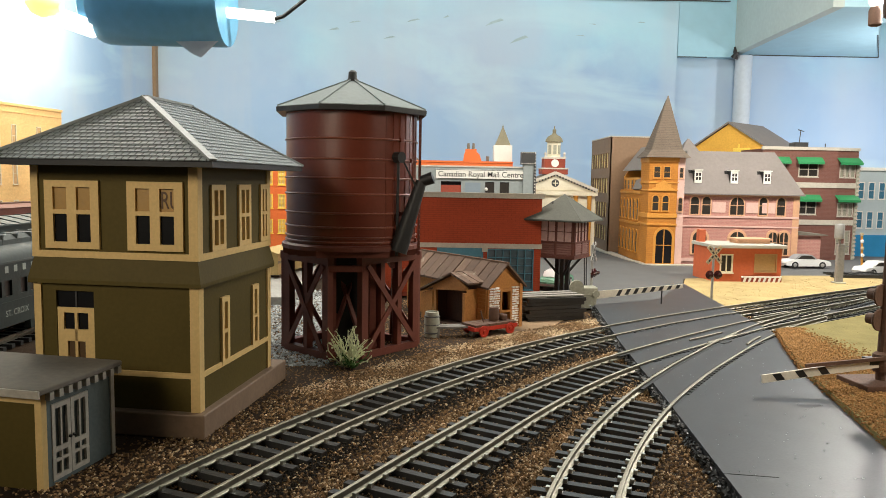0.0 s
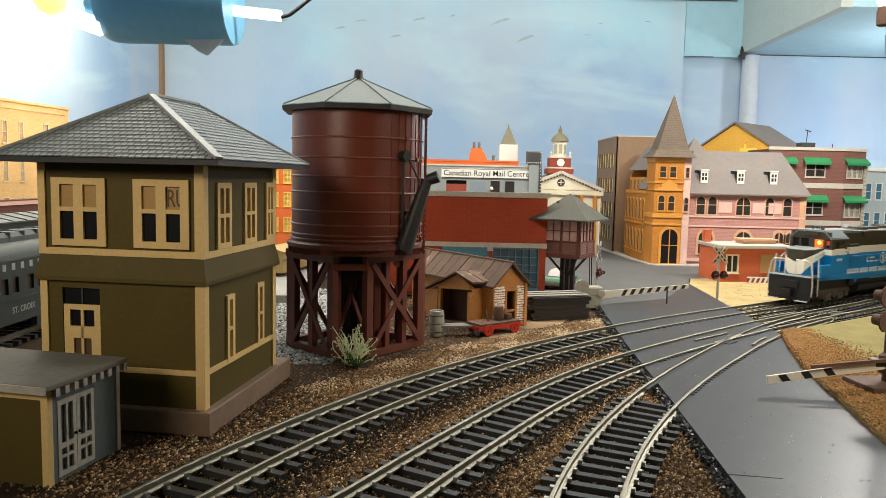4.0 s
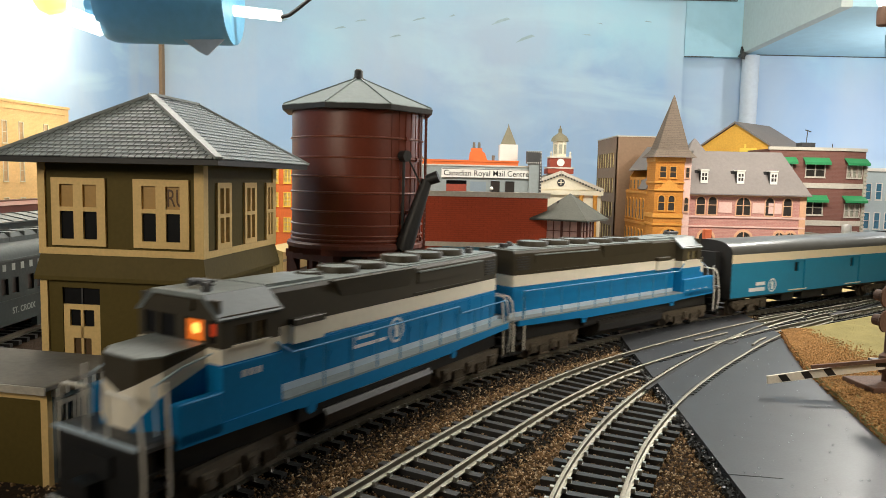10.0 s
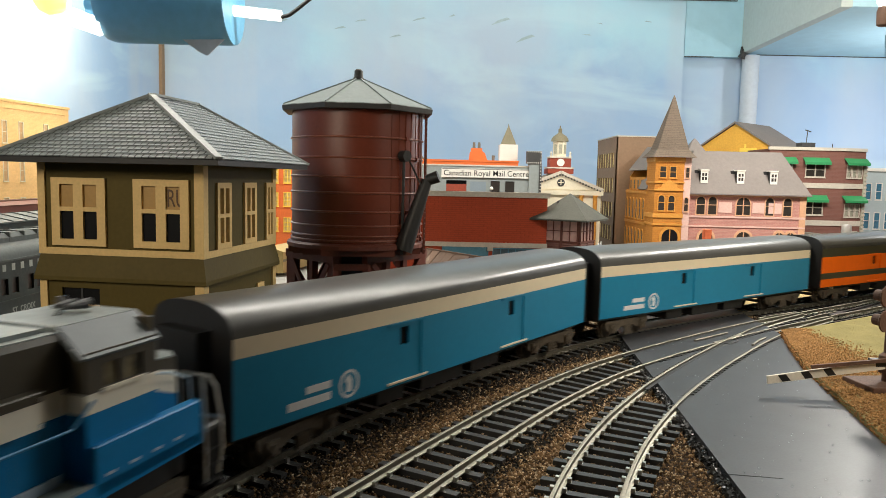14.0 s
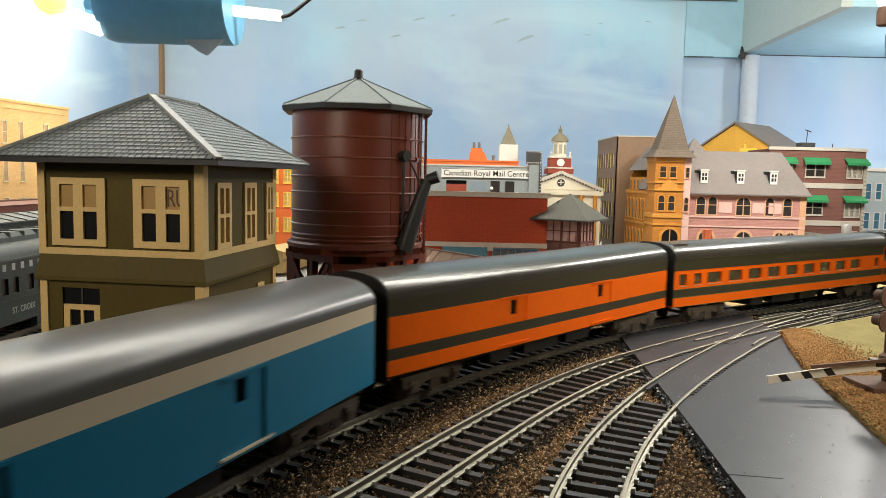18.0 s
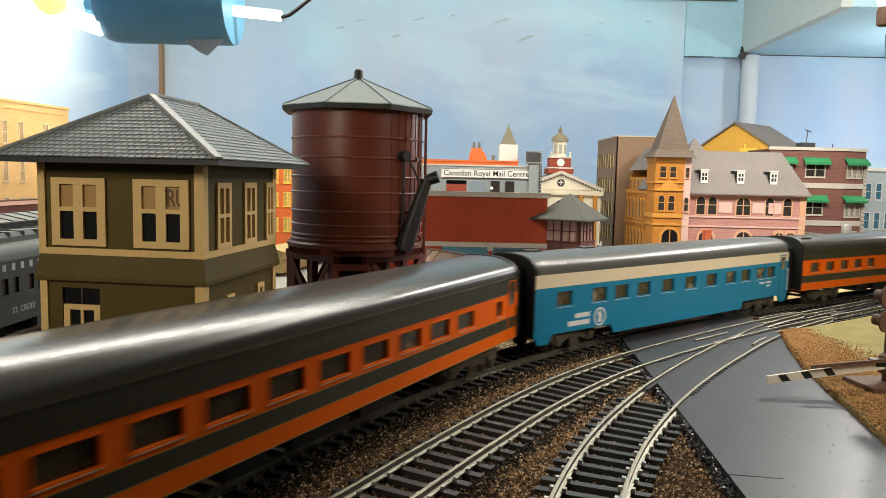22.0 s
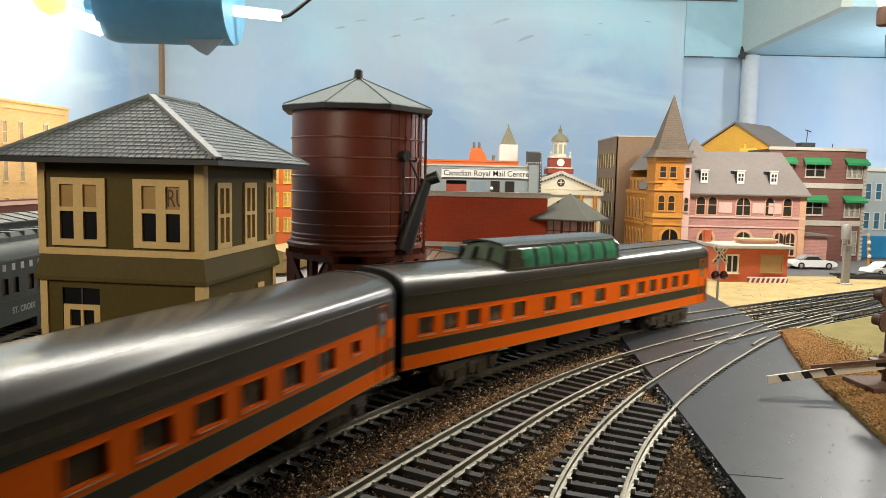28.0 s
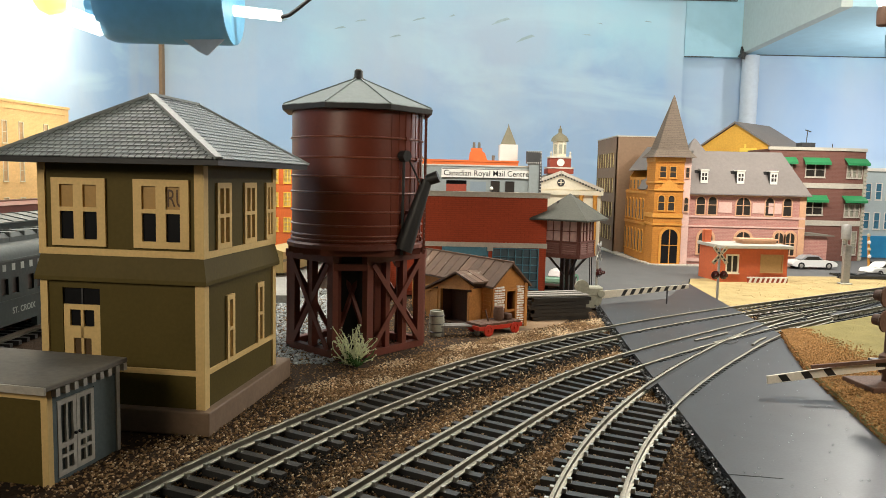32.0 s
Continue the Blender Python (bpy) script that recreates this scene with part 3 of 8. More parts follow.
def baggage_car(orange):
    length = 213.5
    what = "orange and dark green" if orange else "blue and cream"
    ob = thing("baggage_car", at(), what + " streamlined baggage car with black roof", "train car", "passenger train")
    skin, lower = (M_ORANGE, M_ORANGE) if orange else (M_GNBLUE, M_GNBLUE)
    holes = [(36.0 if not orange else 35.0, 4.6, 25.4, 31.4), (-35.0, 4.6, 25.4, 31.4)]
    if orange:
        part("lower_stripe", shell(bmesh.new(), length, 12, 17.6), lower, ob, "orange lower band")
        part("dark_stripe", shell(bmesh.new(), length, 17.6, 21.8), M_SILVER, ob, "dark green band")
        part("side", window_band(bmesh.new(), length, 21.8, 33, holes), skin, ob, "orange side")
        part("letterboard", shell(bmesh.new(), length, 33, 39), M_SILVER, ob, "dark green letterboard")
    else:
        part("side", window_band(bmesh.new(), length, 12, 33.3, holes), skin, ob, "blue side")
        part("letterboard", shell(bmesh.new(), length, 33.3, 38.7), M_BEIGE, ob, "cream band")
    part("inside", shell(bmesh.new(), length - 2, 12.5, 33, 1.6), M_BLACK, ob)
    eave = 39 if orange else 38.7
    part("roof", prism(bmesh.new(), roof_outline(47.2, eave), -length / 2, length / 2, "x"), M_ROOF if orange else M_GREYROOFCAR, ob, "glossy dark roof", smooth=True)
    for x in (34.5, -37.0):
        z0 = 22 if orange else 13.6
        part("sliding_door", boxes((x - 8.5, HALF + 0.02, z0, x - 7.5, HALF + 0.6, 33.2), (x - 8.5, HALF + 0.02, 32.4, x + 10, HALF + 0.6, 33.2)), skin, ob, "raised edge of the sliding door")
        part("door_sill", boxes((x - 11, HALF, 13.0, x + 10, HALF + 0.7, 13.6)), M_BEIGE if not orange else M_ORANGE, ob)
    car_ends(ob, length, 47.2, eave)
    underframe(ob, length)
    if not orange:
        emblem(ob, 63, 17.8, 4.4)
        part("lettering", boxes((71, HALF, 18.4, 81, HALF + 0.06, 20.6), (71, HALF, 14.8, 88, HALF + 0.06, 17.2)), M_LETTER, ob, "white lettering bars")
    trucks = [truck(ob, x, 2, 27, 5.0) for x in (81, -81)]
    return ob, length, trucks


def coach(kind):
    """A streamlined car: kind is orange (wide windows), sleeper, blue or dome."""
    length = {"orange": 253.5, "sleeper": 252.0, "blue": 242.0, "dome": 245.0}[kind]
    ob = thing({"dome": "dome_car", "sleeper": "sleeping_coach"}.get(kind, "passenger_coach"), at(),
               {"dome": "orange and dark green coach with green glass dome", "blue": "blue passenger coach with cream window band above",
                "sleeper": "orange and dark green sleeping coach with small paired windows"}.get(kind, "orange and dark green passenger coach with wide windows"), "train car", "passenger train")
    half = length / 2
    if kind == "blue":
        holes = [(x, 11.0, 22.8, 29.6) for x in (101, 75, 57.3, 38.6, 16.5, -5.3, -27.1, -48.8, -66.5, -85.0, -98.0)]
        part("side", window_band(bmesh.new(), length, 10, 32, holes), M_GNBLUE, ob, "blue side")
        skirt = bmesh.new()
        for y0, y1 in ((-HALF, -HALF + 1), (HALF - 1, HALF)):
            for a, b in ((-half, -half + 12), (-half + 56, half - 56), (half - 12, half)):
                prism(skirt, [(a, 10), (b, 10), (b - 2.5, 5.6), (a + 2.5, 5.6)], y0, y1, "y")
        part("skirt", skirt, M_GNBLUE, ob, "blue skirt cut away over the trucks")
        part("letterboard", shell(bmesh.new(), length, 32, 38.2), M_BEIGE, ob, "cream band")
        eave, top = 38.2, 46.8
        emblem(ob, 74.2, 15.0, 4.6)
        part("lettering", boxes((82, HALF, 16.0, 93, HALF + 0.06, 18.2), (82, HALF, 12.4, 98, HALF + 0.06, 14.8)), M_LETTER, ob, "white lettering bars")
        part("small_lettering", boxes((-99, HALF, 19.2, -93, HALF + 0.06, 20.4), (-91, HALF, 19.2, -84, HALF + 0.06, 20.4), (-98, HALF, 17.0, -93, HALF + 0.06, 18.2)), M_LETTER, ob, "small white lettering bars")
        part("vestibule_door", boxes((-117.5, HALF, 11, -117.1, HALF + 0.3, 36.5), (-110.6, HALF, 11, -110.2, HALF + 0.3, 36.5), (-117.1, HALF, 36.1, -110.6, HALF + 0.3, 36.5)), M_GNBLUE, ob, "raised door edges")
        part("door_window", boxes((-116.2, HALF + 0.02, 27.0, -111.6, HALF + 0.2, 35.0)), M_CARPANE, ob)
        part("grab_rail", rod(bmesh.new(), (-119.4, HALF + 0.8, 13), (-119.4, HALF + 0.8, 27), 0.3, seg=6), M_LETTER, ob)
    else:
        low, dark, side, board = 11.3, 16.7, 21.3, 32.1
        if kind == "dome":
            xs = [(111, 8.4), (97.8, 8.6), (84.8, 8.8), (71.5, 8.6), (56, 8.6), (34.4, 8.8), (13.9, 9), (-6.4, 9), (-28.6, 8.4), (-45, 8), (-57.6, 7.4), (-70, 7.4), (-82.2, 7.4), (-95, 7.6)]
        elif kind == "sleeper":
            xs = [(110.8, 11.2), (91.8, 11.2), (72.8, 11.0), (54.0, 11.0), (35.8, 11.0), (7.1, 10.4), (-10.4, 10.0), (-27.4, 10.0), (-44.0, 10.0), (-61.7, 10.0), (-79.7, 9.6)]
        else:
            xs = [(119, 6.6), (105.6, 6.6)] + [(89.8 - 20.75 * i, 14.0) for i in range(9)] + [(-107.5, 6.0)]
        holes = [(x, w, 23.6, 29.9) for x, w in xs]
        if kind == "sleeper":
            holes.append((-98.0, 5.6, 25.2, 29.2))
        part("lower_stripe", shell(bmesh.new(), length, low, dark), M_ORANGE, ob, "orange lower band")
        part("dark_stripe", shell(bmesh.new(), length, dark, side), M_SILVER, ob, "dark green band")
        part("side", window_band(bmesh.new(), length, side, board, holes), M_ORANGE, ob, "orange side with window openings")
        part("letterboard", shell(bmesh.new(), length, board, 38.6), M_SILVER, ob, "dark green letterboard")
        part("belt_line", boxes((-half, HALF, board - 0.1, half, HALF + 0.25, board + 0.2)), M_SILVER, ob, "thin raised moulding")
        part("eave_line", boxes((-half, HALF, 38.2, half, HALF + 0.3, 38.7)), M_SILVER, ob, "raised eave moulding")
        part("gold_line", boxes((-half, HALF + 0.02, dark - 0.25, half, HALF + 0.12, dark), (-half, HALF + 0.02, side, half, HALF + 0.12, side + 0.25), (-half, HALF + 0.02, low, half, HALF + 0.14, low + 0.3)), M_GOLDLINE, ob, "thin gold pinstripes")
        eave, top = 38.6, 47.0
        for i in (0, 1, 2, 3, 4, 6, 7, 8, 9, 10, 11, 12, 13):
            part("letter_bar", boxes((22 - 4.0 * i, HALF, 34.4, 24.8 - 4.0 * i, HALF + 0.05, 36.2)), M_GOLDDULL, ob, "dull lettering bar")
        door = {"orange": -120.5, "sleeper": -116.5, "dome": -115.5}[kind]
        part("vestibule_door", boxes((door - 3.4, HALF, low + 1, door - 3.1, HALF + 0.3, 37.5), (door + 3.1, HALF, low + 1, door + 3.4, HALF + 0.3, 37.5), (door - 3.1, HALF, 37.2, door + 3.1, HALF + 0.3, 37.5)), M_ORANGE, ob, "raised door edges")
        part("door_window", boxes((door - 2.4, HALF + 0.02, 27.0, door + 2.4, HALF + 0.2, 35.0)), M_CARPANE, ob, "narrow door window")
        part("grab_rail", rod(bmesh.new(), (door - 4.2, HALF + 0.8, 13), (door - 4.2, HALF + 0.8, 26), 0.25, seg=6), M_SILVER, ob)
    part("inside", shell(bmesh.new(), length - 2, 12.5, 31, 2.6), M_BLACK, ob)
    for x, w, a, b in holes:
        for s in (-1, 1):
            part("window_pane", boxes((x - w / 2 - 0.3, s * (HALF - 1.35), a - 0.3, x + w / 2 + 0.3, s * (HALF - 1.05), b + 0.3)), M_CARPANE if kind != "dome" else M_DOMEPANE, ob)
        rim = boxes((x - w / 2 - 0.5, HALF, a - 0.5, x + w / 2 + 0.5, HALF + 0.3, a), (x - w / 2 - 0.5, HALF, b, x + w / 2 + 0.5, HALF + 0.22, b + 0.4), (x - w / 2 - 0.5, HALF, a, x - w / 2, HALF + 0.22, b), (x + w / 2, HALF, a, x + w / 2 + 0.5, HALF + 0.22, b))
        part("window_frame", rim, M_ORANGE if kind != "blue" else M_GNBLUE, ob)
        part("window_sill", boxes((x - w / 2 - 0.5, HALF + 0.05, a - 0.75, x + w / 2 + 0.5, HALF + 0.5, a - 0.45)), M_SILLPALE if kind != "blue" else M_PALEBLUE, ob)
    part("roof", prism(bmesh.new(), roof_outline(top, eave), -half, half, "x"), M_GREYROOFCAR if kind == "blue" else M_ROOF, ob, "glossy dark roof", smooth=True)
    for e in (-1, 1):
        part("roof_end_band", prism(bmesh.new(), roof_outline(top + 0.35, eave, HALF + 0.3), min(e * (half - 1.6), e * half), max(e * (half - 1.6), e * half), "x"), M_BLACK, ob, "raised band at the roof end", smooth=True)
    if kind in ("orange", "sleeper"):
        part("roof_vent", soft_box(half - 18, 6, 45, half - 7, 11.5, 46.8, 0.5), M_ROOF, ob, "low roof hatch")
    if kind == "blue":
        for x in (98, 58):
            part("roof_vent", soft_box(x, -6, 46, x + 9, -0.5, 47.6, 0.4), M_ROOF, ob, "low roof vent")
    if kind == "dome":
        a, b = -24.0, 58.0
        low = [(-14.9, 43.4), (-14.5, 47.6), (-13.4, 51.0), (-11.4, 53.0), (0, 54.6), (11.4, 53.0), (13.4, 51.0), (14.5, 47.6), (14.9, 43.4)]
        part("dome_glass", prism(bmesh.new(), low, a, b - 4, "x"), M_DOME, ob, "green tinted glass dome", smooth=True)
        nose = bmesh.new()
        ra = [nose.verts.new((b - 4, y, z)) for y, z in low]
        rb = [nose.verts.new((b + 6.5 - (z - 43.4) * 0.42 - abs(y) * 0.12, y * 0.94, 43.4 + (z - 43.4) * 0.97)) for y, z in low]
        for i in range(8):
            nose.faces.new((ra[i], ra[i + 1], rb[i + 1], rb[i]))
        nose.faces.new(rb)
        part("dome_front", nose, M_DOMEFRONT, ob, "raked green windscreen of three panes")
        for y in (-13.6, -4.6, 4.6, 13.6):
            z1 = 52.0 if abs(y) < 9 else 50.4
            part("windscreen_bar", beam(bmesh.new(), (b + 6.9 - abs(y) * 0.12, y, 43.2), (b + 6.9 - abs(y) * 0.12 - (z1 - 43.2) * 0.42, y * 0.92, z1), 1.5, 1.2), M_BLACK, ob)
        part("windscreen_sill", boxes((b + 3, -14.4, 42.2, b + 7.4, 14.4, 44.6)), M_BLACK, ob)
        for s in (-1, 1):
            part("corner_pillar", prism(prism(bmesh.new(), [(b - 7.6, 43), (b + 4.6, 43), (b + 3.2, 47.8), (b - 6.6, 47.8)], min(s * 13.4, s * 15.2), max(s * 13.4, s * 15.2)), [(b - 6.6, 47.8), (b + 3.2, 47.8), (b + 2, 51.6), (b - 5, 51.6)], min(s * 12.2, s * 14.6), max(s * 12.2, s * 14.6)), M_SILVER, ob, "dark corner post")
        part("dome_cap", prism(bmesh.new(), [(-12.6, 52.2), (-11.3, 53.2), (0, 54.8), (11.3, 53.2), (12.6, 52.2), (12.3, 53.2), (10.5, 54.3), (7, 54.9), (3, 55.3), (-3, 55.3), (-7, 54.9), (-10.5, 54.3), (-12.3, 53.2)], a - 1, b + 3.4, "x"), M_ROOF, ob, "dark opaque dome top", smooth=True)
        for i in range(8):
            x = a + (b - 5 - a) * i / 7
            for line in (low[:4], low[5:]):
                rib = bmesh.new()
                for p, q in zip(line, line[1:]):
                    beam(rib, (x, p[0] * 1.01, p[1]), (x, q[0] * 1.01, q[1] - 0.05), 1.2, 0.8)
                part("dome_rib", rib, M_BLACK, ob)
        part("dome_back", prism(bmesh.new(), [(-14.6, 43), (-13.6, 50.6), (-11.2, 53.2), (0, 54.4), (11.2, 53.2), (13.6, 50.6), (14.6, 43)], a - 2.5, a - 0.4, "x"), M_ROOF, ob, "dark rear bulkhead of the dome")
        part("dome_base", boxes((a - 1, -15.6, 38.4, b + 6, 15.6, 44.0)), M_SILVER, ob, "dark wall under the dome")
        part("dome_sill", boxes((a - 1, 15.6, 43.3, b + 2, 16.0, 43.9), (a - 1, -16.0, 43.3, b + 2, -15.6, 43.9)), M_ROOF, ob)
        for y in (-7.5, 9.0):
            z = np.interp(abs(y), [0, 8.25, 13.2], [47.0, 46.5, 44.7])
            part("roof_rib", boxes((-half, y - 0.3, z - 0.3, a - 2, y + 0.3, z + 0.35)), M_ROOF, ob)
        part("roof_walk", boxes((b + 8, -9.6, 46.2, half - 1, -8.6, 47.0)), M_BLACK, ob, "dark seam along the roof")
        part("tail_step", soft_box(-half - 2, -10, 14, -half + 0.2, 10, 34, 0.6), M_SILVER, ob)
    car_ends(ob, length, top, eave)
    underframe(ob, length)
    trucks = [truck(ob, x, 3 if kind == "dome" else 2, 15 if kind == "dome" else 27, 5.0) for x in ((84, -84) if kind == "dome" else (91, -91))]
    return ob, length, trucks


def clipped(bm, planes):
    """What is left of a closed mesh above each plane (three points each, the fourth point lies on the kept side)."""
    for p, q, r, keep in planes:
        p, q, r, keep = Vector(p), Vector(q), Vector(r), Vector(keep)
        n = (q - p).cross(r - p).normalized()
        if (keep - p).dot(n) > 0:
            n = -n
        bmesh.ops.bisect_plane(bm, geom=bm.verts[:] + bm.edges[:] + bm.faces[:], plane_co=p, plane_no=n, clear_outer=True)
        rim = [e for e in bm.edges if e.is_boundary]
        if rim:
            bmesh.ops.holes_fill(bm, edges=rim, sides=0)
    return bm


def nose_block():
    """The short hood as one closed block with cut corners and a lid that slopes a little."""
    bm = bmesh.new()
    plan = [(71, -10.6), (84.5, -10.6), (88.8, -6.5), (88.8, 6.5), (84.5, 10.6), (71, 10.6)]
    low = [bm.verts.new((x, y, 20.0)) for x, y in plan]
    top = [bm.verts.new((71 + (x - 71) * 0.97, y * 0.97, 38.3 - (x - 71) * 0.075)) for x, y in plan]
    bm.faces.new(top)
    bm.faces.new(low[::-1])
    for i in range(6):
        j = (i + 1) % 6
        bm.faces.new((low[i], low[j], top[j], top[i]))
    bmesh.ops.recalc_face_normals(bm, faces=bm.faces)
    return bm


def bent_rail(points, r):
    bm = bmesh.new()
    for a, b in zip(points, points[1:]):
        rod(bm, a, b, r, seg=7)
    for p in points[1:-1]:
        bmesh.ops.create_icosphere(bm, subdivisions=1, radius=r * 1.04, matrix=Matrix.Translation(p))
    return bm


def locomotive():
    """A six-axle road diesel; the cab is at +x."""
    ob = thing("diesel_locomotive", at(), "blue, cream and brown six-axle diesel locomotive", "locomotive", "passenger train")
    sill = bmesh.new()
    prism(sill, [(-88, 17.2), (-46, 16.2), (-40, 15.6), (40, 15.6), (46, 16.2), (85, 16.8), (85, 19.6), (-88, 19.6)], -HALF, HALF)
    part("frame", sill, M_LOCOBLUE, ob, "blue side sill")
    part("underframe", boxes((-84, -12.5, 9.6, 84, 12.5, 16.4), (-38, -14.5, 11, 42, 14.5, 15.7)), M_BLACK, ob, "black underframe")
    part("walkway", boxes((-91.5, -HALF + 0.1, 19.6, 50, HALF - 0.1, 20.2)), M_HOODTOP, ob, "pale walkway with sheen in its colour")
    part("front_deck", soft_box(70, -16.4, 17.6, 95, 16.4, 20.0, 1.6, 3), M_DARK, ob, "dark front deck")
    part("deck_rim", prism(bmesh.new(), [(-15.8, 19.0), (15.8, 19.0), (15.8, 20.1), (-15.8, 20.1)], 94.9, 95.3, "x"), M_PALEBLUE, ob, "worn pale deck edge")
    for s in (-1, 1):
        part("walkway_edge", boxes((-88, min(s * 11.0, s * 11.5), 20.2, 48, max(s * 11.0, s * 11.5), 22.2)), M_PALEBLUE, ob, "pale strip along the foot of the hood")
    front = prism(bmesh.new(), [(-15.5, 18.2), (15.5, 18.2), (15.5, 6.0), (9, 2.4), (-9, 2.4), (-15.5, 6.0)], 90.5, 94.6, "x")
    box(front, 94.5, -3.4, 5.5, 99.5, 3.4, 10)
    box(front, 94.5, -6.5, 11, 95.6, 6.5, 16)
    part("pilot", front, M_BLACK, ob, "black pilot plate and coupler")
    for s in (-1, 1):
        part("foot_board", boxes((93.6, min(s * 6, s * 15.2), 2.2, 97.2, max(s * 6, s * 15.2), 3.0), (94.4, min(s * 6, s * 15.2), 2.2, 95.0, max(s * 6, s * 15.2), 5.4)), M_BLACK, ob, "black foot board")
        part("foot_board_edge", boxes((97.2, min(s * 6, s * 15.2), 2.2, 97.5, max(s * 6, s * 15.2), 3.0)), M_LETTER, ob, "white step edge")
    part("rear_pilot", boxes((-92, -15.5, 4, -88.5, 15.5, 18.3), (-95, -2.5, 5, -92, 2.5, 9)), M_BLACK, ob)
    part("hood_side", soft_box(-86, -11, 20.2, 50, 11, 33.6, 0.3, 1), M_LOCOBLUE, ob, "blue hood side")
    part("hood_stripe", soft_box(-86.05, -11.06, 33.55, 50, 11.06, 38.8, 0.2, 1), M_LOCOCREAM, ob, "cream stripe")
    part("hood_top", prism(bmesh.new(), [(-11.1, 38.8), (-11.1, 48.4), (-10.4, 49.6), (10.4, 49.6), (11.1, 48.4), (11.1, 38.8)], -86, 50.5, "x"), M_LOCOGREY, ob, "brown hood top")
    part("hood_roof", boxes((-85.7, -10.4, 49.6, 50.4, 10.4, 49.85), (24, -8, 49.8, 48, 8, 50.7), (-84, -9.2, 49.8, -18, 9.2, 50.3)), M_HOODTOP, ob, "pale grey hood roof with sheen in its colour")
    for s in (-1, 1):
        flare = bmesh.new()
        rows = [(-21, 49.4, 12.6), (24, 49.4, 12.6), (18.5, 44.0, 11.2), (-18.5, 43.2, 11.2)]
        lo = [flare.verts.new((x, s * 10.6, z)) for x, z, y in rows]
        hi = [flare.verts.new((x, s * y, z)) for x, z, y in rows]
        flare.faces.new(hi)
        flare.faces.new(lo[::-1])
        for i in range(4):
            flare.faces.new((lo[i], lo[(i + 1) % 4], hi[(i + 1) % 4], hi[i]))
        bmesh.ops.recalc_face_normals(flare, faces=flare.faces)
        part("blower_duct", flare, M_LOCOGREY, ob, "tapered brown blower duct")
        part("raised_panel", boxes((-72, min(s * 11, s * 11.5), 43.4, -24, max(s * 11, s * 11.5), 47.2)), M_LOCOGREY, ob)
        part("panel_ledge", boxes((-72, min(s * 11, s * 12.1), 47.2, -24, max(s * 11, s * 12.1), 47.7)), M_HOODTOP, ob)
        part("lower_ledge", boxes((-71, min(s * 11, s * 11.6), 39.6, -22, max(s * 11, s * 11.6), 40.1)), M_LOCOGREY, ob)
        for k in range(6):
            part("grille_slat", boxes((-84, min(s * 11.1, s * 11.5), 41.0 + 1.1 * k, -76, max(s * 11.1, s * 11.5), 41.6 + 1.1 * k)), M_DARK, ob)
        part("sand_box", soft_box(29, min(s * 10.9, s * 13.6), 38.6, 42.4, max(s * 10.9, s * 13.6), 40.6, 0.3, 1), M_LOCOGREY, ob, "brown box lid on the cream stripe")
        part("sand_box_side", boxes((29.4, min(s * 10.9, s * 13.2), 33.5, 42.2, max(s * 10.9, s * 13.2), 38.6)), M_LOCOCREAM, ob)
    fans = [(x, 7.4, 52.6) for x in (-61, -45, -29)] + [(-8, 7.0, 51.8), (7, 7.0, 51.8), (21.5, 4.4, 51.2)]
    for x, r, z in fans:
        part("roof_fan", lathe([(r, 49.7), (r, z - 0.5), (r - 0.3, z), (r - 0.8, z), (r - 1.1, z - 0.6), (1, z - 0.6)], 24), M_LOCOGREY, ob, "round brown-grey roof fan", m=at(x, 0, 0), smooth=True)
        part("fan_grille", lathe([(r - 1.2, z - 0.5), (r - 1.4, z - 0.25), (1.2, z - 0.25), (0.4, z)], 18), M_HOODTOP, ob, m=at(x, 0, 0))
    part("bell", lathe([(1.8, 49.7), (1.8, 51), (1.2, 52), (0.3, 52.4)], 14), M_DARK, ob, m=at(-72, 5, 0), smooth=True)
    part("roof_lamp", soft_box(-83, -1.5, 49.8, -79.5, 1.5, 52.2, 0.4), M_DARK, ob)
    for x in range(-84, 36, 11):
        part("hood_door", boxes((x, 11.0, 22.4, x + 10.4, 11.22, 32.6)), M_LOCOBLUE, ob)
        part("door_latch", boxes((x + 9.2, 11.2, 26.5, x + 9.7, 11.45, 28.2)), M_LOCOBLUE, ob)
    for s in (-1, 1):
        rear = 71.5 if s > 0 else 51
        part("battery_box", soft_box(rear, min(s * 14, s * HALF), 17.0, 84.8, max(s * 14, s * HALF), 27.4, 0.35, 1), M_LOCOBLUE, ob, "blue battery box")
        if s > 0:
            part("cab_side_panel", boxes((50.6, 15, 17.0, 71.5, 16.6, 33.3)), M_LOCOBLUE, ob, "flush blue cab side panel")
            continue
        part("box_vent", boxes(*[(x, min(s * HALF, s * (HALF + 0.12)), 20.6, x + 2.2, max(s * HALF, s * (HALF + 0.12)), 21.2) for x in (54, 61, 68, 75)]), M_PALEBLUE, ob)
    part("cab_lower", boxes((50.5, -15.6, 20, 71, 15.6, 33.6)), M_LOCOBLUE, ob, "blue cab side")
    part("cab_stripe", boxes((50.5, -15.65, 33.6, 71, 15.65, 37.6)), M_LOCOCREAM, ob)
    side = bmesh.new()
    for y0 in (-15.6, 14.6):
        wall = pierced(20.5, 8.2, 1, [(55.4, 59.6, 38.2, 43.0), (61.2, 66.4, 38.2, 43.0)], 50.5, 37.6)
        bmesh.ops.translate(wall, verts=wall.verts, vec=(0, y0, 0))
        me = bpy.data.meshes.new("tmp")
        wall.to_mesh(me)
        wall.free()
        side.from_mesh(me)
        bpy.data.meshes.remove(me)
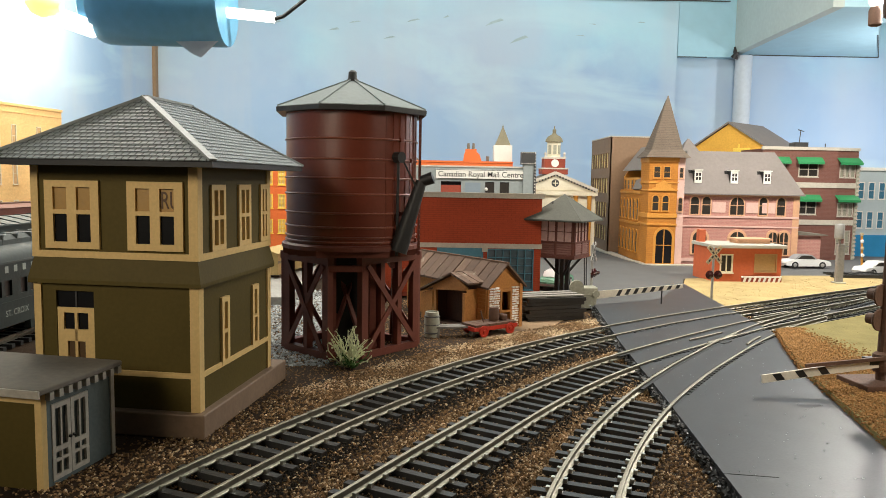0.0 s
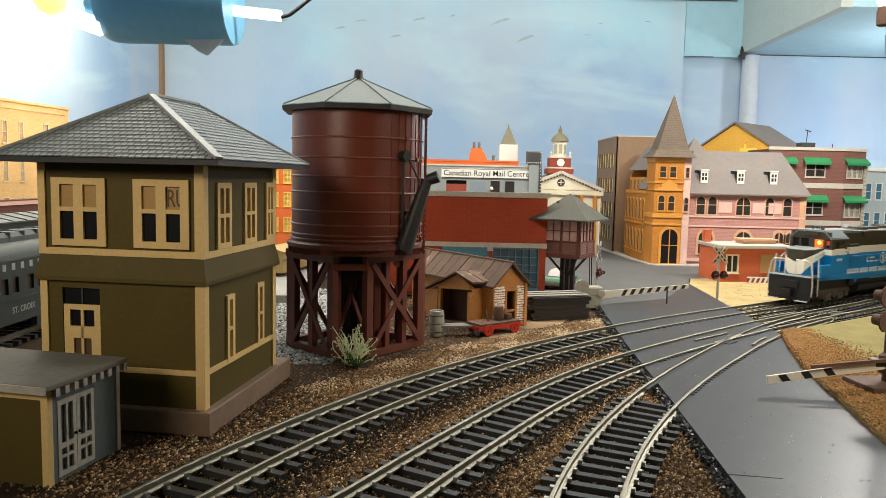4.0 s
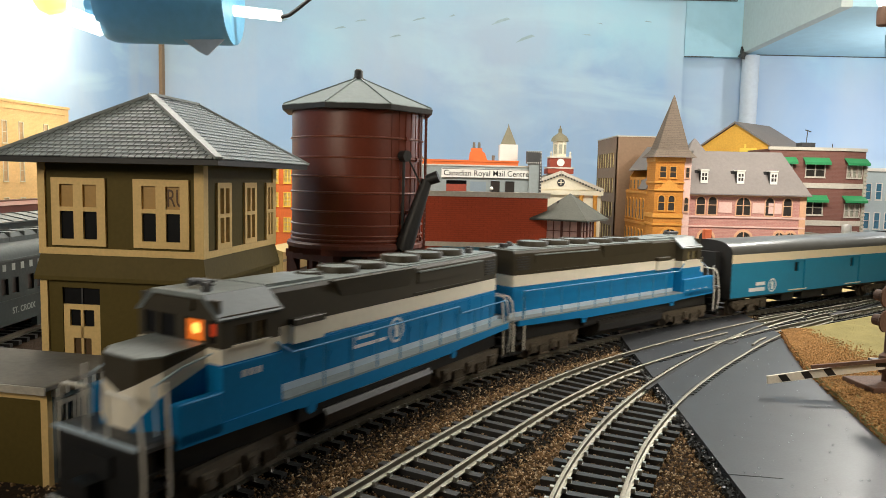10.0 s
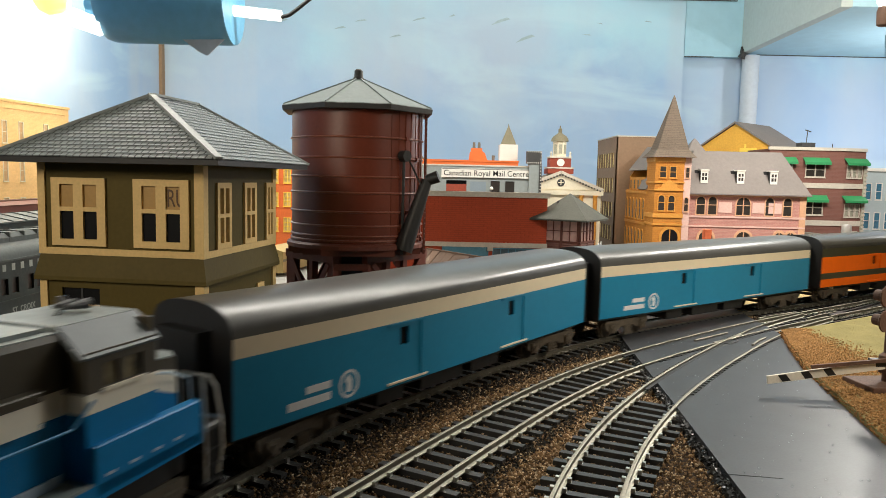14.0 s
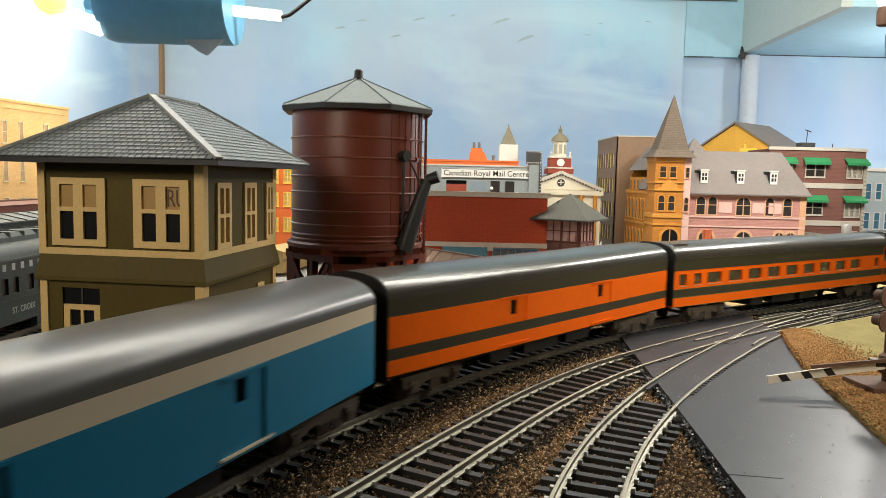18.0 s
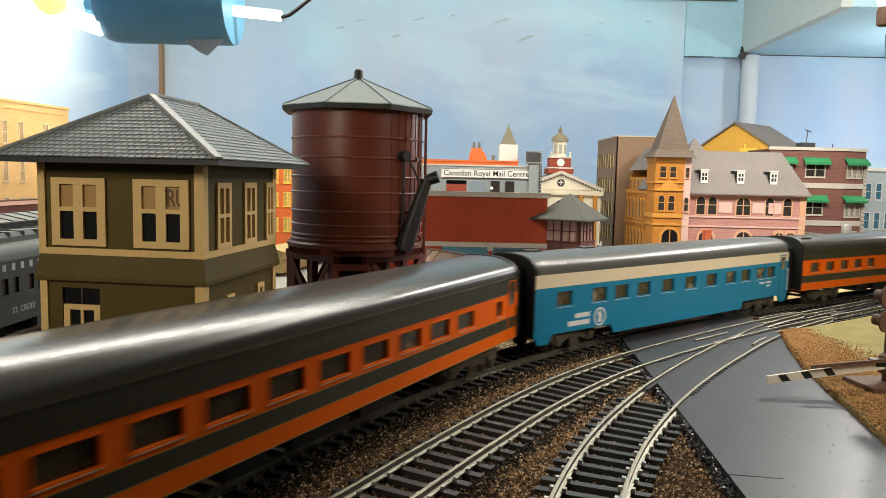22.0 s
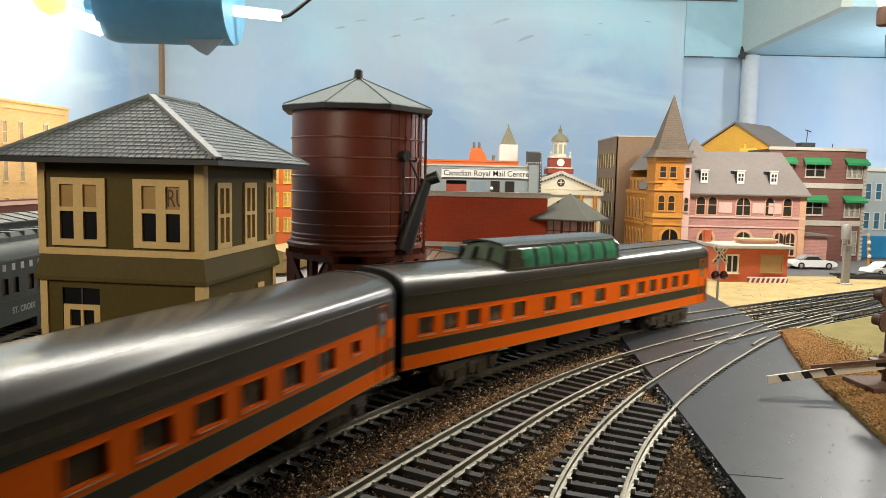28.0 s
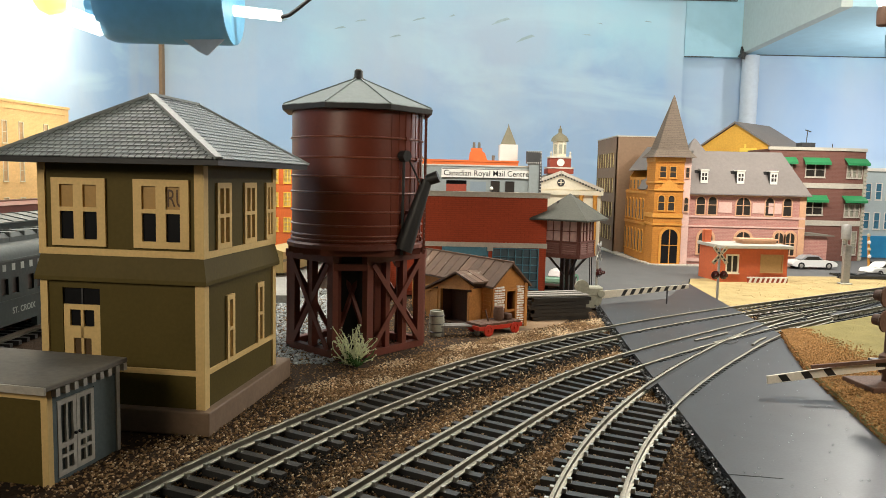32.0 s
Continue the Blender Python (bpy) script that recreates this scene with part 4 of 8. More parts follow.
    for y0, y1 in ((-14.6, -13.4), (-8.6, -7.2), (-1.2, 2.6), (9.4, 11.4), (13.8, 14.6)):
        box(side, 70, y0, 38.6, 71, y1, 44.6)
    box(side, 70, -14.6, 44.6, 71, 14.6, 49.6)
    box(side, 70, -14.6, 37.6, 71, 14.6, 38.6)
    box(side, 50.5, -14.6, 37.6, 51.5, 14.6, 46)
    part("cab_upper", side, M_LOCOGREY, ob, "brown cab with window openings")
    part("number_board", boxes((71, -6, 46.6, 71.8, 6, 49.2)), M_LOCOGREY, ob)
    for x, w in ((57.5, 2.3), (63.8, 2.8)):
        for s in (-1, 1):
            part("cab_window", boxes((x - w, s * 14.8 - 0.1, 38.0, x + w, s * 14.8 + 0.1, 43.2)), M_CARPANE, ob)
            part("window_ledge", boxes((x - w - 0.6, min(s * 15.5, s * 16.2), 37.4, x + w + 0.6, max(s * 15.5, s * 16.2), 38.1)), M_LOCOCREAM, ob)
    for s in (-1, 1):
        part("roof_side", prism(bmesh.new(), [(s * 15.9, 44.5), (s * 16.1, 45.0), (s * 9.9, 50.7), (s * 9.7, 50.1)], 49.6, 71.6, "x"), M_CABROOF, ob, "blue-grey sloped cab roof side")
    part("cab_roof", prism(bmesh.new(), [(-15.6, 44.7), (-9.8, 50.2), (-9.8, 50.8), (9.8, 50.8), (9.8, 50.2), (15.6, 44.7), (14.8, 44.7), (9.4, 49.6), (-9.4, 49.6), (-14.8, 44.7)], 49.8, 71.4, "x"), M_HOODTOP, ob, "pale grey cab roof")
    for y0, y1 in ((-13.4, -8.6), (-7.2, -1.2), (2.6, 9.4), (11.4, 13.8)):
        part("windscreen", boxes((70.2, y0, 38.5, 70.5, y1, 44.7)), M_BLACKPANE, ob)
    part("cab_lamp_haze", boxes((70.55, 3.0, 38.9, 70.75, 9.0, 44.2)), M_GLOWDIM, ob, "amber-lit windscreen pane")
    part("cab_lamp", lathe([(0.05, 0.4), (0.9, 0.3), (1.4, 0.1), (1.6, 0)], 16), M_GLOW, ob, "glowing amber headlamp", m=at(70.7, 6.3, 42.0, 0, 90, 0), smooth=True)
    # This corner pane is given its own red glow; no lamp is behind it.
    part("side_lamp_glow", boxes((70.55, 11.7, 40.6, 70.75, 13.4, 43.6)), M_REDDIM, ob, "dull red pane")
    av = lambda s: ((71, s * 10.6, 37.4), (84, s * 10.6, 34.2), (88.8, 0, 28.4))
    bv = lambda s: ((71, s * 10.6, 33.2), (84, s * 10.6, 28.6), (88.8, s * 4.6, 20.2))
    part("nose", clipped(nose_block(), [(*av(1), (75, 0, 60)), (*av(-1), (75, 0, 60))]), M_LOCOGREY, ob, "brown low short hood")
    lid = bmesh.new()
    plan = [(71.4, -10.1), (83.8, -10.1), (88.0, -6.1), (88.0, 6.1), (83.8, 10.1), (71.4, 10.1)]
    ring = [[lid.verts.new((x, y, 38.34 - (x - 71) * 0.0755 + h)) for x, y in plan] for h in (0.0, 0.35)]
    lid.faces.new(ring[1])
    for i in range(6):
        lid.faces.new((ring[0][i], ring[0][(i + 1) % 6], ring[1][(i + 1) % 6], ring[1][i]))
    part("nose_lid", lid, M_HOODTOP, ob, "pale nose lid")
    for s in (-1, 1):
        mid = ((71, 0, 20), (88, 0, 20), (71, 0, 40), (75, s * 5, 30))
        part("nose_sweep", clipped(nose_block(), [mid, (*av(s), (75, 0, 0)), (*bv(s), (75, 0, 60))]), M_LOCOCREAM, ob, "cream band sweeping down the nose")
        part("nose_side", clipped(nose_block(), [mid, (*bv(s), (75, s * 10, 0))]), M_LOCOBLUE, ob, "blue nose side")
    tank = prism(bmesh.new(), [(-15, 12.4), (15, 12.4), (16.2, 10.6), (15.4, 7), (11, 3.6), (-11, 3.6), (-15.4, 7), (-16.2, 10.6)], -27, 31.5, "x")
    part("fuel_tank", tank, M_TANKBLACK, ob, "glossy black fuel tank")
    part("side_pipe", rod(bmesh.new(), (-32, 15.6, 15.2), (15, 15.6, 15.2), 0.4, seg=6), M_PALEBLUE, ob)
    for x in (-41, 39):
        for s in (-1, 1):
            part("jack_pad", lathe([(0.7, -0.3), (1.9, -0.3), (1.9, 0.3), (0.7, 0.3), (0.7, -0.3)], 14), M_LOCOBLUE, ob, m=at(x, s * (HALF - 0.2), 15.3, 90, 0, 0))
    for s in (-1, 1):
        for x in range(-84, 46, 13):
            top = 29.6 if x < -46 and s > 0 else 32.4
            part("handrail_post", rod(bmesh.new(), (x, s * 16.4, 19.6), (x, s * 16.4, top), 0.24, seg=6), M_RAILBLUE, ob)
        drop = 29.6 if s > 0 else 32.4
        part("handrail", bent_rail([(-85, s * 16.4, 20), (-85, s * 16.4, drop), (-47, s * 16.4, drop), (-45, s * 16.4, 32.4), (46, s * 16.4, 32.4), (52, s * 15.9, 36.2)], 0.3), M_RAILBLUE, ob, "thin blue handrail")
        for e, x in ((1, 94.2), (-1, 90.8)):
            bow = [(e * x, s * 4, 30.6), (e * x, s * 12.5, 30.2), (e * (x - 0.3), s * 14.6, 28.0), (e * (x - 0.2), s * 16.0, 20), (e * (x - 0.2), s * 16.4, 13), (e * (x - 0.6), s * 15.6, 6)]
            part("end_handrail", bent_rail(bow, 0.42), M_RAILWHITE, ob, "pale bent handrail")
            part("end_post", rod(bmesh.new(), (e * x, s * 4, 18), (e * x, s * 4, 30.6), 0.3, seg=6), M_RAILWHITE, ob)
            part("step_rail", bent_rail([(e * (x - 7.2), s * 15.6, 33 if e > 0 else 29.6), (e * (x - 7), s * 16.4, 20), (e * (x - 7), s * 16.4, 6)], 0.42), M_RAILWHITE, ob)
            part("step_well", boxes(*[(e * (x - 3.6) - 3, min(s * 12, s * 16), z, e * (x - 3.6) + 3, max(s * 12, s * 16), z + 0.6) for z in (4.5, 8.5, 12.5)]), M_BLACK, ob)
        part("nose_grab", bent_rail([(72, s * 13.5, 36.6), (80, s * 12.2, 34.6), (87.5, s * 11.6, 31.5), (87.5, s * 12.5, 20)], 0.28), M_PALEBLUE, ob)
    part("number_bars", boxes(*[(x, 16.6, 29.6, x + 1.7, 16.68, 31.4) for x in (58.4, 60.9, 63.4)]), M_LETTER, ob, "white number bars")
    part("lettering", boxes((2, 11.24, 28.8, 11, 11.32, 29.9), (-5, 11.24, 26.2, 12, 11.32, 27.3), (12.4, 11.24, 26.2, 12.9, 11.32, 30)), M_LETTER, ob, "white lettering bars")
    badge = bmesh.new()
    for i in range(16):
        a, b = 0.3927 * i, 0.3927 * (i + 1)
        prism(badge, [(-11 + 4.4 * math.cos(a), 28.6 + 4.4 * math.sin(a)), (-11 + 4.4 * math.cos(b), 28.6 + 4.4 * math.sin(b)), (-11 + 3.5 * math.cos(b), 28.6 + 3.5 * math.sin(b)), (-11 + 3.5 * math.cos(a), 28.6 + 3.5 * math.sin(a))], 11.24, 11.34)
    bmesh.ops.remove_doubles(badge, verts=badge.verts, dist=0.01 * MM)
    prism(badge, [(-12.6, 26), (-9.8, 26.2), (-10.2, 28.6), (-9.2, 29.6), (-10.6, 31.4), (-12.4, 29.8)], 11.24, 11.34)
    part("emblem", badge, M_LETTER, ob, "round white badge")
    part("horn", rod(rod(rod(bmesh.new(), (60, -2, 52.4), (66, -2, 52.4), 0.5, 1.2), (60, 1, 52.4), (65, 1, 52.4), 0.5, 1.0), (59, -0.5, 50.7), (61, -0.5, 52.4), 0.4), M_DARK, ob)
    part("roof_beacon", lathe([(1.2, 50.7), (1.2, 52.4), (0.7, 53.2), (0.1, 53.4)], 12), M_DARK, ob, m=at(67, 6, 0), smooth=True)
    trucks = [truck(ob, x, 3, 16, 5.6) for x in (61, -61)]
    return ob, 186, trucks


TRAIN = []
loco, loco_len, loco_trucks = locomotive()
TRAIN.append((loco, loco_trucks, 1, 133.6, 61))
second = copy_thing(loco, at())
TRAIN.append((second, [o for o in second.children if o.name.startswith("truck")], -1, 320.6, 61))
bag, bag_len, bag_trucks = baggage_car(False)
TRAIN.append((bag, bag_trucks, 1, 531.5, 81))
bag2 = copy_thing(bag, at())
TRAIN.append((bag2, [o for o in bag2.children if o.name.startswith("truck")], 1, 761, 81))
obag, _, obag_trucks = baggage_car(True)
TRAIN.append((obag, obag_trucks, 1, 988.5, 81))
for style, middle, reach in (("orange", 1231.75, 91), ("blue", 1495, 91), ("sleeper", 1757, 91), ("dome", 2017.5, 84)):
    coach_ob, _, coach_trucks = coach(style)
    TRAIN.append((coach_ob, coach_trucks, 1, middle, reach))


# ---- the room ----
def backdrop():
    """The painted sky boards behind the layout, the boxed duct, and the plain room that closes it."""
    kind = dict(kind="structure")
    solid("wall_back", boxes((-450, 1180, -30, 372, 1200, 900)), M_SKY, at(), "pale blue painted sky backdrop with clouds", "backdrop", **kind)
    rng = random.Random(11)
    for x, z in SCUFFS:
        n = rng.uniform(4, 15)
        tilt = rng.uniform(-0.2, 0.35)
        part("scuff", prism(bmesh.new(), [(x - n, z - n * tilt), (x + n, z + n * tilt), (x + n * 0.6, z + n * tilt + rng.uniform(1, 3)), (x - n * 0.4, z + rng.uniform(0.8, 2.4))], 1179.4, 1179.95), M_SCUFF, bpy.data.objects["wall_back"], "grey scuff on the painted board")
    solid("wall_back_recess", boxes((372.5, 1192, -30, 4400, 1212, 900)), M_SKY, at(), "pale blue painted sky backdrop beside the corner", "backdrop", **kind)
    solid("wall_west", boxes((-470, -400, -30, -450, 1200, 900)), M_SKY, at(), "pale blue painted side backdrop", "backdrop", **kind)
    solid("bulkhead", boxes((372.5, 1179, 282, 462, 1191.8, 900)), M_BULKBLUE, at(), "pale blue boxed-in panel above the recess", "bulkhead", **kind)
    duct = solid("soffit", prism(bmesh.new(), [(476, 1191.6), (698, 1191.6), (596, 1022), (560, 965), (560, 868), (465, 868)], 289, 900, "z"), M_BULK, at(), "pale blue boxed duct under the ceiling", "soffit", **kind)
    part("duct_side", prism(bmesh.new(), [(462.5, 1191.6), (475.7, 1191.6), (464.7, 868), (451.5, 868)], 288.4, 900, "z"), M_DUCTSIDE, duct, "grey-beige side board with brown scuffs")
    solid("wall_joint", boxes((60, 1177.4, 367.0, 451, 1178.9, 368.6)), M_DARK, at(), "dark joint line of the backdrop boards", "trim", **kind)
    solid("trim", boxes((372.5, 1177.4, 280.8, 418, 1178.9, 282)), M_DARK, at(), "dark lower edge of the panel", "trim", **kind)
    solid("soffit_seam", boxes((490, 1190.2, 287.6, 697, 1191.6, 288.9)), M_DARK, at(), "dark seam under the duct", "trim", **kind)
    solid("soffit_seam", beam(bmesh.new(), (697, 1190.8, 288.6), (595.5, 1022, 288.6), 1.2), M_DARK, at(), "dark seam along the duct's edge", "trim", **kind)
    solid("wall_south", boxes((-2700, -4700, -30, 4400, -4680, 1300)), M_PLAIN, at(), "plain grey room wall", "wall", kind="structure")
    solid("wall_far_west", boxes((-2720, -4700, -30, -2700, 1400, 1300)), M_PLAIN, at(), "plain grey room wall", "wall", kind="structure")
    solid("wall_far_east", boxes((4400, -4700, -30, 4420, 1400, 1300)), M_PLAIN, at(), "plain grey room wall", "wall", kind="structure")
    solid("ceiling", boxes((-2720, -4700, 1300, 4420, 1420, 1320)), M_PLAIN, at(), "plain pale room ceiling", "ceiling", kind="structure")


SCUFFS = ((-169, 313), (-136, 325), (-45, 329), (6, 335), (83, 328), (237, 329), (314, 333), (-260, 322), (-82, 302), (122, 302), (218, 311))
M_SCUFF = material("grey_scuff", (0.36, 0.47, 0.50), 0.7, vary=0.3, grain=4)
M_DUCTSIDE = material("scuffed_board", (0.50, 0.56, 0.53), 0.65, vary=0.1, grain=6, stain=(0.52, 0.36, 0.20), stain_at=0.63)
M_BULKBLUE = material("pale_blue_panel", (0.37, 0.60, 0.70), 0.6, vary=0.08, grain=20)
M_BULK = material("pale_bulkhead_paint", (0.45, 0.68, 0.77), 0.6, vary=0.08, grain=20)
M_PLAIN = material("room_plaster", (0.55, 0.54, 0.52), 0.8, vary=0.08, grain=20)
backdrop()


# ---- interlocking tower ----
def hip_roof(parent, x0, x1, y0, y1, z, top, ridge0, ridge1, rows=18):
    """Slates in courses on a hipped roof whose ridge runs along y."""
    cx = (x0 + x1) / 2
    faces = [((x0, y0), (x1, y0), (cx, ridge0), (cx, ridge0)), ((x1, y0), (x1, y1), (cx, ridge1), (cx, ridge0)), ((x1, y1), (x0, y1), (cx, ridge1), (cx, ridge1)), ((x0, y1), (x0, y0), (cx, ridge0), (cx, ridge1))]
    for a, b, c, d in faces:
        a, b, c, d = (Vector((*a, z)), Vector((*b, z)), Vector((*c, top)), Vector((*d, top)))
        n = (b - a).cross(d - a).normalized()
        bm = bmesh.new()
        vs = [bm.verts.new(p) for p in (a, b, c, d)]
        bm.faces.new(vs if (c - d).length > 0.01 else vs[:3])
        part("roof_deck", bm, M_DARK, parent, "dark deck under the slates")
        bm = bmesh.new()
        u = (b - a).normalized()
        for k in range(rows):
            p, q = a.lerp(d, k / rows), b.lerp(c, k / rows)
            p2, q2 = a.lerp(d, min((k + 1.2) / rows, 1)), b.lerp(c, min((k + 1.2) / rows, 1))
            up = (p2 - a) - u * (p2 - a).dot(u) - ((p - a) - u * (p - a).dot(u))
            l0, r0, l1, r1 = (p - a).dot(u), (q - a).dot(u), (p2 - a).dot(u), (q2 - a).dot(u)
            flat = p - u * l0
            x = l0 - 2.3 * (0.5 if k % 2 else 1.0) + (-l0) % 2.3
            while x < r0:
                s0, s1 = max(x + 0.2, l0), min(x + 2.1, r0)
                t0, t1 = min(max(s0, l1), r1), max(min(s1, r1), l1)
                x += 2.3
                if s1 - s0 < 0.2:
                    continue
                lift = 0.42 + random.uniform(-0.06, 0.08)
                t = [bm.verts.new(v) for v in (flat + u * s0 + n * lift, flat + u * s1 + n * lift, flat + up + u * max(t1, t0 + 0.01) + n * 0.1, flat + up + u * t0 + n * 0.1)]
                g = [bm.verts.new(v + n * 0.03) for v in (flat + u * s0, flat + u * s1)]
                bm.faces.new(t)
                bm.faces.new((g[0], g[1], t[1], t[0]))
        part("roof_slope", bm, M_SHINGLE, parent, "grey slate shingles in courses")
    return


def signal_tower():
    ob = thing("interlocking_tower", at(-77.5, 236.1, 0, 0, 0, -8), "two-storey olive interlocking tower with cream trim and slate roof", "railway building")
    w, d = 57.0, 62.0
    # local x runs from -w (far corner) to 0 (near corner), y backwards
    part("plinth", soft_box(-w - 3, -3, -5, 3, d + 12, 3.2, 0.5), M_CONCRETE, ob, "brown stone-like plinth")
    part("lower_front", pierced(w, 42, 1.5, [(-50, -36.5, 3, 42.0)], -w, 3), M_OLIVE, ob)
    part("lower_side", pierced(d, 42, 1.5, [(16.4, 23.0, 15.6, 39.0), (43.5, 50.0, 16.0, 39.6)], 0, 3), M_OLIVE, ob, m=at(0, 0, 0, 0, 0, 90))
    part("lower_back", boxes((-w, d - 1.5, 3, -1.5, d, 45)), M_OLIVE, ob)
    part("lower_west", boxes((-w, 1.5, 3, -w + 1.5, d - 1.5, 45)), M_OLIVE, ob)
    up_holes = [(-51.2, -34.8, 57.5, 77), (-22.0, -6.0, 57.8, 77)]
    part("upper_front", pierced(w, 32, 1.5, up_holes, -w, 53), M_OLIVE, ob)
    part("upper_side", pierced(d, 32, 1.5, [(9.2, 20.0, 57.0, 77.5), (31.5, 43.0, 57.0, 77.5), (52.5, 60.5, 57.0, 77.5)], 0, 53), M_OLIVE, ob, m=at(0, 0, 0, 0, 0, 90))
    part("upper_back", boxes((-w, d - 1.5, 53, -1.5, d, 85)), M_OLIVE, ob)
    part("upper_west", boxes((-w, 1.5, 53, -w + 1.5, d - 1.5, 85)), M_OLIVE, ob)
    part("floor", boxes((-w + 1.5, 1.5, 44, -1.5, d - 1.5, 45)), M_DARK, ob)
    flare = bmesh.new()
    lo = [(-w - 1.8, -1.8), (1.8, -1.8), (1.8, d + 1.8), (-w - 1.8, d + 1.8)]
    hi = [(-w - 0.3, -0.3), (0.3, -0.3), (0.3, d + 0.3), (-w - 0.3, d + 0.3)]
    a = [flare.verts.new((x, y, 44.6)) for x, y in lo]
    a2 = [flare.verts.new((x, y, 46.0)) for x, y in lo]
    b = [flare.verts.new((x, y, 53.2)) for x, y in hi]
    for i in range(4):
        j = (i + 1) % 4
        flare.faces.new((a[i], a[j], a2[j], a2[i]))
        flare.faces.new((a2[i], a2[j], b[j], b[i]))
    flare.faces.new(a[::-1])
    flare.faces.new(b)
    part("flared_skirt", flare, M_OLIVE, ob, "flared olive siding between the storeys")
    belt = bmesh.new()
    box(belt, -w - 0.6, -0.7, 53.2, 0.7, 0, 55.4)
    box(belt, 0, 0, 53.2, 0.7, d + 0.6, 55.4)
    part("belt_board", belt, M_CREAM, ob, "cream belt board")
    sillb = bmesh.new()
    box(sillb, -w - 0.5, -0.6, 14.4, 0.6, 0, 16.2)
    box(sillb, 0, 0, 14.4, 0.6, d + 0.5, 16.2)
    part("water_table", sillb, M_CREAM, ob, "cream water table board")
    for x, y in ((-w, 0), (0, 0), (0, d)):
        for z0, z1 in ((3.2, 44.5), (55.4, 85)):
            post = boxes((x - (2.6 if x == 0 else 0.6), y - 0.65, z0, x + (0.65 if x == 0 else 2.0), y, z1))
            if x == 0:
                box(post, 0, y - (0 if y == 0 else 2.6), z0, 0.65, y + (2.6 if y == 0 else 0.6), z1)
            part("corner_board", post, M_CREAM, ob, "cream corner board")
    # sash windows: cream upper lights, black lower lights
    for x in (-43.0, -14.0):
        win = lattice([x - 9.6, x - 6.6, x - 1.7, x + 1.7, x + 6.6, x + 9.6], [56.2, 58.4, 67.6, 69.0, 76.4, 78.6],
                      [(x - 6.6, x - 1.7, 58.4, 67.6), (x + 1.7, x + 6.6, 58.4, 67.6), (x - 6.6, x - 1.7, 69.0, 76.4), (x + 1.7, x + 6.6, 69.0, 76.4)], -0.9, 1.2)
        f = part("window", win, M_CREAM, ob, "cream double window frame")
        for k in (-1, 1):
            a0, a1 = sorted((x + k * 1.7, x + k * 6.6))
            part("upper_pane", boxes((a0, -0.1, 69.0, a1, 0.2, 76.4)), M_CREAMPANE, f, "cream blind behind the glass")
            part("lower_pane", boxes((a0, 0.0, 58.4, a1, 0.3, 67.6)), M_BLACKPANE, f)
    cu = bpy.data.curves.new("words", "FONT")
    cu.body, cu.size, cu.extrude = "RU", 0.0082, 0.00005
    cu.materials.append(M_BROWNLETTER)
    sign = new("window_sign", cu)
    sign.parent = ob
    sign.matrix_basis = at(-12.3, -0.2, 69.9, 90, 0, 0) @ Matrix.Diagonal((0.62, 1, 1, 1))
    for y, z0, z1, ww in ((14.8, 57.4, 77.2, 10.2), (37.2, 57.4, 77.2, 10.2), (56.4, 57.4, 77.2, 7.6)):
        window(ob, at(0, y, z0, 0, 0, 90), ww - 3.0, z1 - z0 - 1.2, M_CREAM, M_BLACKPANE, 2, 2, 1.9, 0.8, False, depth=1.1)
    for y, z0, z1 in ((19.6, 16.4, 38.0), (46.8, 17.0, 38.6)):
        window(ob, at(0, y, z0, 0, 0, 90), 2.6, z1 - z0 - 1, M_CREAM, M_BLACKPANE, 1, 2, 1.8, 0.8, False, depth=1.1)
    door = bmesh.new()
    x0, x1 = -49.8, -36.6
    box(door, x0, 0.2, 3, x0 + 2.2, 1.2, 36.4)
    box(door, x1 - 2.2, 0.2, 3, x1, 1.2, 36.4)
    box(door, x0 + 2.2, 0.2, 34.6, x1 - 2.2, 1.2, 36.4)
    box(door, x0 + 2.2, 0.2, 25.0, x1 - 2.2, 1.2, 29.0)
    box(door, x0 + 2.2, 0.2, 3, x1 - 2.2, 1.2, 13)
    box(door, -43.7, 0.2, 13, -42.7, 1.2, 34.6)
    box(door, x0 + 2.2, 0.2, 13, x0 + 3.4, 1.2, 25)
    box(door, x1 - 3.4, 0.2, 13, x1 - 2.2, 1.2, 25)
    dr = part("door", door, M_CREAM, ob, "cream panelled door with dark lights")
    part("door_pane", boxes((x0 + 2.2, 1.0, 13, x1 - 2.2, 1.3, 34.6)), M_BLACKPANE, dr)
    part("lower_door_pane", boxes((x0 + 3.4, 0.85, 13, x1 - 3.4, 0.98, 25)), M_BROWNWOODPANE, dr)
    part("transom", boxes((x0, 0.8, 36.4, x1, 1.3, 43)), M_BLACKPANE, ob)
    part("transom_bar", boxes((-43.5, 0.5, 36.4, -42.9, 0.8, 43)), M_DARK, ob)
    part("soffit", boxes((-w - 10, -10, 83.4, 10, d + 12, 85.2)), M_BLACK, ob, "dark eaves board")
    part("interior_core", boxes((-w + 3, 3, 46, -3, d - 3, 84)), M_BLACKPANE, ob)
    hip_roof(ob, -w - 10.5, 10.5, -10.5, d + 12.5, 85.2, 107.6, 20, d - 8)
    cx = -w / 2
    for a, b in (((10.5, -10.5, 85.6), (cx, 20, 108)), ((-w - 10.5, -10.5, 85.6), (cx, 20, 108)), ((cx, 20, 108), (cx, d - 8, 108)), ((10.5, d + 12.5, 85.6), (cx, d - 8, 108))):
        part("hip_cap", beam(bmesh.new(), a, b, 2.4, 0.9), M_HIP, ob, "pale weathered hip cap")
    return ob


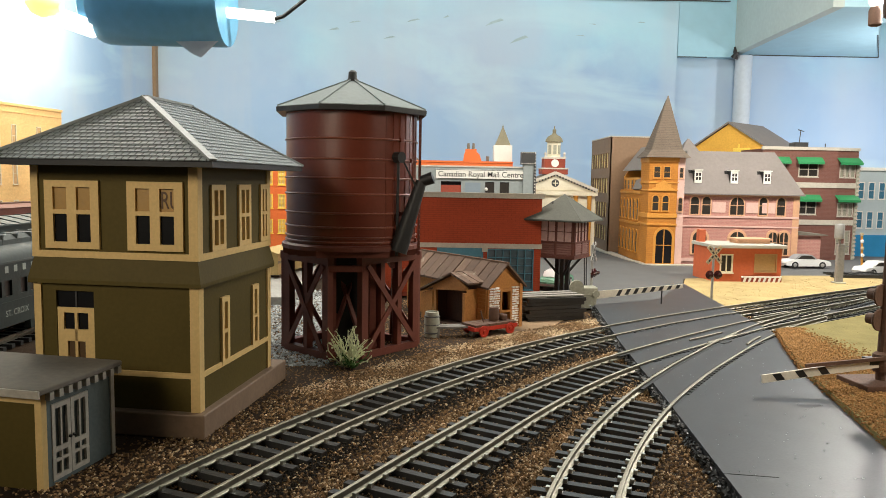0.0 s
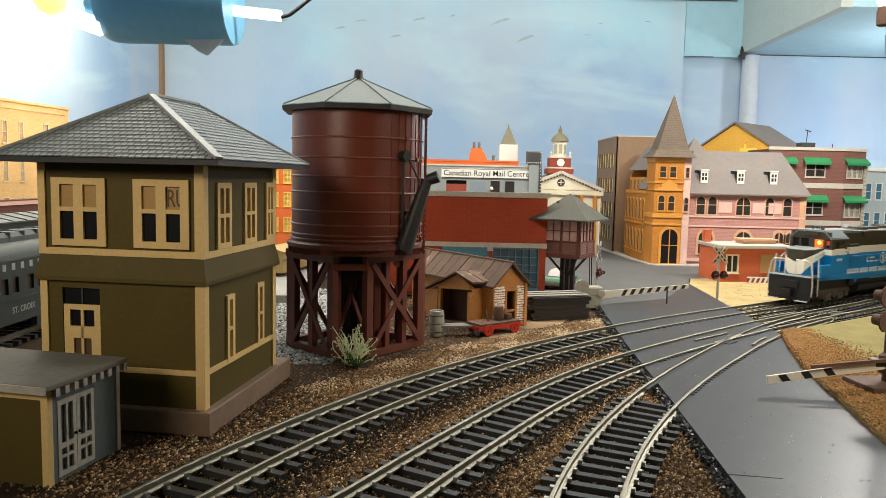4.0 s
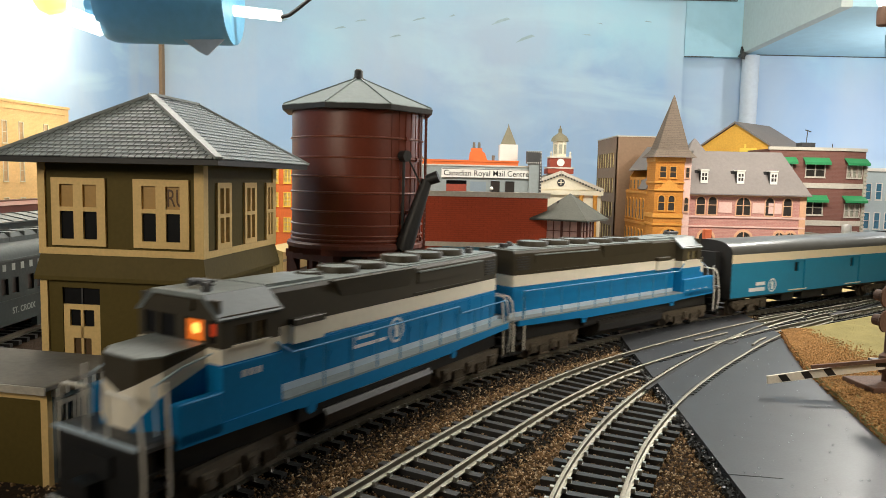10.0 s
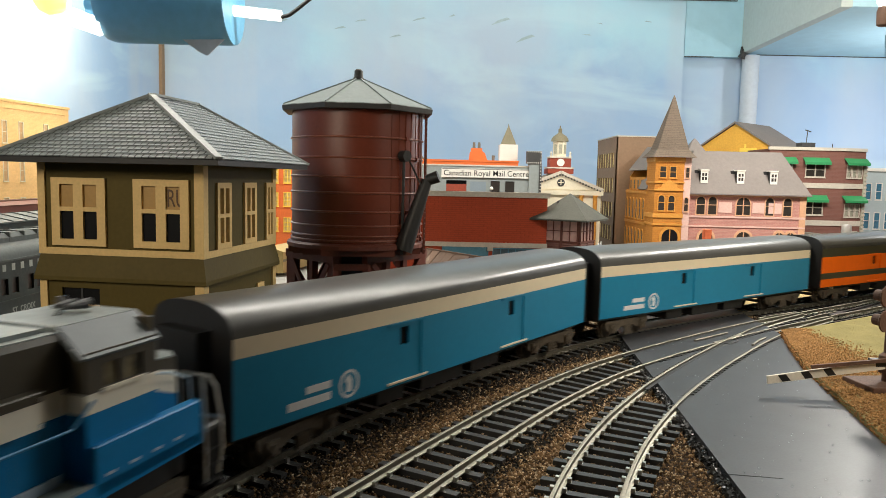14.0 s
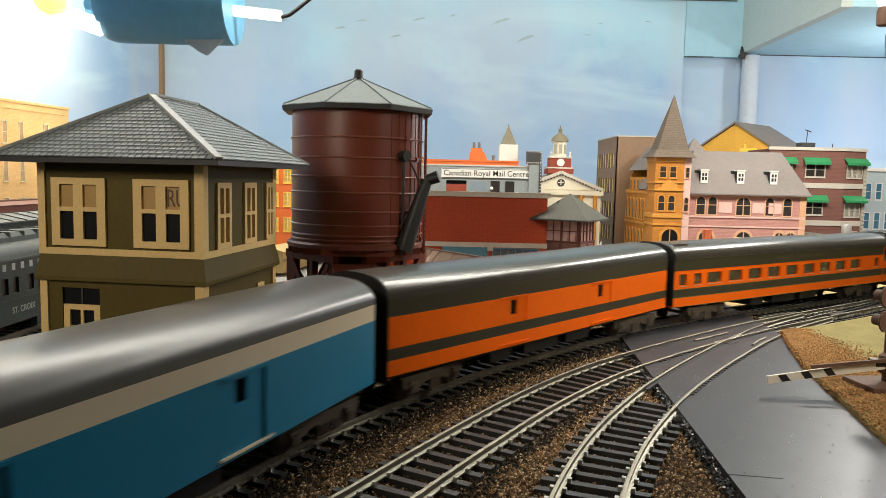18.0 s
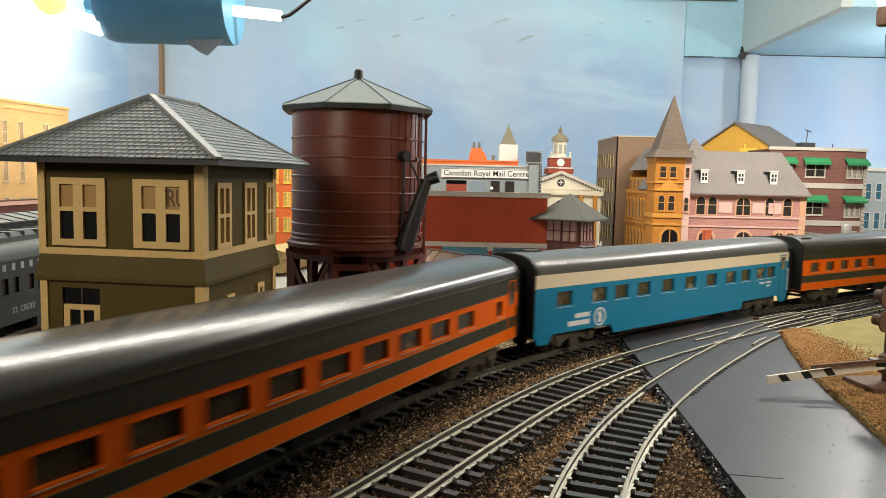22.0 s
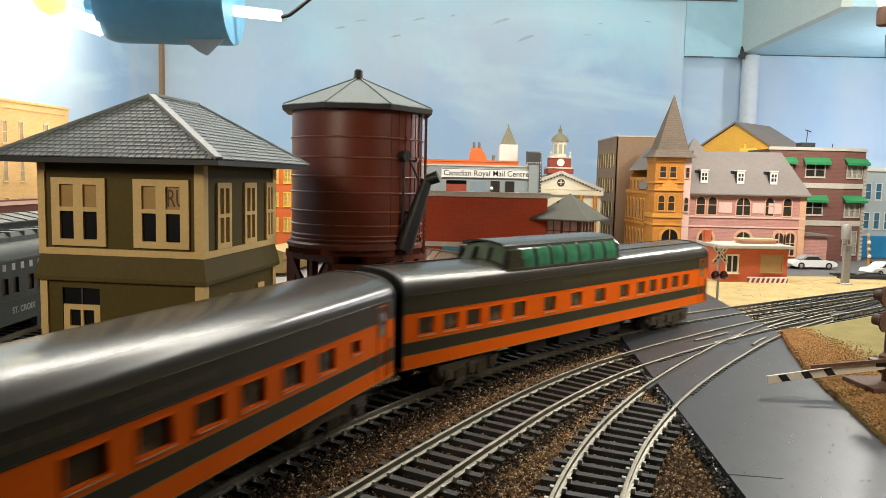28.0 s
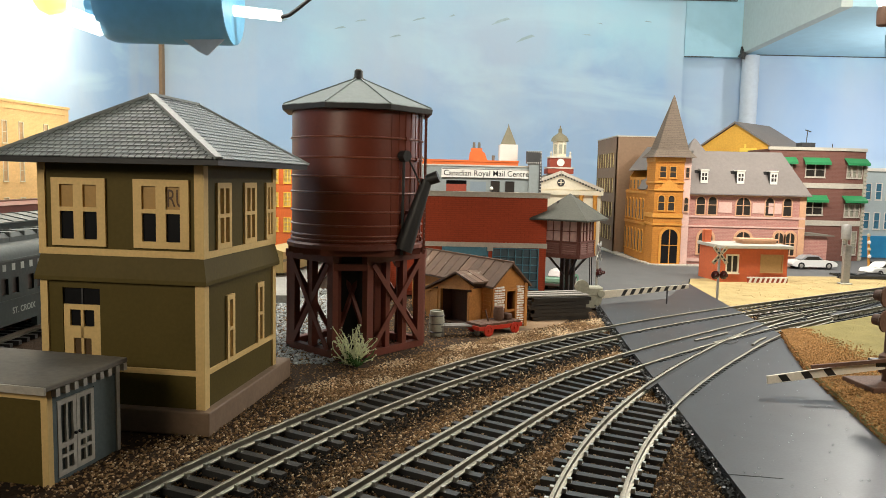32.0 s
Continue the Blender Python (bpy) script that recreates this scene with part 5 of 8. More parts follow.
M_BROWNWOODPANE = material("brown_panel", (0.10, 0.055, 0.02), 0.5, vary=0.2)
M_BROWNLETTER = material("brown_letters", (0.10, 0.05, 0.02), 0.5, vary=0.1)
M_CREAMPANE = material("cream_blind", (0.44, 0.27, 0.09), 0.35, vary=0.1)
signal_tower()


# ---- water tank ----
def water_tank():
    ob = thing("water_tower", at(-43.2, 366, 0, 0, 0, 8), "oxide red round water tank on a braced timber trestle", "water tower")
    r = 31.8
    part("tank", lathe([(r, 50), (r, 113), (r - 1, 113.2), (1, 113.2)], 64), M_TANK, ob, "glossy oxide red tank", smooth=True)
    for z in (51.4, 53.6, 58.3, 64.8, 73.6, 81.0, 89.7, 99.0):
        part("hoop", lathe([(r - 0.2, z - 0.5), (r + 0.55, z - 0.4), (r + 0.75, z), (r + 0.55, z + 0.4), (r - 0.2, z + 0.5)], 64), M_HOOP, ob, "raised hoop", smooth=True)
        part("hoop_lug", boxes((-0.9, -r - 1.5, z - 0.9, 0.9, -r - 0.3, z + 0.9)), M_TANK, ob, m=at(0, 0, 0, 0, 0, 30 + (z * 7) % 40))
    roof = lathe([(37.6, 112.4), (37.8, 114.0), (2.6, 128.4)], 8)
    part("roof", roof, M_TANKROOF, ob, "pale grey-green eight-sided cone roof", m=at(0, 0, 0, 0, 0, 21.1))
    part("fascia", lathe([(38.0, 111.4), (38.3, 113.6), (37.6, 113.9), (33, 111.4)], 8), M_DARK, ob, "dark roof edge", m=at(0, 0, 0, 0, 0, 21.1))
    for i in range(8):
        a = radians(45 * i + 21.1)
        part("roof_seam", beam(bmesh.new(), (37.6 * math.cos(a), 37.6 * math.sin(a), 114.3), (2.6 * math.cos(a), 2.6 * math.sin(a), 128.6), 0.7, 0.5), M_TANKROOF, ob)
    part("finial", lathe([(3.4, 127.8), (2.2, 129.7), (2.0, 132.6), (1.2, 133.4)], 14), M_DARK, ob, "dark roof finial", smooth=True)
    part("deck", lathe([(34.2, 47.4), (34.2, 49.2), (33.2, 50), (1, 50)], 24), M_TANKWOOD, ob, "timber deck")
    for i in range(9):
        y = -29 + 7.25 * i
        w = math.sqrt(max(33.5 ** 2 - y * y, 40))
        part("joist", boxes((-w, y - 1.1, 44.4, w, y + 1.1, 47.4)), M_TANKWOOD, ob)
    for p, q, n in (((-30.4, 1.0), (-11.5, -21.6), 3), ((5.0, -21.8), (31.6, 2.0), 4), ((-32.3, 7.5), (-11.5, 30), 3), ((5.5, 30), (33.2, 8.0), 4)):
        # one braced bent: sill, posts, cap and a large cross
        d = math.hypot(q[0] - p[0], q[1] - p[1])
        m = at(p[0], p[1], 0, 0, 0, math.degrees(math.atan2(q[1] - p[1], q[0] - p[0])))
        out = -1 if p[1] < 4 else 1
        part("cap_beam", boxes((-2.4, -1.9, 40.4, d + 2.4, 1.9, 44.4)), M_TANKWOOD, ob, m=m)
        part("sill_beam", boxes((-2.0, -1.9, -4.8, d + 2.0, 1.9, -1.4)), M_TANKWOOD, ob, m=m)
        for k in range(n):
            x = d * k / (n - 1)
            w = 2.0 if k in (0, n - 1) else 1.4
            part("post", boxes((x - w, -1.7, -1.4, x + w, 1.7, 40.4)), M_TANKWOOD, ob, m=m)
        for a, b in (((1, -1), (d - 1, 40)), ((d - 1, -1), (1, 40))):
            part("brace", beam(bmesh.new(), (a[0], out * (2.1 + 0.4 * (a[0] > 2)), a[1]), (b[0], out * (2.1 + 0.4 * (a[0] > 2)), b[1]), 0.7, 2.6), M_TANKWOOD, ob, m=m)
    for dx, a0, a1 in ((-22.0, -6.0, 20.0), (-9.0, -16.0, 27.0), (10.0, -15.0, 27.0), (23.0, -3.0, 18.0)):
        # inner frames: two posts, a tie and crossed rods
        part("inner_sill", boxes((dx - 1.4, a0 - 2, -4.8, dx + 1.4, a1 + 2, -2.2)), M_TANKWOOD, ob)
        for y in (a0, (a0 + a1) / 2, a1):
            part("post", boxes((dx - 1.5, y - 1.5, -2.2, dx + 1.5, y + 1.5, 44.4)), M_TANKWOOD, ob)
        part("brace", beam(bmesh.new(), (dx + 1.9, a0, -1), (dx + 1.9, a1, 41), 0.8, 2.2), M_TANKWOOD, ob)
        part("brace", beam(bmesh.new(), (dx - 1.9, a1, -1), (dx - 1.9, a0, 41), 0.8, 2.2), M_TANKWOOD, ob)
    for x0, y0, x1, y1 in ((-11.5, -22.6, 5.5, -22.8), (-11.5, 30, 5.5, 30), (-20, 16, -20, -10), (20, 16, 20, -8)):
        part("tie_beam", beam(bmesh.new(), (x0, y0, 38.6), (x1, y1, 38.6), 2.4, 3.0), M_TANKWOOD, ob)
    for a, b in (((-11.5, -22.6, 0), (4, 4, 40)), ((5.5, -22.8, 0), (-8, 4, 40))):
        part("brace", beam(bmesh.new(), a, b, 1.8, 1.8), M_TANKWOOD, ob)
    part("riser", rod(bmesh.new(), (-2, 4, -4.8), (-2, 4, 45), 8.5, seg=20), M_BLACK, ob, "dark boxed water riser", smooth=True)
    for k in range(7):
        a = radians(-62 + 7.5 * k)
        part("stave_seam", boxes((r - 0.3, -0.25, 50.2, r + 0.22, 0.25, 112.8)), M_TANK, ob, m=at(0, 0, 0, 0, 0, math.degrees(a)))
    # spout and counterweight gear
    a = radians(-52)
    c, s = math.cos(a), math.sin(a)
    spout = bmesh.new()
    rod(spout, (c * 34, s * 34, 47), (c * 42 + 6, s * 42 + 9, 80), 4.4, 2.6, 14)
    rod(spout, (c * 42 + 6, s * 42 + 9, 80), (c * 44 + 10, s * 44 + 9, 82.0), 2.6, 2.9, 14)
    part("spout", spout, M_BLACK, ob, "raised black water spout", smooth=True)
    gear = bmesh.new()
    rod(gear, (c * 33, s * 33, 45), (c * 33.8, s * 33.8, 92), 0.7, seg=8)
    rod(gear, (c * 32, s * 32, 91), (c * 36, s * 36, 91), 2.6, seg=14)
    beam(gear, (c * 35, s * 35, 92), (c * 42 + 4, s * 42 + 7, 76), 0.7)
    part("spout_gear", gear, M_BLACK, ob, "black pulley and hanger")
    lad = bmesh.new()
    a = radians(-18)
    c, s = math.cos(a), math.sin(a)
    for k in (-1.4, 1.4):
        beam(lad, (c * 34.2 - s * k, s * 34.2 + c * k, 44), (c * 34.2 - s * k, s * 34.2 + c * k, 113), 0.7)
    for i in range(26):
        z = 46 + i * 2.6
        rod(lad, (c * 34.2 - s * -1.4, s * 34.2 + c * -1.4, z), (c * 34.2 - s * 1.4, s * 34.2 + c * 1.4, z), 0.3, seg=6)
    part("ladder", lad, M_TANKWOOD, ob, "thin red brown ladder")
    return ob


water_tank()


# ---- gravel, brush and small things along the line ----
def scatter_gravel():
    rng = np.random.default_rng(5)

    def along(path, lo, hi, n, s0, s1):
        i = rng.integers(s0, s1, n)
        t = np.gradient(path, axis=0)
        t /= np.hypot(*t.T)[:, None]
        off = rng.uniform(lo, hi, n)
        p = path[i] + np.c_[-t[i, 1], t[i, 0]] * off[:, None] + rng.uniform(-1.5, 1.5, (n, 2))
        return np.c_[p, np.full(n, -5.0) + rng.uniform(0, 0.7, n) + 0.7 * np.exp(-((np.abs(off) - 14) / 8) ** 2)]

    def clean(p, pad=2.0):
        ok = [not in_road(x, y, pad) and not (y < 420 and x > np.interp(y, [60, 228, 322, 405], [120, 143, 163, 189])) for x, y, z in p]
        return p[np.array(ok)]
    # brown ballast shoulders between and beside the tracks
    a = along(main_path, -34, 40, 46000, 310, 600)
    b = along(path_b, -40, 22, 24000, 10, 170)
    c = along(path_c, -34, 24, 17000, 5, 150)
    keep = clean(np.vstack([a, b, c]))
    stones("pale_ballast", keep[::4] + np.array([0.4, 0.3, 0.25]), 0.40, M_PALESTONE, "pale tan ballast stones among the brown")
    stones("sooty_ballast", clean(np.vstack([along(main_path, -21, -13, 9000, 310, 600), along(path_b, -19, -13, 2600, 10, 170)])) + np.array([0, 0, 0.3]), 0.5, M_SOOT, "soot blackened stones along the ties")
    stones("ballast_gravel", keep, 0.5, M_STONE, "loose brown ballast stones between the tracks")
    verge = clean(along(main_path, 16, 42, 9000, 384, 480))
    patchy = np.sin(verge[:, 0] * 0.21) + np.sin(verge[:, 1] * 0.17 + 1.0) + rng.normal(0, 0.7, len(verge)) > 0.35
    stones("verge_gravel", verge[patchy] + np.array([0, 0, 0.3]), 0.42, M_PALESTONE, "pale tan stones along the main line verge")
    stones("verge_cinders", verge[~patchy] + np.array([0, 0, 0.3]), 0.5, M_STONE, "brown stones along the main line verge")
    n = 24000
    p = np.c_[rng.uniform(-160, 100, n), rng.uniform(190, 520, n), np.full(n, -5.1)]
    stones("yard_gravel", clean(p), 0.5, M_STONE, "scattered brown stones round the buildings")
    n = 13000
    p = np.c_[rng.uniform(-190, -50, n), rng.uniform(330, 560, n), np.full(n, -5.1)]
    stones("grey_gravel", p, 1.0, M_GREYSTONE, "pale grey stones beside the rear track")
    n = 2500
    p = np.c_[rng.uniform(196, 420, n), rng.uniform(480, 690, n), np.full(n, -3.1)]
    ok = np.array([y > np.interp(x, [196, 240, 330, 420], [480, 524, 594, 664]) and y < 640 + 0.25 * (x - 222) for x, y, z in p])
    stones("sand_grains", p[ok], 0.38, M_SAND, "coarse yellow sand grains")
    n = 60000
    p = np.c_[rng.uniform(125, 330, n), rng.uniform(120, 500, n), np.full(n, 1.0)]
    ok = np.array([x > np.interp(y, [60, 228, 322, 362, 403, 425, 478, 560], [123, 143.5, 163.5, 176, 189.5, 225, 300, 420]) for x, y, z in p])
    edge = np.interp(p[:, 1], [60, 228, 322, 362, 403, 425], [123, 143.5, 163.5, 176, 189.5, 225])
    depth = p[:, 0] - edge + rng.normal(0, 3, n)
    band = np.interp(p[:, 1], [200, 300, 350, 400], [60, 40, 22, 8])
    m = 30000
    cy = rng.uniform(110, 408, m)
    cx = np.interp(cy, [60, 228, 322, 362, 403, 425], [123, 143.5, 163.5, 176, 189.5, 225]) + np.abs(rng.normal(0, 0.62, m)) ** 0.9 * np.interp(cy, [110, 200, 300, 350, 408], [75, 58, 40, 24, 9])
    stones("cork_crumbs", np.c_[cx, cy, np.full(m, 1.0) + rng.uniform(0, 0.5, m)], 0.55, M_CORK, "orange brown cork crumbs along the slab")
    stones("turf_tufts", p[ok & (depth >= band * rng.uniform(0.2, 1.2, n))][::3] - np.array([0, 0, 0.05]), 0.22, M_TURFTOP, "short olive turf fibres")
    n = 700
    p = np.c_[rng.uniform(75, 200, n), rng.uniform(110, 480, n), np.full(n, -0.85)]
    stones("road_grit", p[np.array([in_road(x, y, -3) for x, y, z in p])], 0.28, M_GREYSTONE, "stray pale grit on the road")
    # black crumbs along the road's edge
    left = np.array(ROAD_LEFT, float)
    k = rng.uniform(0, 4, 1500)
    i = np.minimum(k.astype(int), 3)
    q = left[i] + (left[i + 1] - left[i]) * (k - i)[:, None] + np.c_[rng.uniform(-2.6, 0.3, 1500), rng.uniform(-1, 1, 1500)]
    stones("road_crumbs", np.c_[q, rng.uniform(-4.8, -1.6, 1500)], 1.0, M_TIE, "black crumbs along the broken road edge")
    # ragged foam edge of the slab
    edge = np.array([(189.5, 403), (176, 362), (163.5, 322), (143.5, 228), (123, 60)], float)
    k = rng.uniform(0, 4, 3500)
    i = np.minimum(k.astype(int), 3)
    q = edge[i] + (edge[i + 1] - edge[i]) * (k - i)[:, None] + np.c_[rng.uniform(-1.2, 2.5, 3500), rng.uniform(-1, 1, 3500)]
    stones("turf_edge", np.c_[q, rng.uniform(-3.2, 1.0, 3500)], 0.55, M_TURFEDGE, "crumbling orange brown slab edge")


scatter_gravel()

M_BUSH = material("lichen", (0.74, 0.77, 0.50), 0.9, vary=0.3, grain=1.0, bump=0.5, island=0.5)
M_GREENBUSH = material("green_foliage", (0.05, 0.13, 0.03), 0.9, vary=0.4, grain=1.0, bump=0.5, island=0.8)


def bush(x, y, r, h, n, mat, label):
    rng = random.Random(int(x * 7 + y))
    ob = thing("bush", at(x, y, -4.8), label, "plant")
    twigs, leaves = bmesh.new(), bmesh.new()
    for i in range(n):
        a, e = rng.uniform(0, 6.28), rng.uniform(0.25, 1.35)
        p = Vector((0, 0, 0))
        d = Vector((math.cos(a) * math.cos(e), math.sin(a) * math.cos(e), math.sin(e)))
        for k in range(4):
            q = p + Vector((d.x * r, d.y * r, d.z * h)) * 0.27 + Vector((rng.uniform(-1.9, 1.9), rng.uniform(-1.9, 1.9), rng.uniform(-1.0, 1.2)))
            q.z = max(q.z, 0.2)
            rod(twigs, p, q, 0.42 - 0.05 * k, 0.36 - 0.05 * k, 5)
            for j in range(2):
                c = q + Vector((rng.uniform(-0.8, 0.8), rng.uniform(-0.8, 0.8), rng.uniform(-0.6, 0.6)))
                bmesh.ops.create_icosphere(leaves, subdivisions=1, radius=rng.uniform(0.25, 0.45), matrix=Matrix.Translation(c) @ Matrix.Diagonal((1, rng.uniform(0.5, 1), rng.uniform(0.5, 1.3), 1)))
            p = q
    part("branchwork", twigs, mat, ob)
    part("foliage", leaves, mat, ob)


bush(-40.5, 329, 9, 15.5, 46, M_BUSH, "pale lichen bush beside the tank trestle")
bush(-38, 327, 8, 5, 14, M_GREENBUSH, "low green brush beside the tank trestle")

M_BLUEGREY = material("blue_grey_paint", (0.105, 0.135, 0.135), 0.55, vary=0.2, grain=1.5)
M_GREYROOF = material("grey_felt", (0.17, 0.15, 0.12), 0.75, vary=0.2, grain=2)
M_PALETRIM = material("pale_grey_trim", (0.45, 0.42, 0.36), 0.6, vary=0.25, stain=(0.2, 0.16, 0.12), stain_at=0.6)


def tool_shed():
    ob = thing("tool_shed", at(-105.5, 192.3, -5, 0, 0, -12), "small blue-grey tool shed with double doors and flat roof", "shed")
    w, d, h = 44, 29.5, 27.2
    part("wall_side", pierced(d, h, 1.2, [(3.5, 18.8, 1.2, 23)], 0, 0), M_BLUEGREY, ob, m=at(0, 0, 0, 0, 0, 90))
    part("wall_front", boxes((-w, 0, 0, -1.2, 1.2, h)), M_OLIVE, ob, "olive front")
    part("wall_back", boxes((-w, d - 1.2, 0, -1.2, d, h)), M_BLUEGREY, ob)
    part("wall_end", boxes((-w, 1.2, 0, -w + 1.2, d - 1.2, h)), M_BLUEGREY, ob)
    part("corner_post", boxes((-1.6, -0.5, 0, 0.5, 0, h), (0, 0, 0, 0.5, 1.4, h)), M_CREAM, ob, "cream corner post")
    part("corner_post", boxes((0, d - 1.2, 0, 0.5, d + 0.4, h)), M_PALETRIM, ob)
    part("frieze", boxes((-w, -0.5, h - 3, -1.6, 0, h)), M_CREAM, ob, "cream frieze board")
    for k in range(2):
        y0 = 3.7 + 7.5 * k
        bm = bmesh.new()
        # stiles, rails and glazing bars of one leaf
        for a, b, c, d2 in ((0, 1.3, 0, 21.6), (6.0, 7.3, 0, 21.6), (1.3, 6.0, 20.2, 21.6), (1.3, 6.0, 7.8, 9.2), (1.3, 6.0, 0, 1.4), (3.3, 4.0, 9.2, 20.2), (3.3, 4.0, 1.4, 7.8), (1.3, 6.0, 5.0, 5.8)):
            box(bm, 0.15, y0 + a, 1.2 + c, -0.6, y0 + b, 1.2 + d2)
        leaf = part("door_leaf", bm, M_PALETRIM, ob, "worn pale glazed door leaf")
        part("pane", boxes((-0.9, y0 + 1.3, 2.4, -0.7, y0 + 6.0, 21.8)), M_BLUEGREY, leaf)
        part("door_knob", lathe([(0.4, 0), (0.5, 0.5), (0.1, 0.8)], 8), M_BLACK, leaf, m=at(0.2, y0 + (6.6 if k == 0 else 0.7), 12, 0, 90, 0))
    part("roof", soft_box(-w - 3, -3, h, 2.2, d + 2.2, h + 1.6, 0.4), M_GREYROOF, ob, "grey felt roof")
    for k in range(9):
        part("rafter_tail", boxes((0.1, 1 + 3.6 * k, h - 2.2, 2.1, 2.6 + 3.6 * k, h - 0.05)), M_PALETRIM, ob)
    part("fascia", boxes((-w - 3, -3.5, h - 0.6, 2.4, -3.02, h + 1.5)), M_PALETRIM, ob)
    return ob


tool_shed()

M_SHACKROOF = material("board_roof", (0.125, 0.072, 0.045), 0.8, vary=0.5, grain=0.35, bump=0.6, stain=(0.40, 0.34, 0.27), stain_at=0.63, rand=0.9)
M_OCHRE = material("ochre_boards", (0.46, 0.20, 0.05), 0.75, vary=0.3, grain=1.2, bump=0.3)
M_LOG = material("pale_logs", (0.93, 0.90, 0.82), 0.85, vary=0.25, grain=0.6, bump=0.5, stain=(0.16, 0.12, 0.08), stain_at=0.62)
M_REDPAINT = material("signal_red", (0.42, 0.028, 0.012), 0.45, vary=0.15)
M_BROWNWOOD = material("brown_wood", (0.10, 0.05, 0.03), 0.75, vary=0.35, grain=1.0, bump=0.4)
M_OLDGREY = material("weathered_wood", (0.20, 0.185, 0.165), 0.85, vary=0.45, grain=1.0, bump=0.5, rand=0.8)
M_BARREL = material("grey_barrel", (0.34, 0.34, 0.27), 0.6, vary=0.3)


def section_house():
    """A brown board shack: gable to the right, long roof, open lean-to with its own small gable."""
    ob = thing("section_house", at(49, 431, -5, 0, 0, 35), "brown board section house with plank roof and open bay", "shed")
    # local x: along the gable wall from the front right corner (0) to -26; y: back along the ridge
    w, length, eave, top = 24.0, 86.0, 26.0, 37.6
    gable = pierced(w, eave, 1.4, [(-14.5, -7.5, 0, 22.5)], -w, 0)
    part("gable_wall", gable, M_OCHRE, ob)
    part("gable_peak", prism(bmesh.new(), [(-w, eave), (0, eave), (-w / 2, top - 1)], 0, 1.4), M_OCHRE, ob)
    for x0, x1 in ((-w + 0.6, -15.6), (-6.4, -0.8)):
        chips = bmesh.new()
        for k in range(17):
            x = x0 + random.uniform(0, 0.8)
            while x < x1 - 0.6:
                n = min(random.uniform(0.8, 2.6), x1 - x)
                z = 0.8 + 1.42 * k + random.uniform(-0.2, 0.2)
                box(chips, x, -0.55 - random.uniform(0, 0.25), z, x + n, 0, z + random.uniform(0.6, 1.1))
                x += n + random.uniform(0.15, 0.7)
        part("stone_panel", chips, M_LOG, ob, "flecked white stonework beside the doorway")
    fr = boxes((-15.4, -0.9, 0, -14.2, 1.6, 23), (-7.8, -0.9, 0, -6.6, 1.6, 23), (-14.2, -0.9, 21.8, -7.8, 1.6, 23), (-14.2, -0.4, 9.5, -7.8, 0.8, 10.8))
    part("door_frame", fr, M_OCHRE, ob, "ochre doorway frame")
    part("corner_post", boxes((-1, -1.4, 0, 1, 0.8, eave)), M_OCHRE, ob)
    part("side_wall", boxes((-1.3, 1.4, 0, 0, length, eave)), M_OCHRE, ob)
    part("back_wall", boxes((-w, length - 1.3, 0, -1.3, length, eave)), M_OCHRE, ob)
    for a, b in ((1.4, 10), (44, length - 1.3)):
        part("west_wall", boxes((-w, a, 0, -w + 1.3, b, eave)), M_OCHRE, ob)
    for k in range(11):
        part("clapboard", boxes((-w - 0.45, 1.6, 1 + 2.2 * k, -w, 9.4, 2.8 + 2.2 * k)), M_OCHRE, ob)
    for s in (0, 1):
        n = 11
        for k in range(n):
            y0, y1 = -3.2 + (length + 5) * k / n, -3.2 + (length + 5) * (k + 1) / n - 0.55
            low = (2.6, eave - 2.0) if s else (-w - 2.6, eave - 2.0)
            bm = prism(bmesh.new(), [low, (-w / 2, top), (-w / 2, top + 1.2), (low[0], low[1] + 1.2)], y0, y1)
            part("roof_plank", bm, M_SHACKROOF, ob, m=at(0, 0, random.uniform(-0.2, 0.25)))
    part("ridge_board", boxes((-w / 2 - 0.7, -3.4, top + 0.6, -w / 2 + 0.7, length + 2, top + 1.7)), M_SHACKROOF, ob)
    # open bay on the west side under an uneven cross gable
    fx = -w - 9.0
    for y in (10.2, 39.6):
        part("bay_post", boxes((fx - 0.9, y - 1.1, 0, fx + 0.9, y + 1.1, 21)), M_OCHRE, ob, "ochre bay post")
    part("bay_beam", beam(bmesh.new(), (fx, 8.6, 23.6), (fx, 41.5, 20.2), 1.8, 1.8), M_OCHRE, ob)
    part("bay_gable", prism(bmesh.new(), [(7, 24.2), (42, 20.6), (54, 16.8), (22, 30.2)], fx - 0.5, fx + 0.6, "x"), M_OCHRE, ob, "ochre boards in the bay gable")
    for k in range(5):
        part("bay_board", boxes((fx - 0.7, 42.2 + 2.4 * k, 0, fx + 0.5, 44.4 + 2.4 * k, 18.6 - 0.7 * k)), M_OCHRE, ob)
    part("bay_return", boxes((fx + 0.9, 9.4, 0, -w, 10.0, 23)), M_OCHRE, ob)
    # Inner faces take a darker wood that paints the shade in the bay.
    for y0, y1, z1 in ((10.0, 10.6, 23), (39.4, 40.6, 20)):
        part("bay_lining", boxes((fx + 0.9, y0, 0, -w, y1, z1)), M_BROWNWOOD, ob, "inner bay wall in darker wood for shade")
    part("bay_back", boxes((-w - 0.6, 10.6, 0, -w, 44, 25)), M_BROWNWOOD, ob)
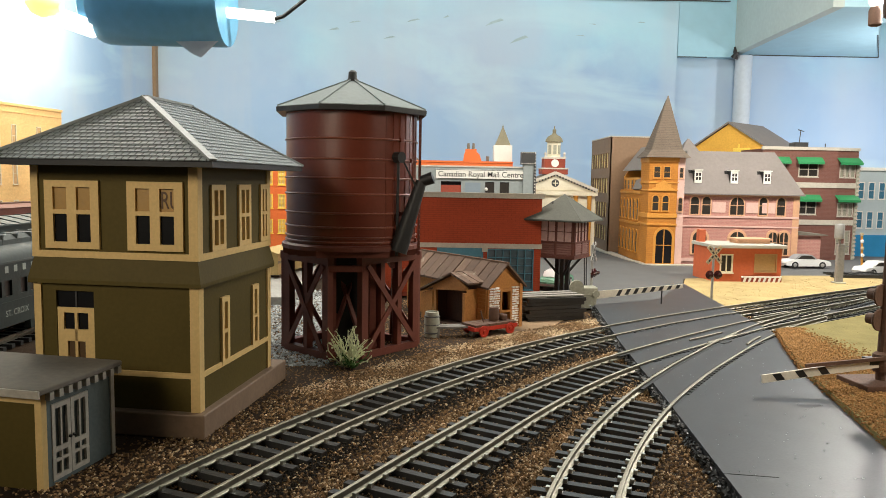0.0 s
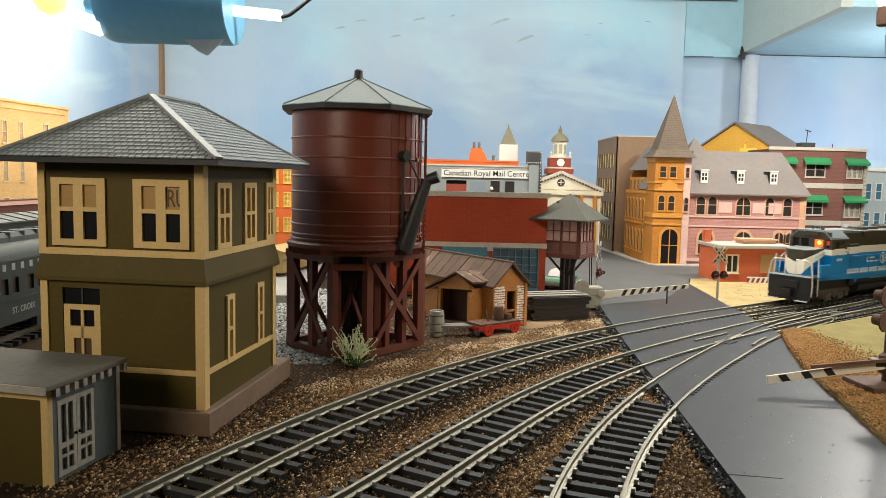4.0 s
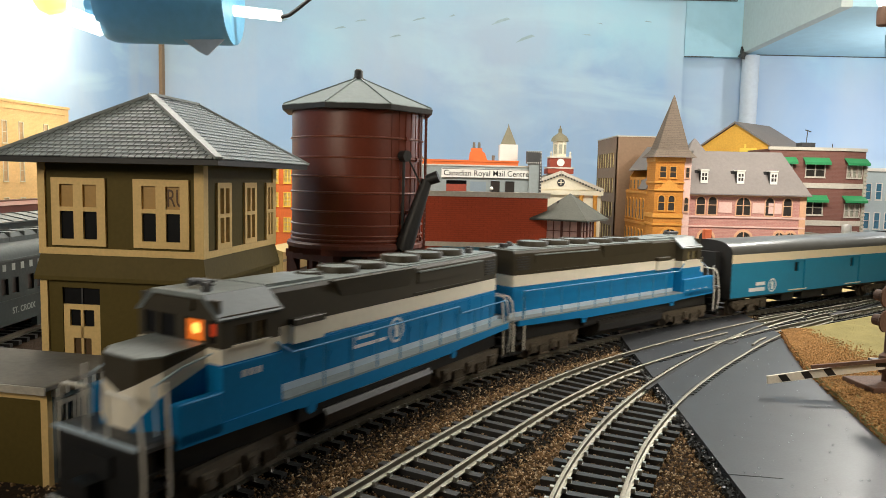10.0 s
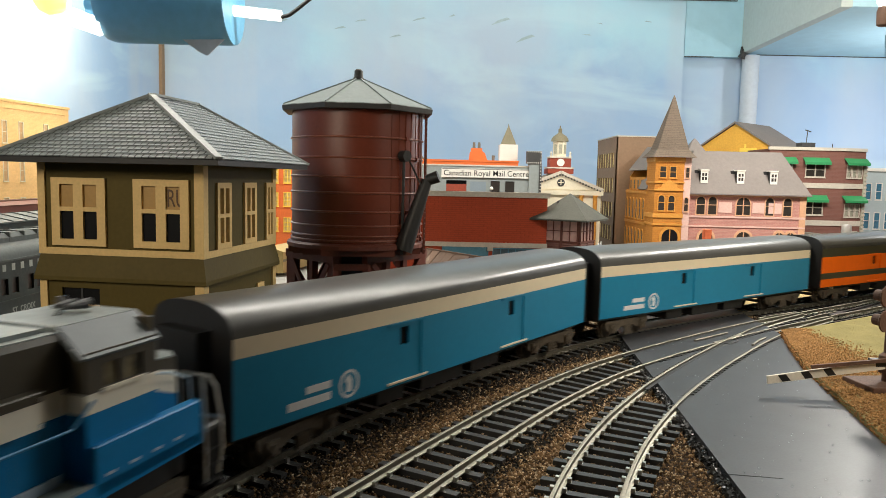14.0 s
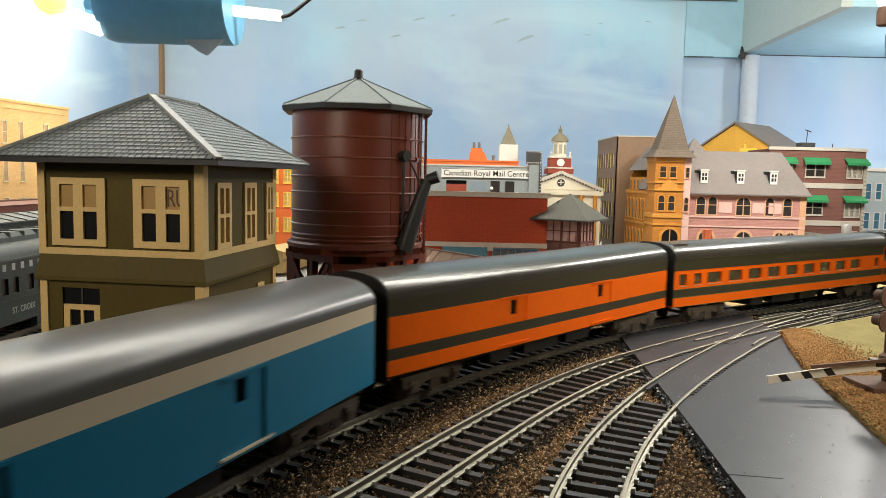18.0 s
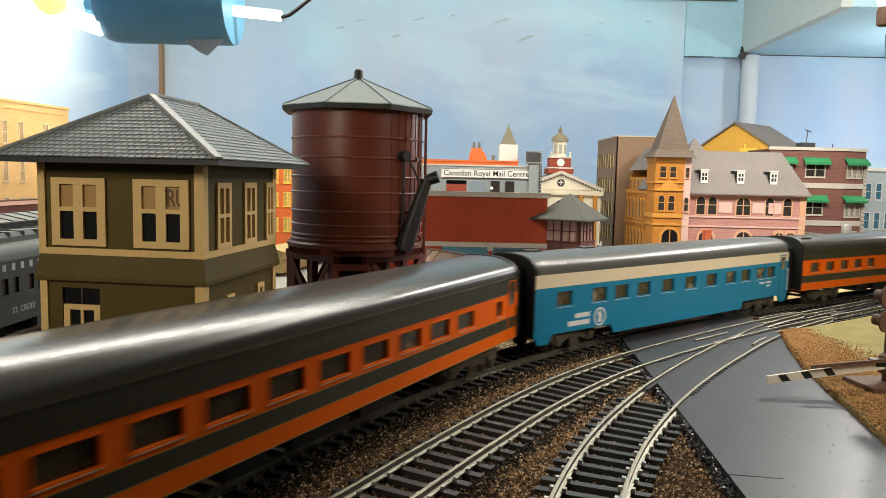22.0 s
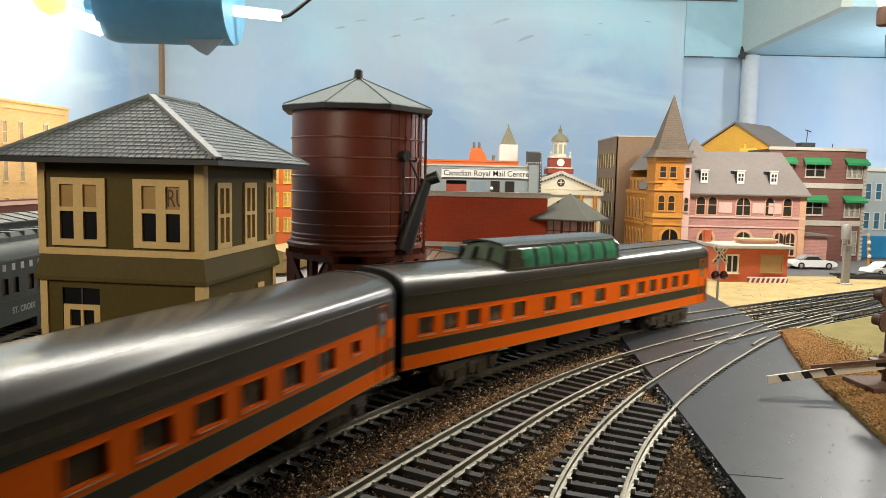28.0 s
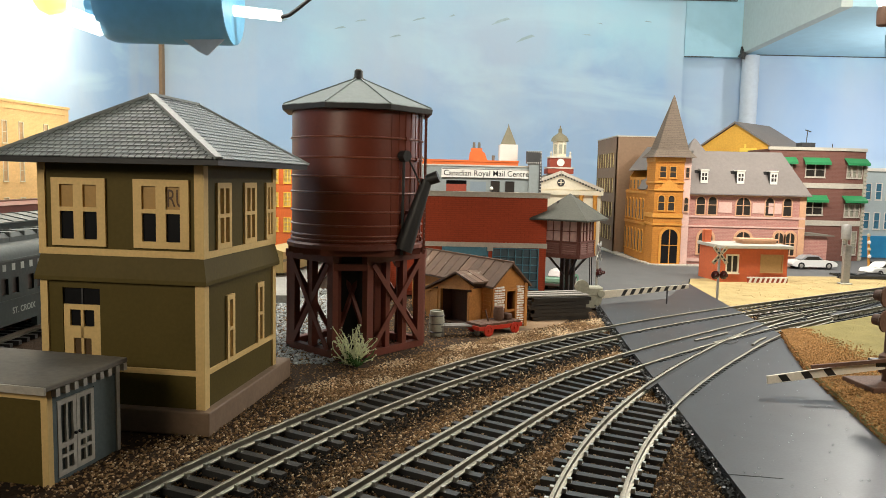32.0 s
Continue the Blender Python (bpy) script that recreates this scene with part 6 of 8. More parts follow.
    for k in range(4):
        x0 = fx - 2.4 + 4.2 * k
        part("roof_plank", prism(bmesh.new(), [(22, 31.0), (4.5, 26.6), (4.5, 27.7), (22, 32.2)], x0, x0 + 3.9, "x"), M_SHACKROOF, ob, m=at(0, 0, random.uniform(-0.15, 0.15)))
        part("roof_plank", prism(bmesh.new(), [(22, 31.0), (57, 16.4), (57, 17.5), (22, 32.2)], x0, x0 + 3.9, "x"), M_SHACKROOF, ob, m=at(0, 0, random.uniform(-0.15, 0.15)))
    part("floor", boxes((-w, 1, -0.5, 0, length, 0.6), (-w - 9.5, 10, -0.5, -w, 41, 0.5)), M_BROWNWOOD, ob)
    return ob


section_house()


def barrel(x, y):
    bm = lathe([(3.6, 0), (4.1, 3), (4.3, 7), (4.1, 11), (3.6, 14), (3.2, 14), (3.2, 13.2), (0.2, 13.2)], 18)
    ob = thing("barrel", at(x, y, -5), "grey-green oil barrel with hoops", "barrel")
    part("body", bm, M_BARREL, ob, smooth=True)
    for z in (2.5, 7, 11.5):
        part("hoop", lathe([(4.1, z - 0.4), (4.5, z), (4.1, z + 0.4)], 18), M_DARK, ob)


barrel(-2.6, 398)


def handcar():
    ob = thing("track_handcar", at(29.5, 408, -4.6, 0, 0, 36), "red wheeled track trolley loaded with brown timbers", "rail trolley")
    for k in range(6):
        part("deck_plank", boxes((-14.6 + 4.9 * k, -6.4, 5.6, -10.0 + 4.9 * k, 6.4, 6.8)), M_BROWNWOOD, ob)
    part("beam_side", boxes((-15.6, -6.6, 3.4, 15.6, -5.8, 5.6), (-15.6, 5.8, 3.4, 15.6, 6.6, 5.6), (-15.6, -5.8, 3.4, -14.8, 5.8, 5.6), (14.8, -5.8, 3.4, 15.6, 5.8, 5.6)), M_REDPAINT, ob, "red frame")
    for x in (-9.5, 9.5):
        for y in (-7.6, 6.8):
            part("wheel", lathe([(3.1, 0), (3.2, 0.8), (2.2, 0.9), (2.0, 0.5), (0.9, 0.6), (0.8, 1.2), (0.2, 1.3)], 18), M_REDPAINT, ob, "red dished wheel", m=at(x, y + 0.8, 3.2, 90, 0, 0))
        part("axle", rod(bmesh.new(), (x, -6, 3.2), (x, 6, 3.2), 0.6, seg=6), M_DARK, ob)
    part("keg", lathe([(2.6, 6.8), (3.1, 9), (3.1, 12), (2.6, 14.4), (0.2, 14.4)], 14), M_BROWNWOOD, ob, "small brown keg", m=at(3.5, 0, 0), smooth=True)
    part("tool_bag", soft_box(7.4, -3, 6.8, 11.5, 2.5, 10.4, 1.0), M_BROWNWOOD, ob, "brown tool bundle")
    part("lever", beam(bmesh.new(), (-4, 0, 6.8), (-6.2, 0, 13.4), 0.6), M_BROWNWOOD, ob)
    return ob


handcar()


def bench(x, y, rz):
    ob = thing("low_bench", at(x, y, -5, 0, 0, rz), "low weathered grey plank bench", "bench")
    part("top", boxes((-13, -4, 5, 13, -0.2, 6), (-13, 0.2, 5, 13, 4, 6)), M_OLDGREY, ob)
    for a in (-10, 10):
        part("leg", boxes((a - 0.8, -3.5, 0, a + 0.8, 3.5, 5)), M_OLDGREY, ob)


bench(10, 401, 12)


M_OLDTIE = material("old_crosstie", (0.022, 0.019, 0.016), 0.42, vary=0.5, grain=1.0, bump=0.5, stain=(0.09, 0.08, 0.07), stain_at=0.64, rand=0.8)


def tie_stack():
    ob = thing("timber_stack", at(70, 462, -5, 0, 0, 18), "stack of dark weathered crossties on the ground", "timber stack")
    for z in range(6):
        for k in range(6 - (z > 3)):
            y = -12 + 4.4 * k + random.uniform(-0.5, 0.5)
            part("crosstie", boxes((-19, y, 2.4 * z, 20, y + 3.7, 2.4 * z + 2.25)), M_OLDTIE, ob, m=at(random.uniform(-3, 3), 0, 0, 0, 0, random.uniform(-2, 2)))
    for k in range(3):
        part("plank", boxes((-21, -10 + 7.4 * k, 14.5, 21, -5.6 + 7.4 * k, 15.4)), M_OLDGREY, ob, m=at(0, 0, 0, 0, 0, random.uniform(-3, 3)))


tie_stack()

M_MAROON = material("maroon_boards", (0.135, 0.042, 0.029), 0.6, vary=0.2)
M_LOUVRE = material("dusty_louvre", (0.22, 0.10, 0.08), 0.5, vary=0.2)
M_WARMROOF = material("brown_grey_roof", (0.080, 0.080, 0.066), 0.7, vary=0.25, grain=1.4, spec=0.25)
M_BLINDPANE = material("lit_pane", (0.62, 0.42, 0.37), 0.3, vary=0.3, grain=4)


def crossing_tower():
    ob = thing("crossing_watch_tower", at(92.5, 540, -4, 0, 0, -32), "small maroon crossing watchman's tower on a braced post", "railway building")
    part("base", soft_box(-7, -7, -1, 7, 7, 2, 0.5), M_DARK, ob)
    for x in (-4, 0, 4):
        part("post", boxes((x - 1.4, -1.4, 2, x + 1.4, 1.4, 31)), M_BLACK, ob)
    for a in range(4):
        q = radians(90 * a + 45)
        part("brace", beam(bmesh.new(), (3 * math.cos(q), 3 * math.sin(q), 17), (15 * math.cos(q), 15 * math.sin(q), 30), 1.4), M_BLACK, ob)
    part("floor", boxes((-15, -15, 30, 15, 15, 32)), M_MAROON, ob)
    s = 14.0
    for a in range(4):
        m = at(0, 0, 0, 0, 0, 90 * a)
        wall = pierced(2 * s, 26, 1.0, [(-11.9, -0.7, 10.4, 24.8), (0.7, 11.9, 10.4, 24.8)], -s, 0)
        part("wall", wall, M_MAROON, ob, m=m @ at(0, -s, 32))
        part("sill_band", boxes((-s - 0.9, -s - 0.9, 41.2, s + 0.9, -s, 42.3)), M_MAROON, ob, m=m)
        part("skirt_band", boxes((-s - 0.7, -s - 0.7, 31.4, s + 0.7, -s, 32.8)), M_MAROON, ob, m=m)
        for x0, x1 in ((-s, -12.2), (-0.9, 0.9), (12.2, s)):
            part("panel_post", boxes((x0, -s - 0.8, 32.8, x1, -s, 41.2)), M_MAROON, ob, m=m)
        for x0, x1 in ((-12.2, -0.9), (0.9, 12.2)):
            for k in range(5):
                slat = prism(bmesh.new(), [(-s, 33.3 + 1.6 * k), (-s - 0.75, 33.1 + 1.6 * k), (-s - 0.75, 33.7 + 1.6 * k), (-s, 34.5 + 1.6 * k)], x0, x1, "x")
                part("louvre_slat", slat, M_LOUVRE, ob, m=m)
        for x in (-6.3, 6.3):
            window(ob, m @ at(x, -s, 42.4), 11.0, 14.2, M_MAROON, M_BLINDPANE, 2, 2, 0.7, 0.3, False, depth=0.8)
    roof = bmesh.new()
    v = [roof.verts.new(p) for p in ((-22, -22, 57), (22, -22, 57), (22, 22, 57), (-22, 22, 57))]
    u = [roof.verts.new(p) for p in ((-22, -22, 58.2), (22, -22, 58.2), (22, 22, 58.2), (-22, 22, 58.2))]
    t = roof.verts.new((0, 0, 76.5))
    for i in range(4):
        j = (i + 1) % 4
        roof.faces.new((v[i], v[j], u[j], u[i]))
        roof.faces.new((u[i], u[j], t))
    roof.faces.new(v[::-1])
    part("roof", roof, M_WARMROOF, ob, "brown-grey pyramid roof")
    part("smoke_pipe", rod(bmesh.new(), (-6, -8, 66), (-6, -8, 71), 0.8, seg=8), M_DARK, ob)
    part("ladder", beam(beam(bmesh.new(), (14, 10, 0), (14.5, 6, 31), 0.6), (14, 14, 0), (14.5, 10, 31), 0.6), M_BLACK, ob)
    return ob


crossing_tower()


# ---- crossing gear ----
M_ALU = material("aluminium_paint", (0.36, 0.35, 0.33), 0.45, 0.3, vary=0.2)
M_ARMWHITE = material("arm_white", (0.70, 0.64, 0.53), 0.6, vary=0.15, grain=1.0, stain=(0.40, 0.28, 0.18), stain_at=0.66)
M_STONEGREY = material("relay_grey", (0.34, 0.335, 0.26), 0.6, vary=0.3)
M_SIGNTAN = material("sign_tan", (0.52, 0.42, 0.27), 0.7, vary=0.3, grain=1.0, stain=(0.25, 0.18, 0.1), stain_at=0.6)
M_LAMPRED = material("dark_red_lens", (0.04, 0.006, 0.005), 0.2, vary=0.1)


def crossing_arm(parent, length, root, tip, plain, band, n):
    """A white arm along +x with slanted black bands on its outer part."""
    bm = prism(bmesh.new(), [(0, -root), (length, -tip), (length, tip), (0, root)], -0.4, 0.4)
    arm = part("gate_arm", bm, M_ARMWHITE, parent, "white arm with slanting dark stripes")
    for k in range(n):
        x = plain + (length - plain) * k / n
        h = (root + (tip - root) * x / length) * 0.86
        part("stripe", prism(bmesh.new(), [(x, -h), (x + band, -h), (x + band + h * 1.3, h), (x + h * 1.3, h)], -0.48, 0.48), M_BLACK, arm)
    return arm


def crossbuck(x, y, rz, post_h, label, pale=M_WHITE):
    ob = thing("crossing_signal", at(x, y, -4.5, 0, 0, rz), label, "crossing signal")
    part("base", soft_box(-2.5, -2.5, 0, 2.5, 2.5, 1.6, 0.3), M_STONEGREY, ob)
    part("post", rod(bmesh.new(), (0, 0, 1), (0, 0, post_h), 0.9, seg=10), M_ALU, ob, "silver post")
    for a in (-1, 1):
        sign = boxes((-8.2, -1.1 - 0.02 * a, -1.4, 8.2, -0.6 - 0.02 * a, 1.4))
        part("sign_board", sign, pale, ob, "weathered white crossbuck board", m=at(0, -0.3 * (a + 1), post_h - 5, 0, 48 * a, 0))
        for k in range(4):
            part("letter_bar", boxes((-6.6 + 3.4 * k, -1.3, -0.55, -4.6 + 3.4 * k, -1.1, 0.55)), M_DARK, ob, m=at(0, -0.3 * (a + 1), post_h - 5, 0, 48 * a, 0))
    part("lamp_bar", boxes((-5, -1.2, post_h - 20, 5, -0.4, post_h - 19)), M_BLACK, ob)
    for s in (-1, 1):
        part("lamp_hood", lathe([(3.0, 0), (3.2, 0.6), (1.4, 1.8), (1.3, 3.4), (0.3, 3.4)], 16), M_LAMPRED, ob, "round dark red-brown lamp disc", m=at(3.4 * s, -0.8, post_h - 19.5, 90, 0, 0))
        part("lens", lathe([(1.2, 3.4), (0.8, 3.8), (0.1, 3.9)], 12), M_LAMPRED, ob, m=at(4.2 * s, -0.8, post_h - 19.5, 90, 0, 0))
    return ob


crossbuck(200.5, 530, 12, 40, "crossing flasher with weathered crossbuck beside the sand lot", M_SIGNTAN)
crossbuck(106.5, 503, 64, 43, "grey crossing flasher with crossbuck beside the watch tower", M_ALU)


def relay_gate():
    ob = thing("crossing_gate", at(104, 497, -4, 0, 0, 2), "grey crossing gate machine with lowered striped arm", "crossing gate")
    part("pedestal", prism(bmesh.new(), [(-10, 0), (3.5, 0), (4.5, 8.5), (-11, 8.5)], -4.5, 4.5), M_STONEGREY, ob, "tapered grey pedestal")
    part("machine", soft_box(-9, -5, 8.0, 5, 5, 14.5, 1.2), M_STONEGREY, ob, "rounded olive grey gate machine")
    part("counterweight", rod(rod(bmesh.new(), (-10, -6.6, 14.5), (-10, -4, 14.5), 4.8, seg=20), (-10, -4, 14.5), (-8, 2, 13), 3.4, 2.6, 14), M_STONEGREY, ob, "round counterweight")
    part("pivot", rod(bmesh.new(), (3.5, -6, 10), (3.5, -4.8, 10), 2.4, seg=14), M_STONEGREY, ob)
    arm = crossing_arm(ob, 62, 2.7, 1.3, 15, 2.6, 8)
    arm.matrix_basis = at(3, -1, 8.5, 0, -6.5, 0)
    part("arm_rest", rod(bmesh.new(), (50, -1, 0), (50, -1, 13), 0.5, seg=6), M_BLACK, ob, "thin black arm rest")
    return ob


relay_gate()


def signal_and_gate():
    """The near gate and its post on the turf slab."""
    ob = thing("crossing_gate", at(180.5, 291, 1.0, 0, 0, 186), "striped crossing gate arm on a dark post in turf", "crossing gate")
    part("foot", soft_box(-8, -9, 0, 13, 10, 2.4, 0.4), M_BROWNWOOD, ob, "dark brown foot block")
    part("post", rod(bmesh.new(), (0, 0, 1), (0, 0, 172), 1.9, 1.4, seg=12), M_BROWNWOOD, ob, "dark brown post")
    part("collar", lathe([(3.4, 6), (3.8, 9), (3.4, 13), (2.0, 14)], 16), M_BROWNWOOD, ob)
    part("bracket", boxes((-2, -2.5, 9, 7, 2.5, 11.5)), M_BLACK, ob)
    for z in (27, 37):
        part("lamp_disc", lathe([(4.4, -0.6), (4.6, 0), (2.4, 1.6), (2.2, 4.6), (0.3, 4.6)], 18), M_BROWNWOOD, ob, "dark signal lamp hood", m=at(2.5, 0, z, 90, 0, 20))
    part("top_head", lathe([(4.4, 150), (4.8, 152), (4.8, 164), (3.6, 166)], 16), M_BROWNWOOD, ob, "dark upper signal head", m=at(4.5, 0, -4), smooth=True)
    arm = crossing_arm(ob, 50.5, 1.9, 1.6, 22, 3.4, 3)
    arm.matrix_basis = at(2, 2, 10.0, 0, 7.0, 0)
    part("arm_brace", beam(bmesh.new(), (-6, 3.4, 12.6), (35, 3.6, 9.4), 1.0, 1.4), M_BROWNWOOD, ob, "dark brown bar above the arm")
    return ob


signal_and_gate()


def mast_signal():
    ob = thing("mast_signal", at(354, 641, -4.5), "silver mast signal with cylindrical head on a base", "railway signal")
    part("base", soft_box(-5, -4, 0, 5, 4, 2.4, 0.5), M_STONEGREY, ob)
    part("case", soft_box(-3.0, -2.2, 2.4, 3.0, 2.2, 36, 0.5), M_ALU, ob, "tall grey relay case")
    part("post", rod(bmesh.new(), (-1, 0, 34), (-2, 0, 44), 1.0, seg=10), M_ALU, ob)
    part("head", lathe([(1.5, 40), (3.9, 41), (4.1, 52), (3.4, 53.4), (0.3, 53.8)], 16), M_ALU, ob, "round signal head", m=at(-2.5, -1, 0), smooth=True)
    part("arm", boxes((0, -1, 33.4, 7, 0, 34.4)), M_ALU, ob)
    return ob


mast_signal()

# ---- town ----
M_REDBRICK = brick_material("dark_red_brick", (0.45, 0.072, 0.027), (0.40, 0.062, 0.024), (0.26, 0.042, 0.019), 6.0, 1.5, joint=0.2, depth=0.5)
M_REDPLAIN = material("red_brick_flat", (0.27, 0.045, 0.02), 0.7, vary=0.2)
M_TEAL = material("teal_frames", (0.08, 0.24, 0.33), 0.5, vary=0.2)
M_GREYBLUE = material("grey_blue_pane", (0.10, 0.15, 0.18), 0.15, vary=0.4, grain=5, bump=0)
M_OFFWHITE = material("dirty_white", (0.55, 0.50, 0.42), 0.65, vary=0.2, stain=(0.35, 0.3, 0.24))
M_MAILGREY = material("grey_concrete_wall", (0.25, 0.28, 0.275), 0.7, vary=0.12, grain=3)
M_BLUISHGREY = material("blue_grey_panel", (0.20, 0.25, 0.29), 0.5, vary=0.1)
M_BRIGHTORANGE = material("bright_orange_brick", (0.72, 0.15, 0.03), 0.65, vary=0.15)
M_PINKBRICK = brick_material("pink_brick", (0.47, 0.225, 0.185), (0.38, 0.165, 0.14), (0.52, 0.33, 0.28), 3.4, 1.5, joint=0.2)
M_PEACH = material("peach_trim", (0.60, 0.34, 0.20), 0.65, vary=0.15)
M_YELLOWSTONE = brick_material("ochre_stone", (0.50, 0.205, 0.033), (0.43, 0.172, 0.03), (0.36, 0.14, 0.028), 4.4, 2.0, joint=0.2)
M_OCHRETRIM = material("ochre_trim", (0.58, 0.26, 0.04), 0.6, vary=0.18)
M_MANSARD = material("mansard_slate", (0.19, 0.165, 0.15), 0.75, vary=0.12, grain=3)
M_SPIRE = brick_material("spire_slates", (0.145, 0.11, 0.082), (0.125, 0.096, 0.072), (0.07, 0.055, 0.042), 14.0, 1.8, joint=0.2)
M_BROWNBRICK = brick_material("brown_red_brick", (0.20, 0.085, 0.065), (0.155, 0.062, 0.05), (0.22, 0.125, 0.10), 3.2, 1.5, joint=0.22)
M_TANWALL = material("tan_wall", (0.25, 0.155, 0.09), 0.7, vary=0.15, grain=3)
M_WARMPANE = material("yellow_pane", (0.88, 0.68, 0.32), 0.6, vary=0.2, grain=6)
M_GREENCLOTH = material("green_awning", (0.03, 0.24, 0.085), 0.6, vary=0.2)
M_YELLOWWALL = brick_material("yellow_clapboard", (0.70, 0.38, 0.06), (0.69, 0.375, 0.06), (0.66, 0.355, 0.058), 200, 2.2, depth=0.15)
M_PALEBLUEWALL = material("pale_blue_wall", (0.46, 0.54, 0.56), 0.65, vary=0.1)
M_BLUEPANE = material("blue_pane", (0.07, 0.20, 0.30), 0.15, vary=0.3, bump=0)
M_GREYDARK = material("grey_shadow_pane", (0.03, 0.026, 0.022), 0.3, vary=0.4, grain=5, bump=0)
M_CREAMWALL = material("cream_wall", (0.72, 0.655, 0.50), 0.6, vary=0.1)
M_GOLDROOF = material("olive_gold_roof", (0.19, 0.165, 0.095), 0.5, vary=0.2)
M_ORANGEBRICK = brick_material("orange_buff_brick", (0.84, 0.56, 0.25), (0.76, 0.48, 0.20), (0.62, 0.38, 0.17), 3.2, 1.2, depth=0.25)


def shell_building(ob, w, d, h, mat, roof_mat, front_holes=(), side=None, parapet=2.0):
    """Back, sides and flat roof for a building whose front is made apart; the origin is the front left corner."""
    part("wall_left", boxes((0, 1.6, 0, 1.6, d - 1.6, h)), mat, ob)
    part("wall_right", boxes((w - 1.6, 1.6, 0, w, d - 1.6, h)), mat, ob)
    part("wall_back", boxes((0, d - 1.6, 0, w, d, h)), mat, ob)
    part("roof", boxes((1.6, 1.6, h - parapet - 1, w - 1.6, d - 1.6, h - parapet)), roof_mat, ob)
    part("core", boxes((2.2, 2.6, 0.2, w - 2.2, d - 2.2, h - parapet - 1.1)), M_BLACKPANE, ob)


def freight_house():
    x0, w, d, h = -70.0, 145.0, 90.0, 75.0
    ob = thing("brick_freight_house", at(x0, 533, -4), "dark red brick freight house with white cornice and shop windows", "building")
    holes = [(70.5, 102.0, 6, 35.0), (106.5, 139.5, 6.6, 35.2)]
    part("wall", pierced(w, h, 1.6, holes), M_REDBRICK, ob, "dark red brick front")
    shell_building(ob, w, d, h, M_REDBRICK, M_DARK)
    part("cornice", boxes((-1, -1.8, h - 2.4, w + 1.5, 1.0, h + 0.6), (-1, -2.4, h + 0.6, w + 2, 1.0, h + 1.4)), M_OFFWHITE, ob, "dirty white cornice")
    part("band", boxes((0, -1.2, 36.2, w + 0.6, 0, 39.6)), M_OFFWHITE, ob, "white lintel band")
    part("stone_block", boxes((102.3, -1.5, 33.5, 106.2, 0, 38.5)), M_OFFWHITE, ob)
    part("side_band", boxes((w, 0, 36.2, w + 0.8, d, 39.6)), M_OFFWHITE, ob)
    window(ob, at(86.2, 0, 6), 31, 29, M_TEAL, M_GREYBLUE, 4, 3, 1.4, 0.8, True, "shop_window", 1.2)
    part("shop_sign", boxes((71, -1.2, 30, 101.5, -0.4, 36)), M_TEAL, ob, "teal blue sign board")
    window(ob, at(123, 0, 6.6), 32.4, 28.4, M_TEAL, M_GREYBLUE, 6, 5, 0.8, 0.4, True, "mullioned_window", 1.2)
    part("plinth", boxes((0, -0.8, 0, w + 0.6, 0, 3)), M_REDPLAIN, ob)
    return ob


freight_house()


def words_on(parent, text, m, size, mat, name="lettering", width=None):
    cu = bpy.data.curves.new("words", "FONT")
    cu.body, cu.size, cu.extrude, cu.align_x, cu.align_y = text, size * MM, 0.00005, "CENTER", "CENTER"
    cu.offset = 0.00003
    cu.materials.append(mat)
    ob = new(name, cu)
    ob.parent = parent
    ob.matrix_basis = m
    if width:
        bpy.context.view_layer.update()
        k = width * MM / max(ob.dimensions.x, 1e-6)
        ob.matrix_basis = m @ Matrix.Diagonal((k, 1, 1, 1))
    return ob


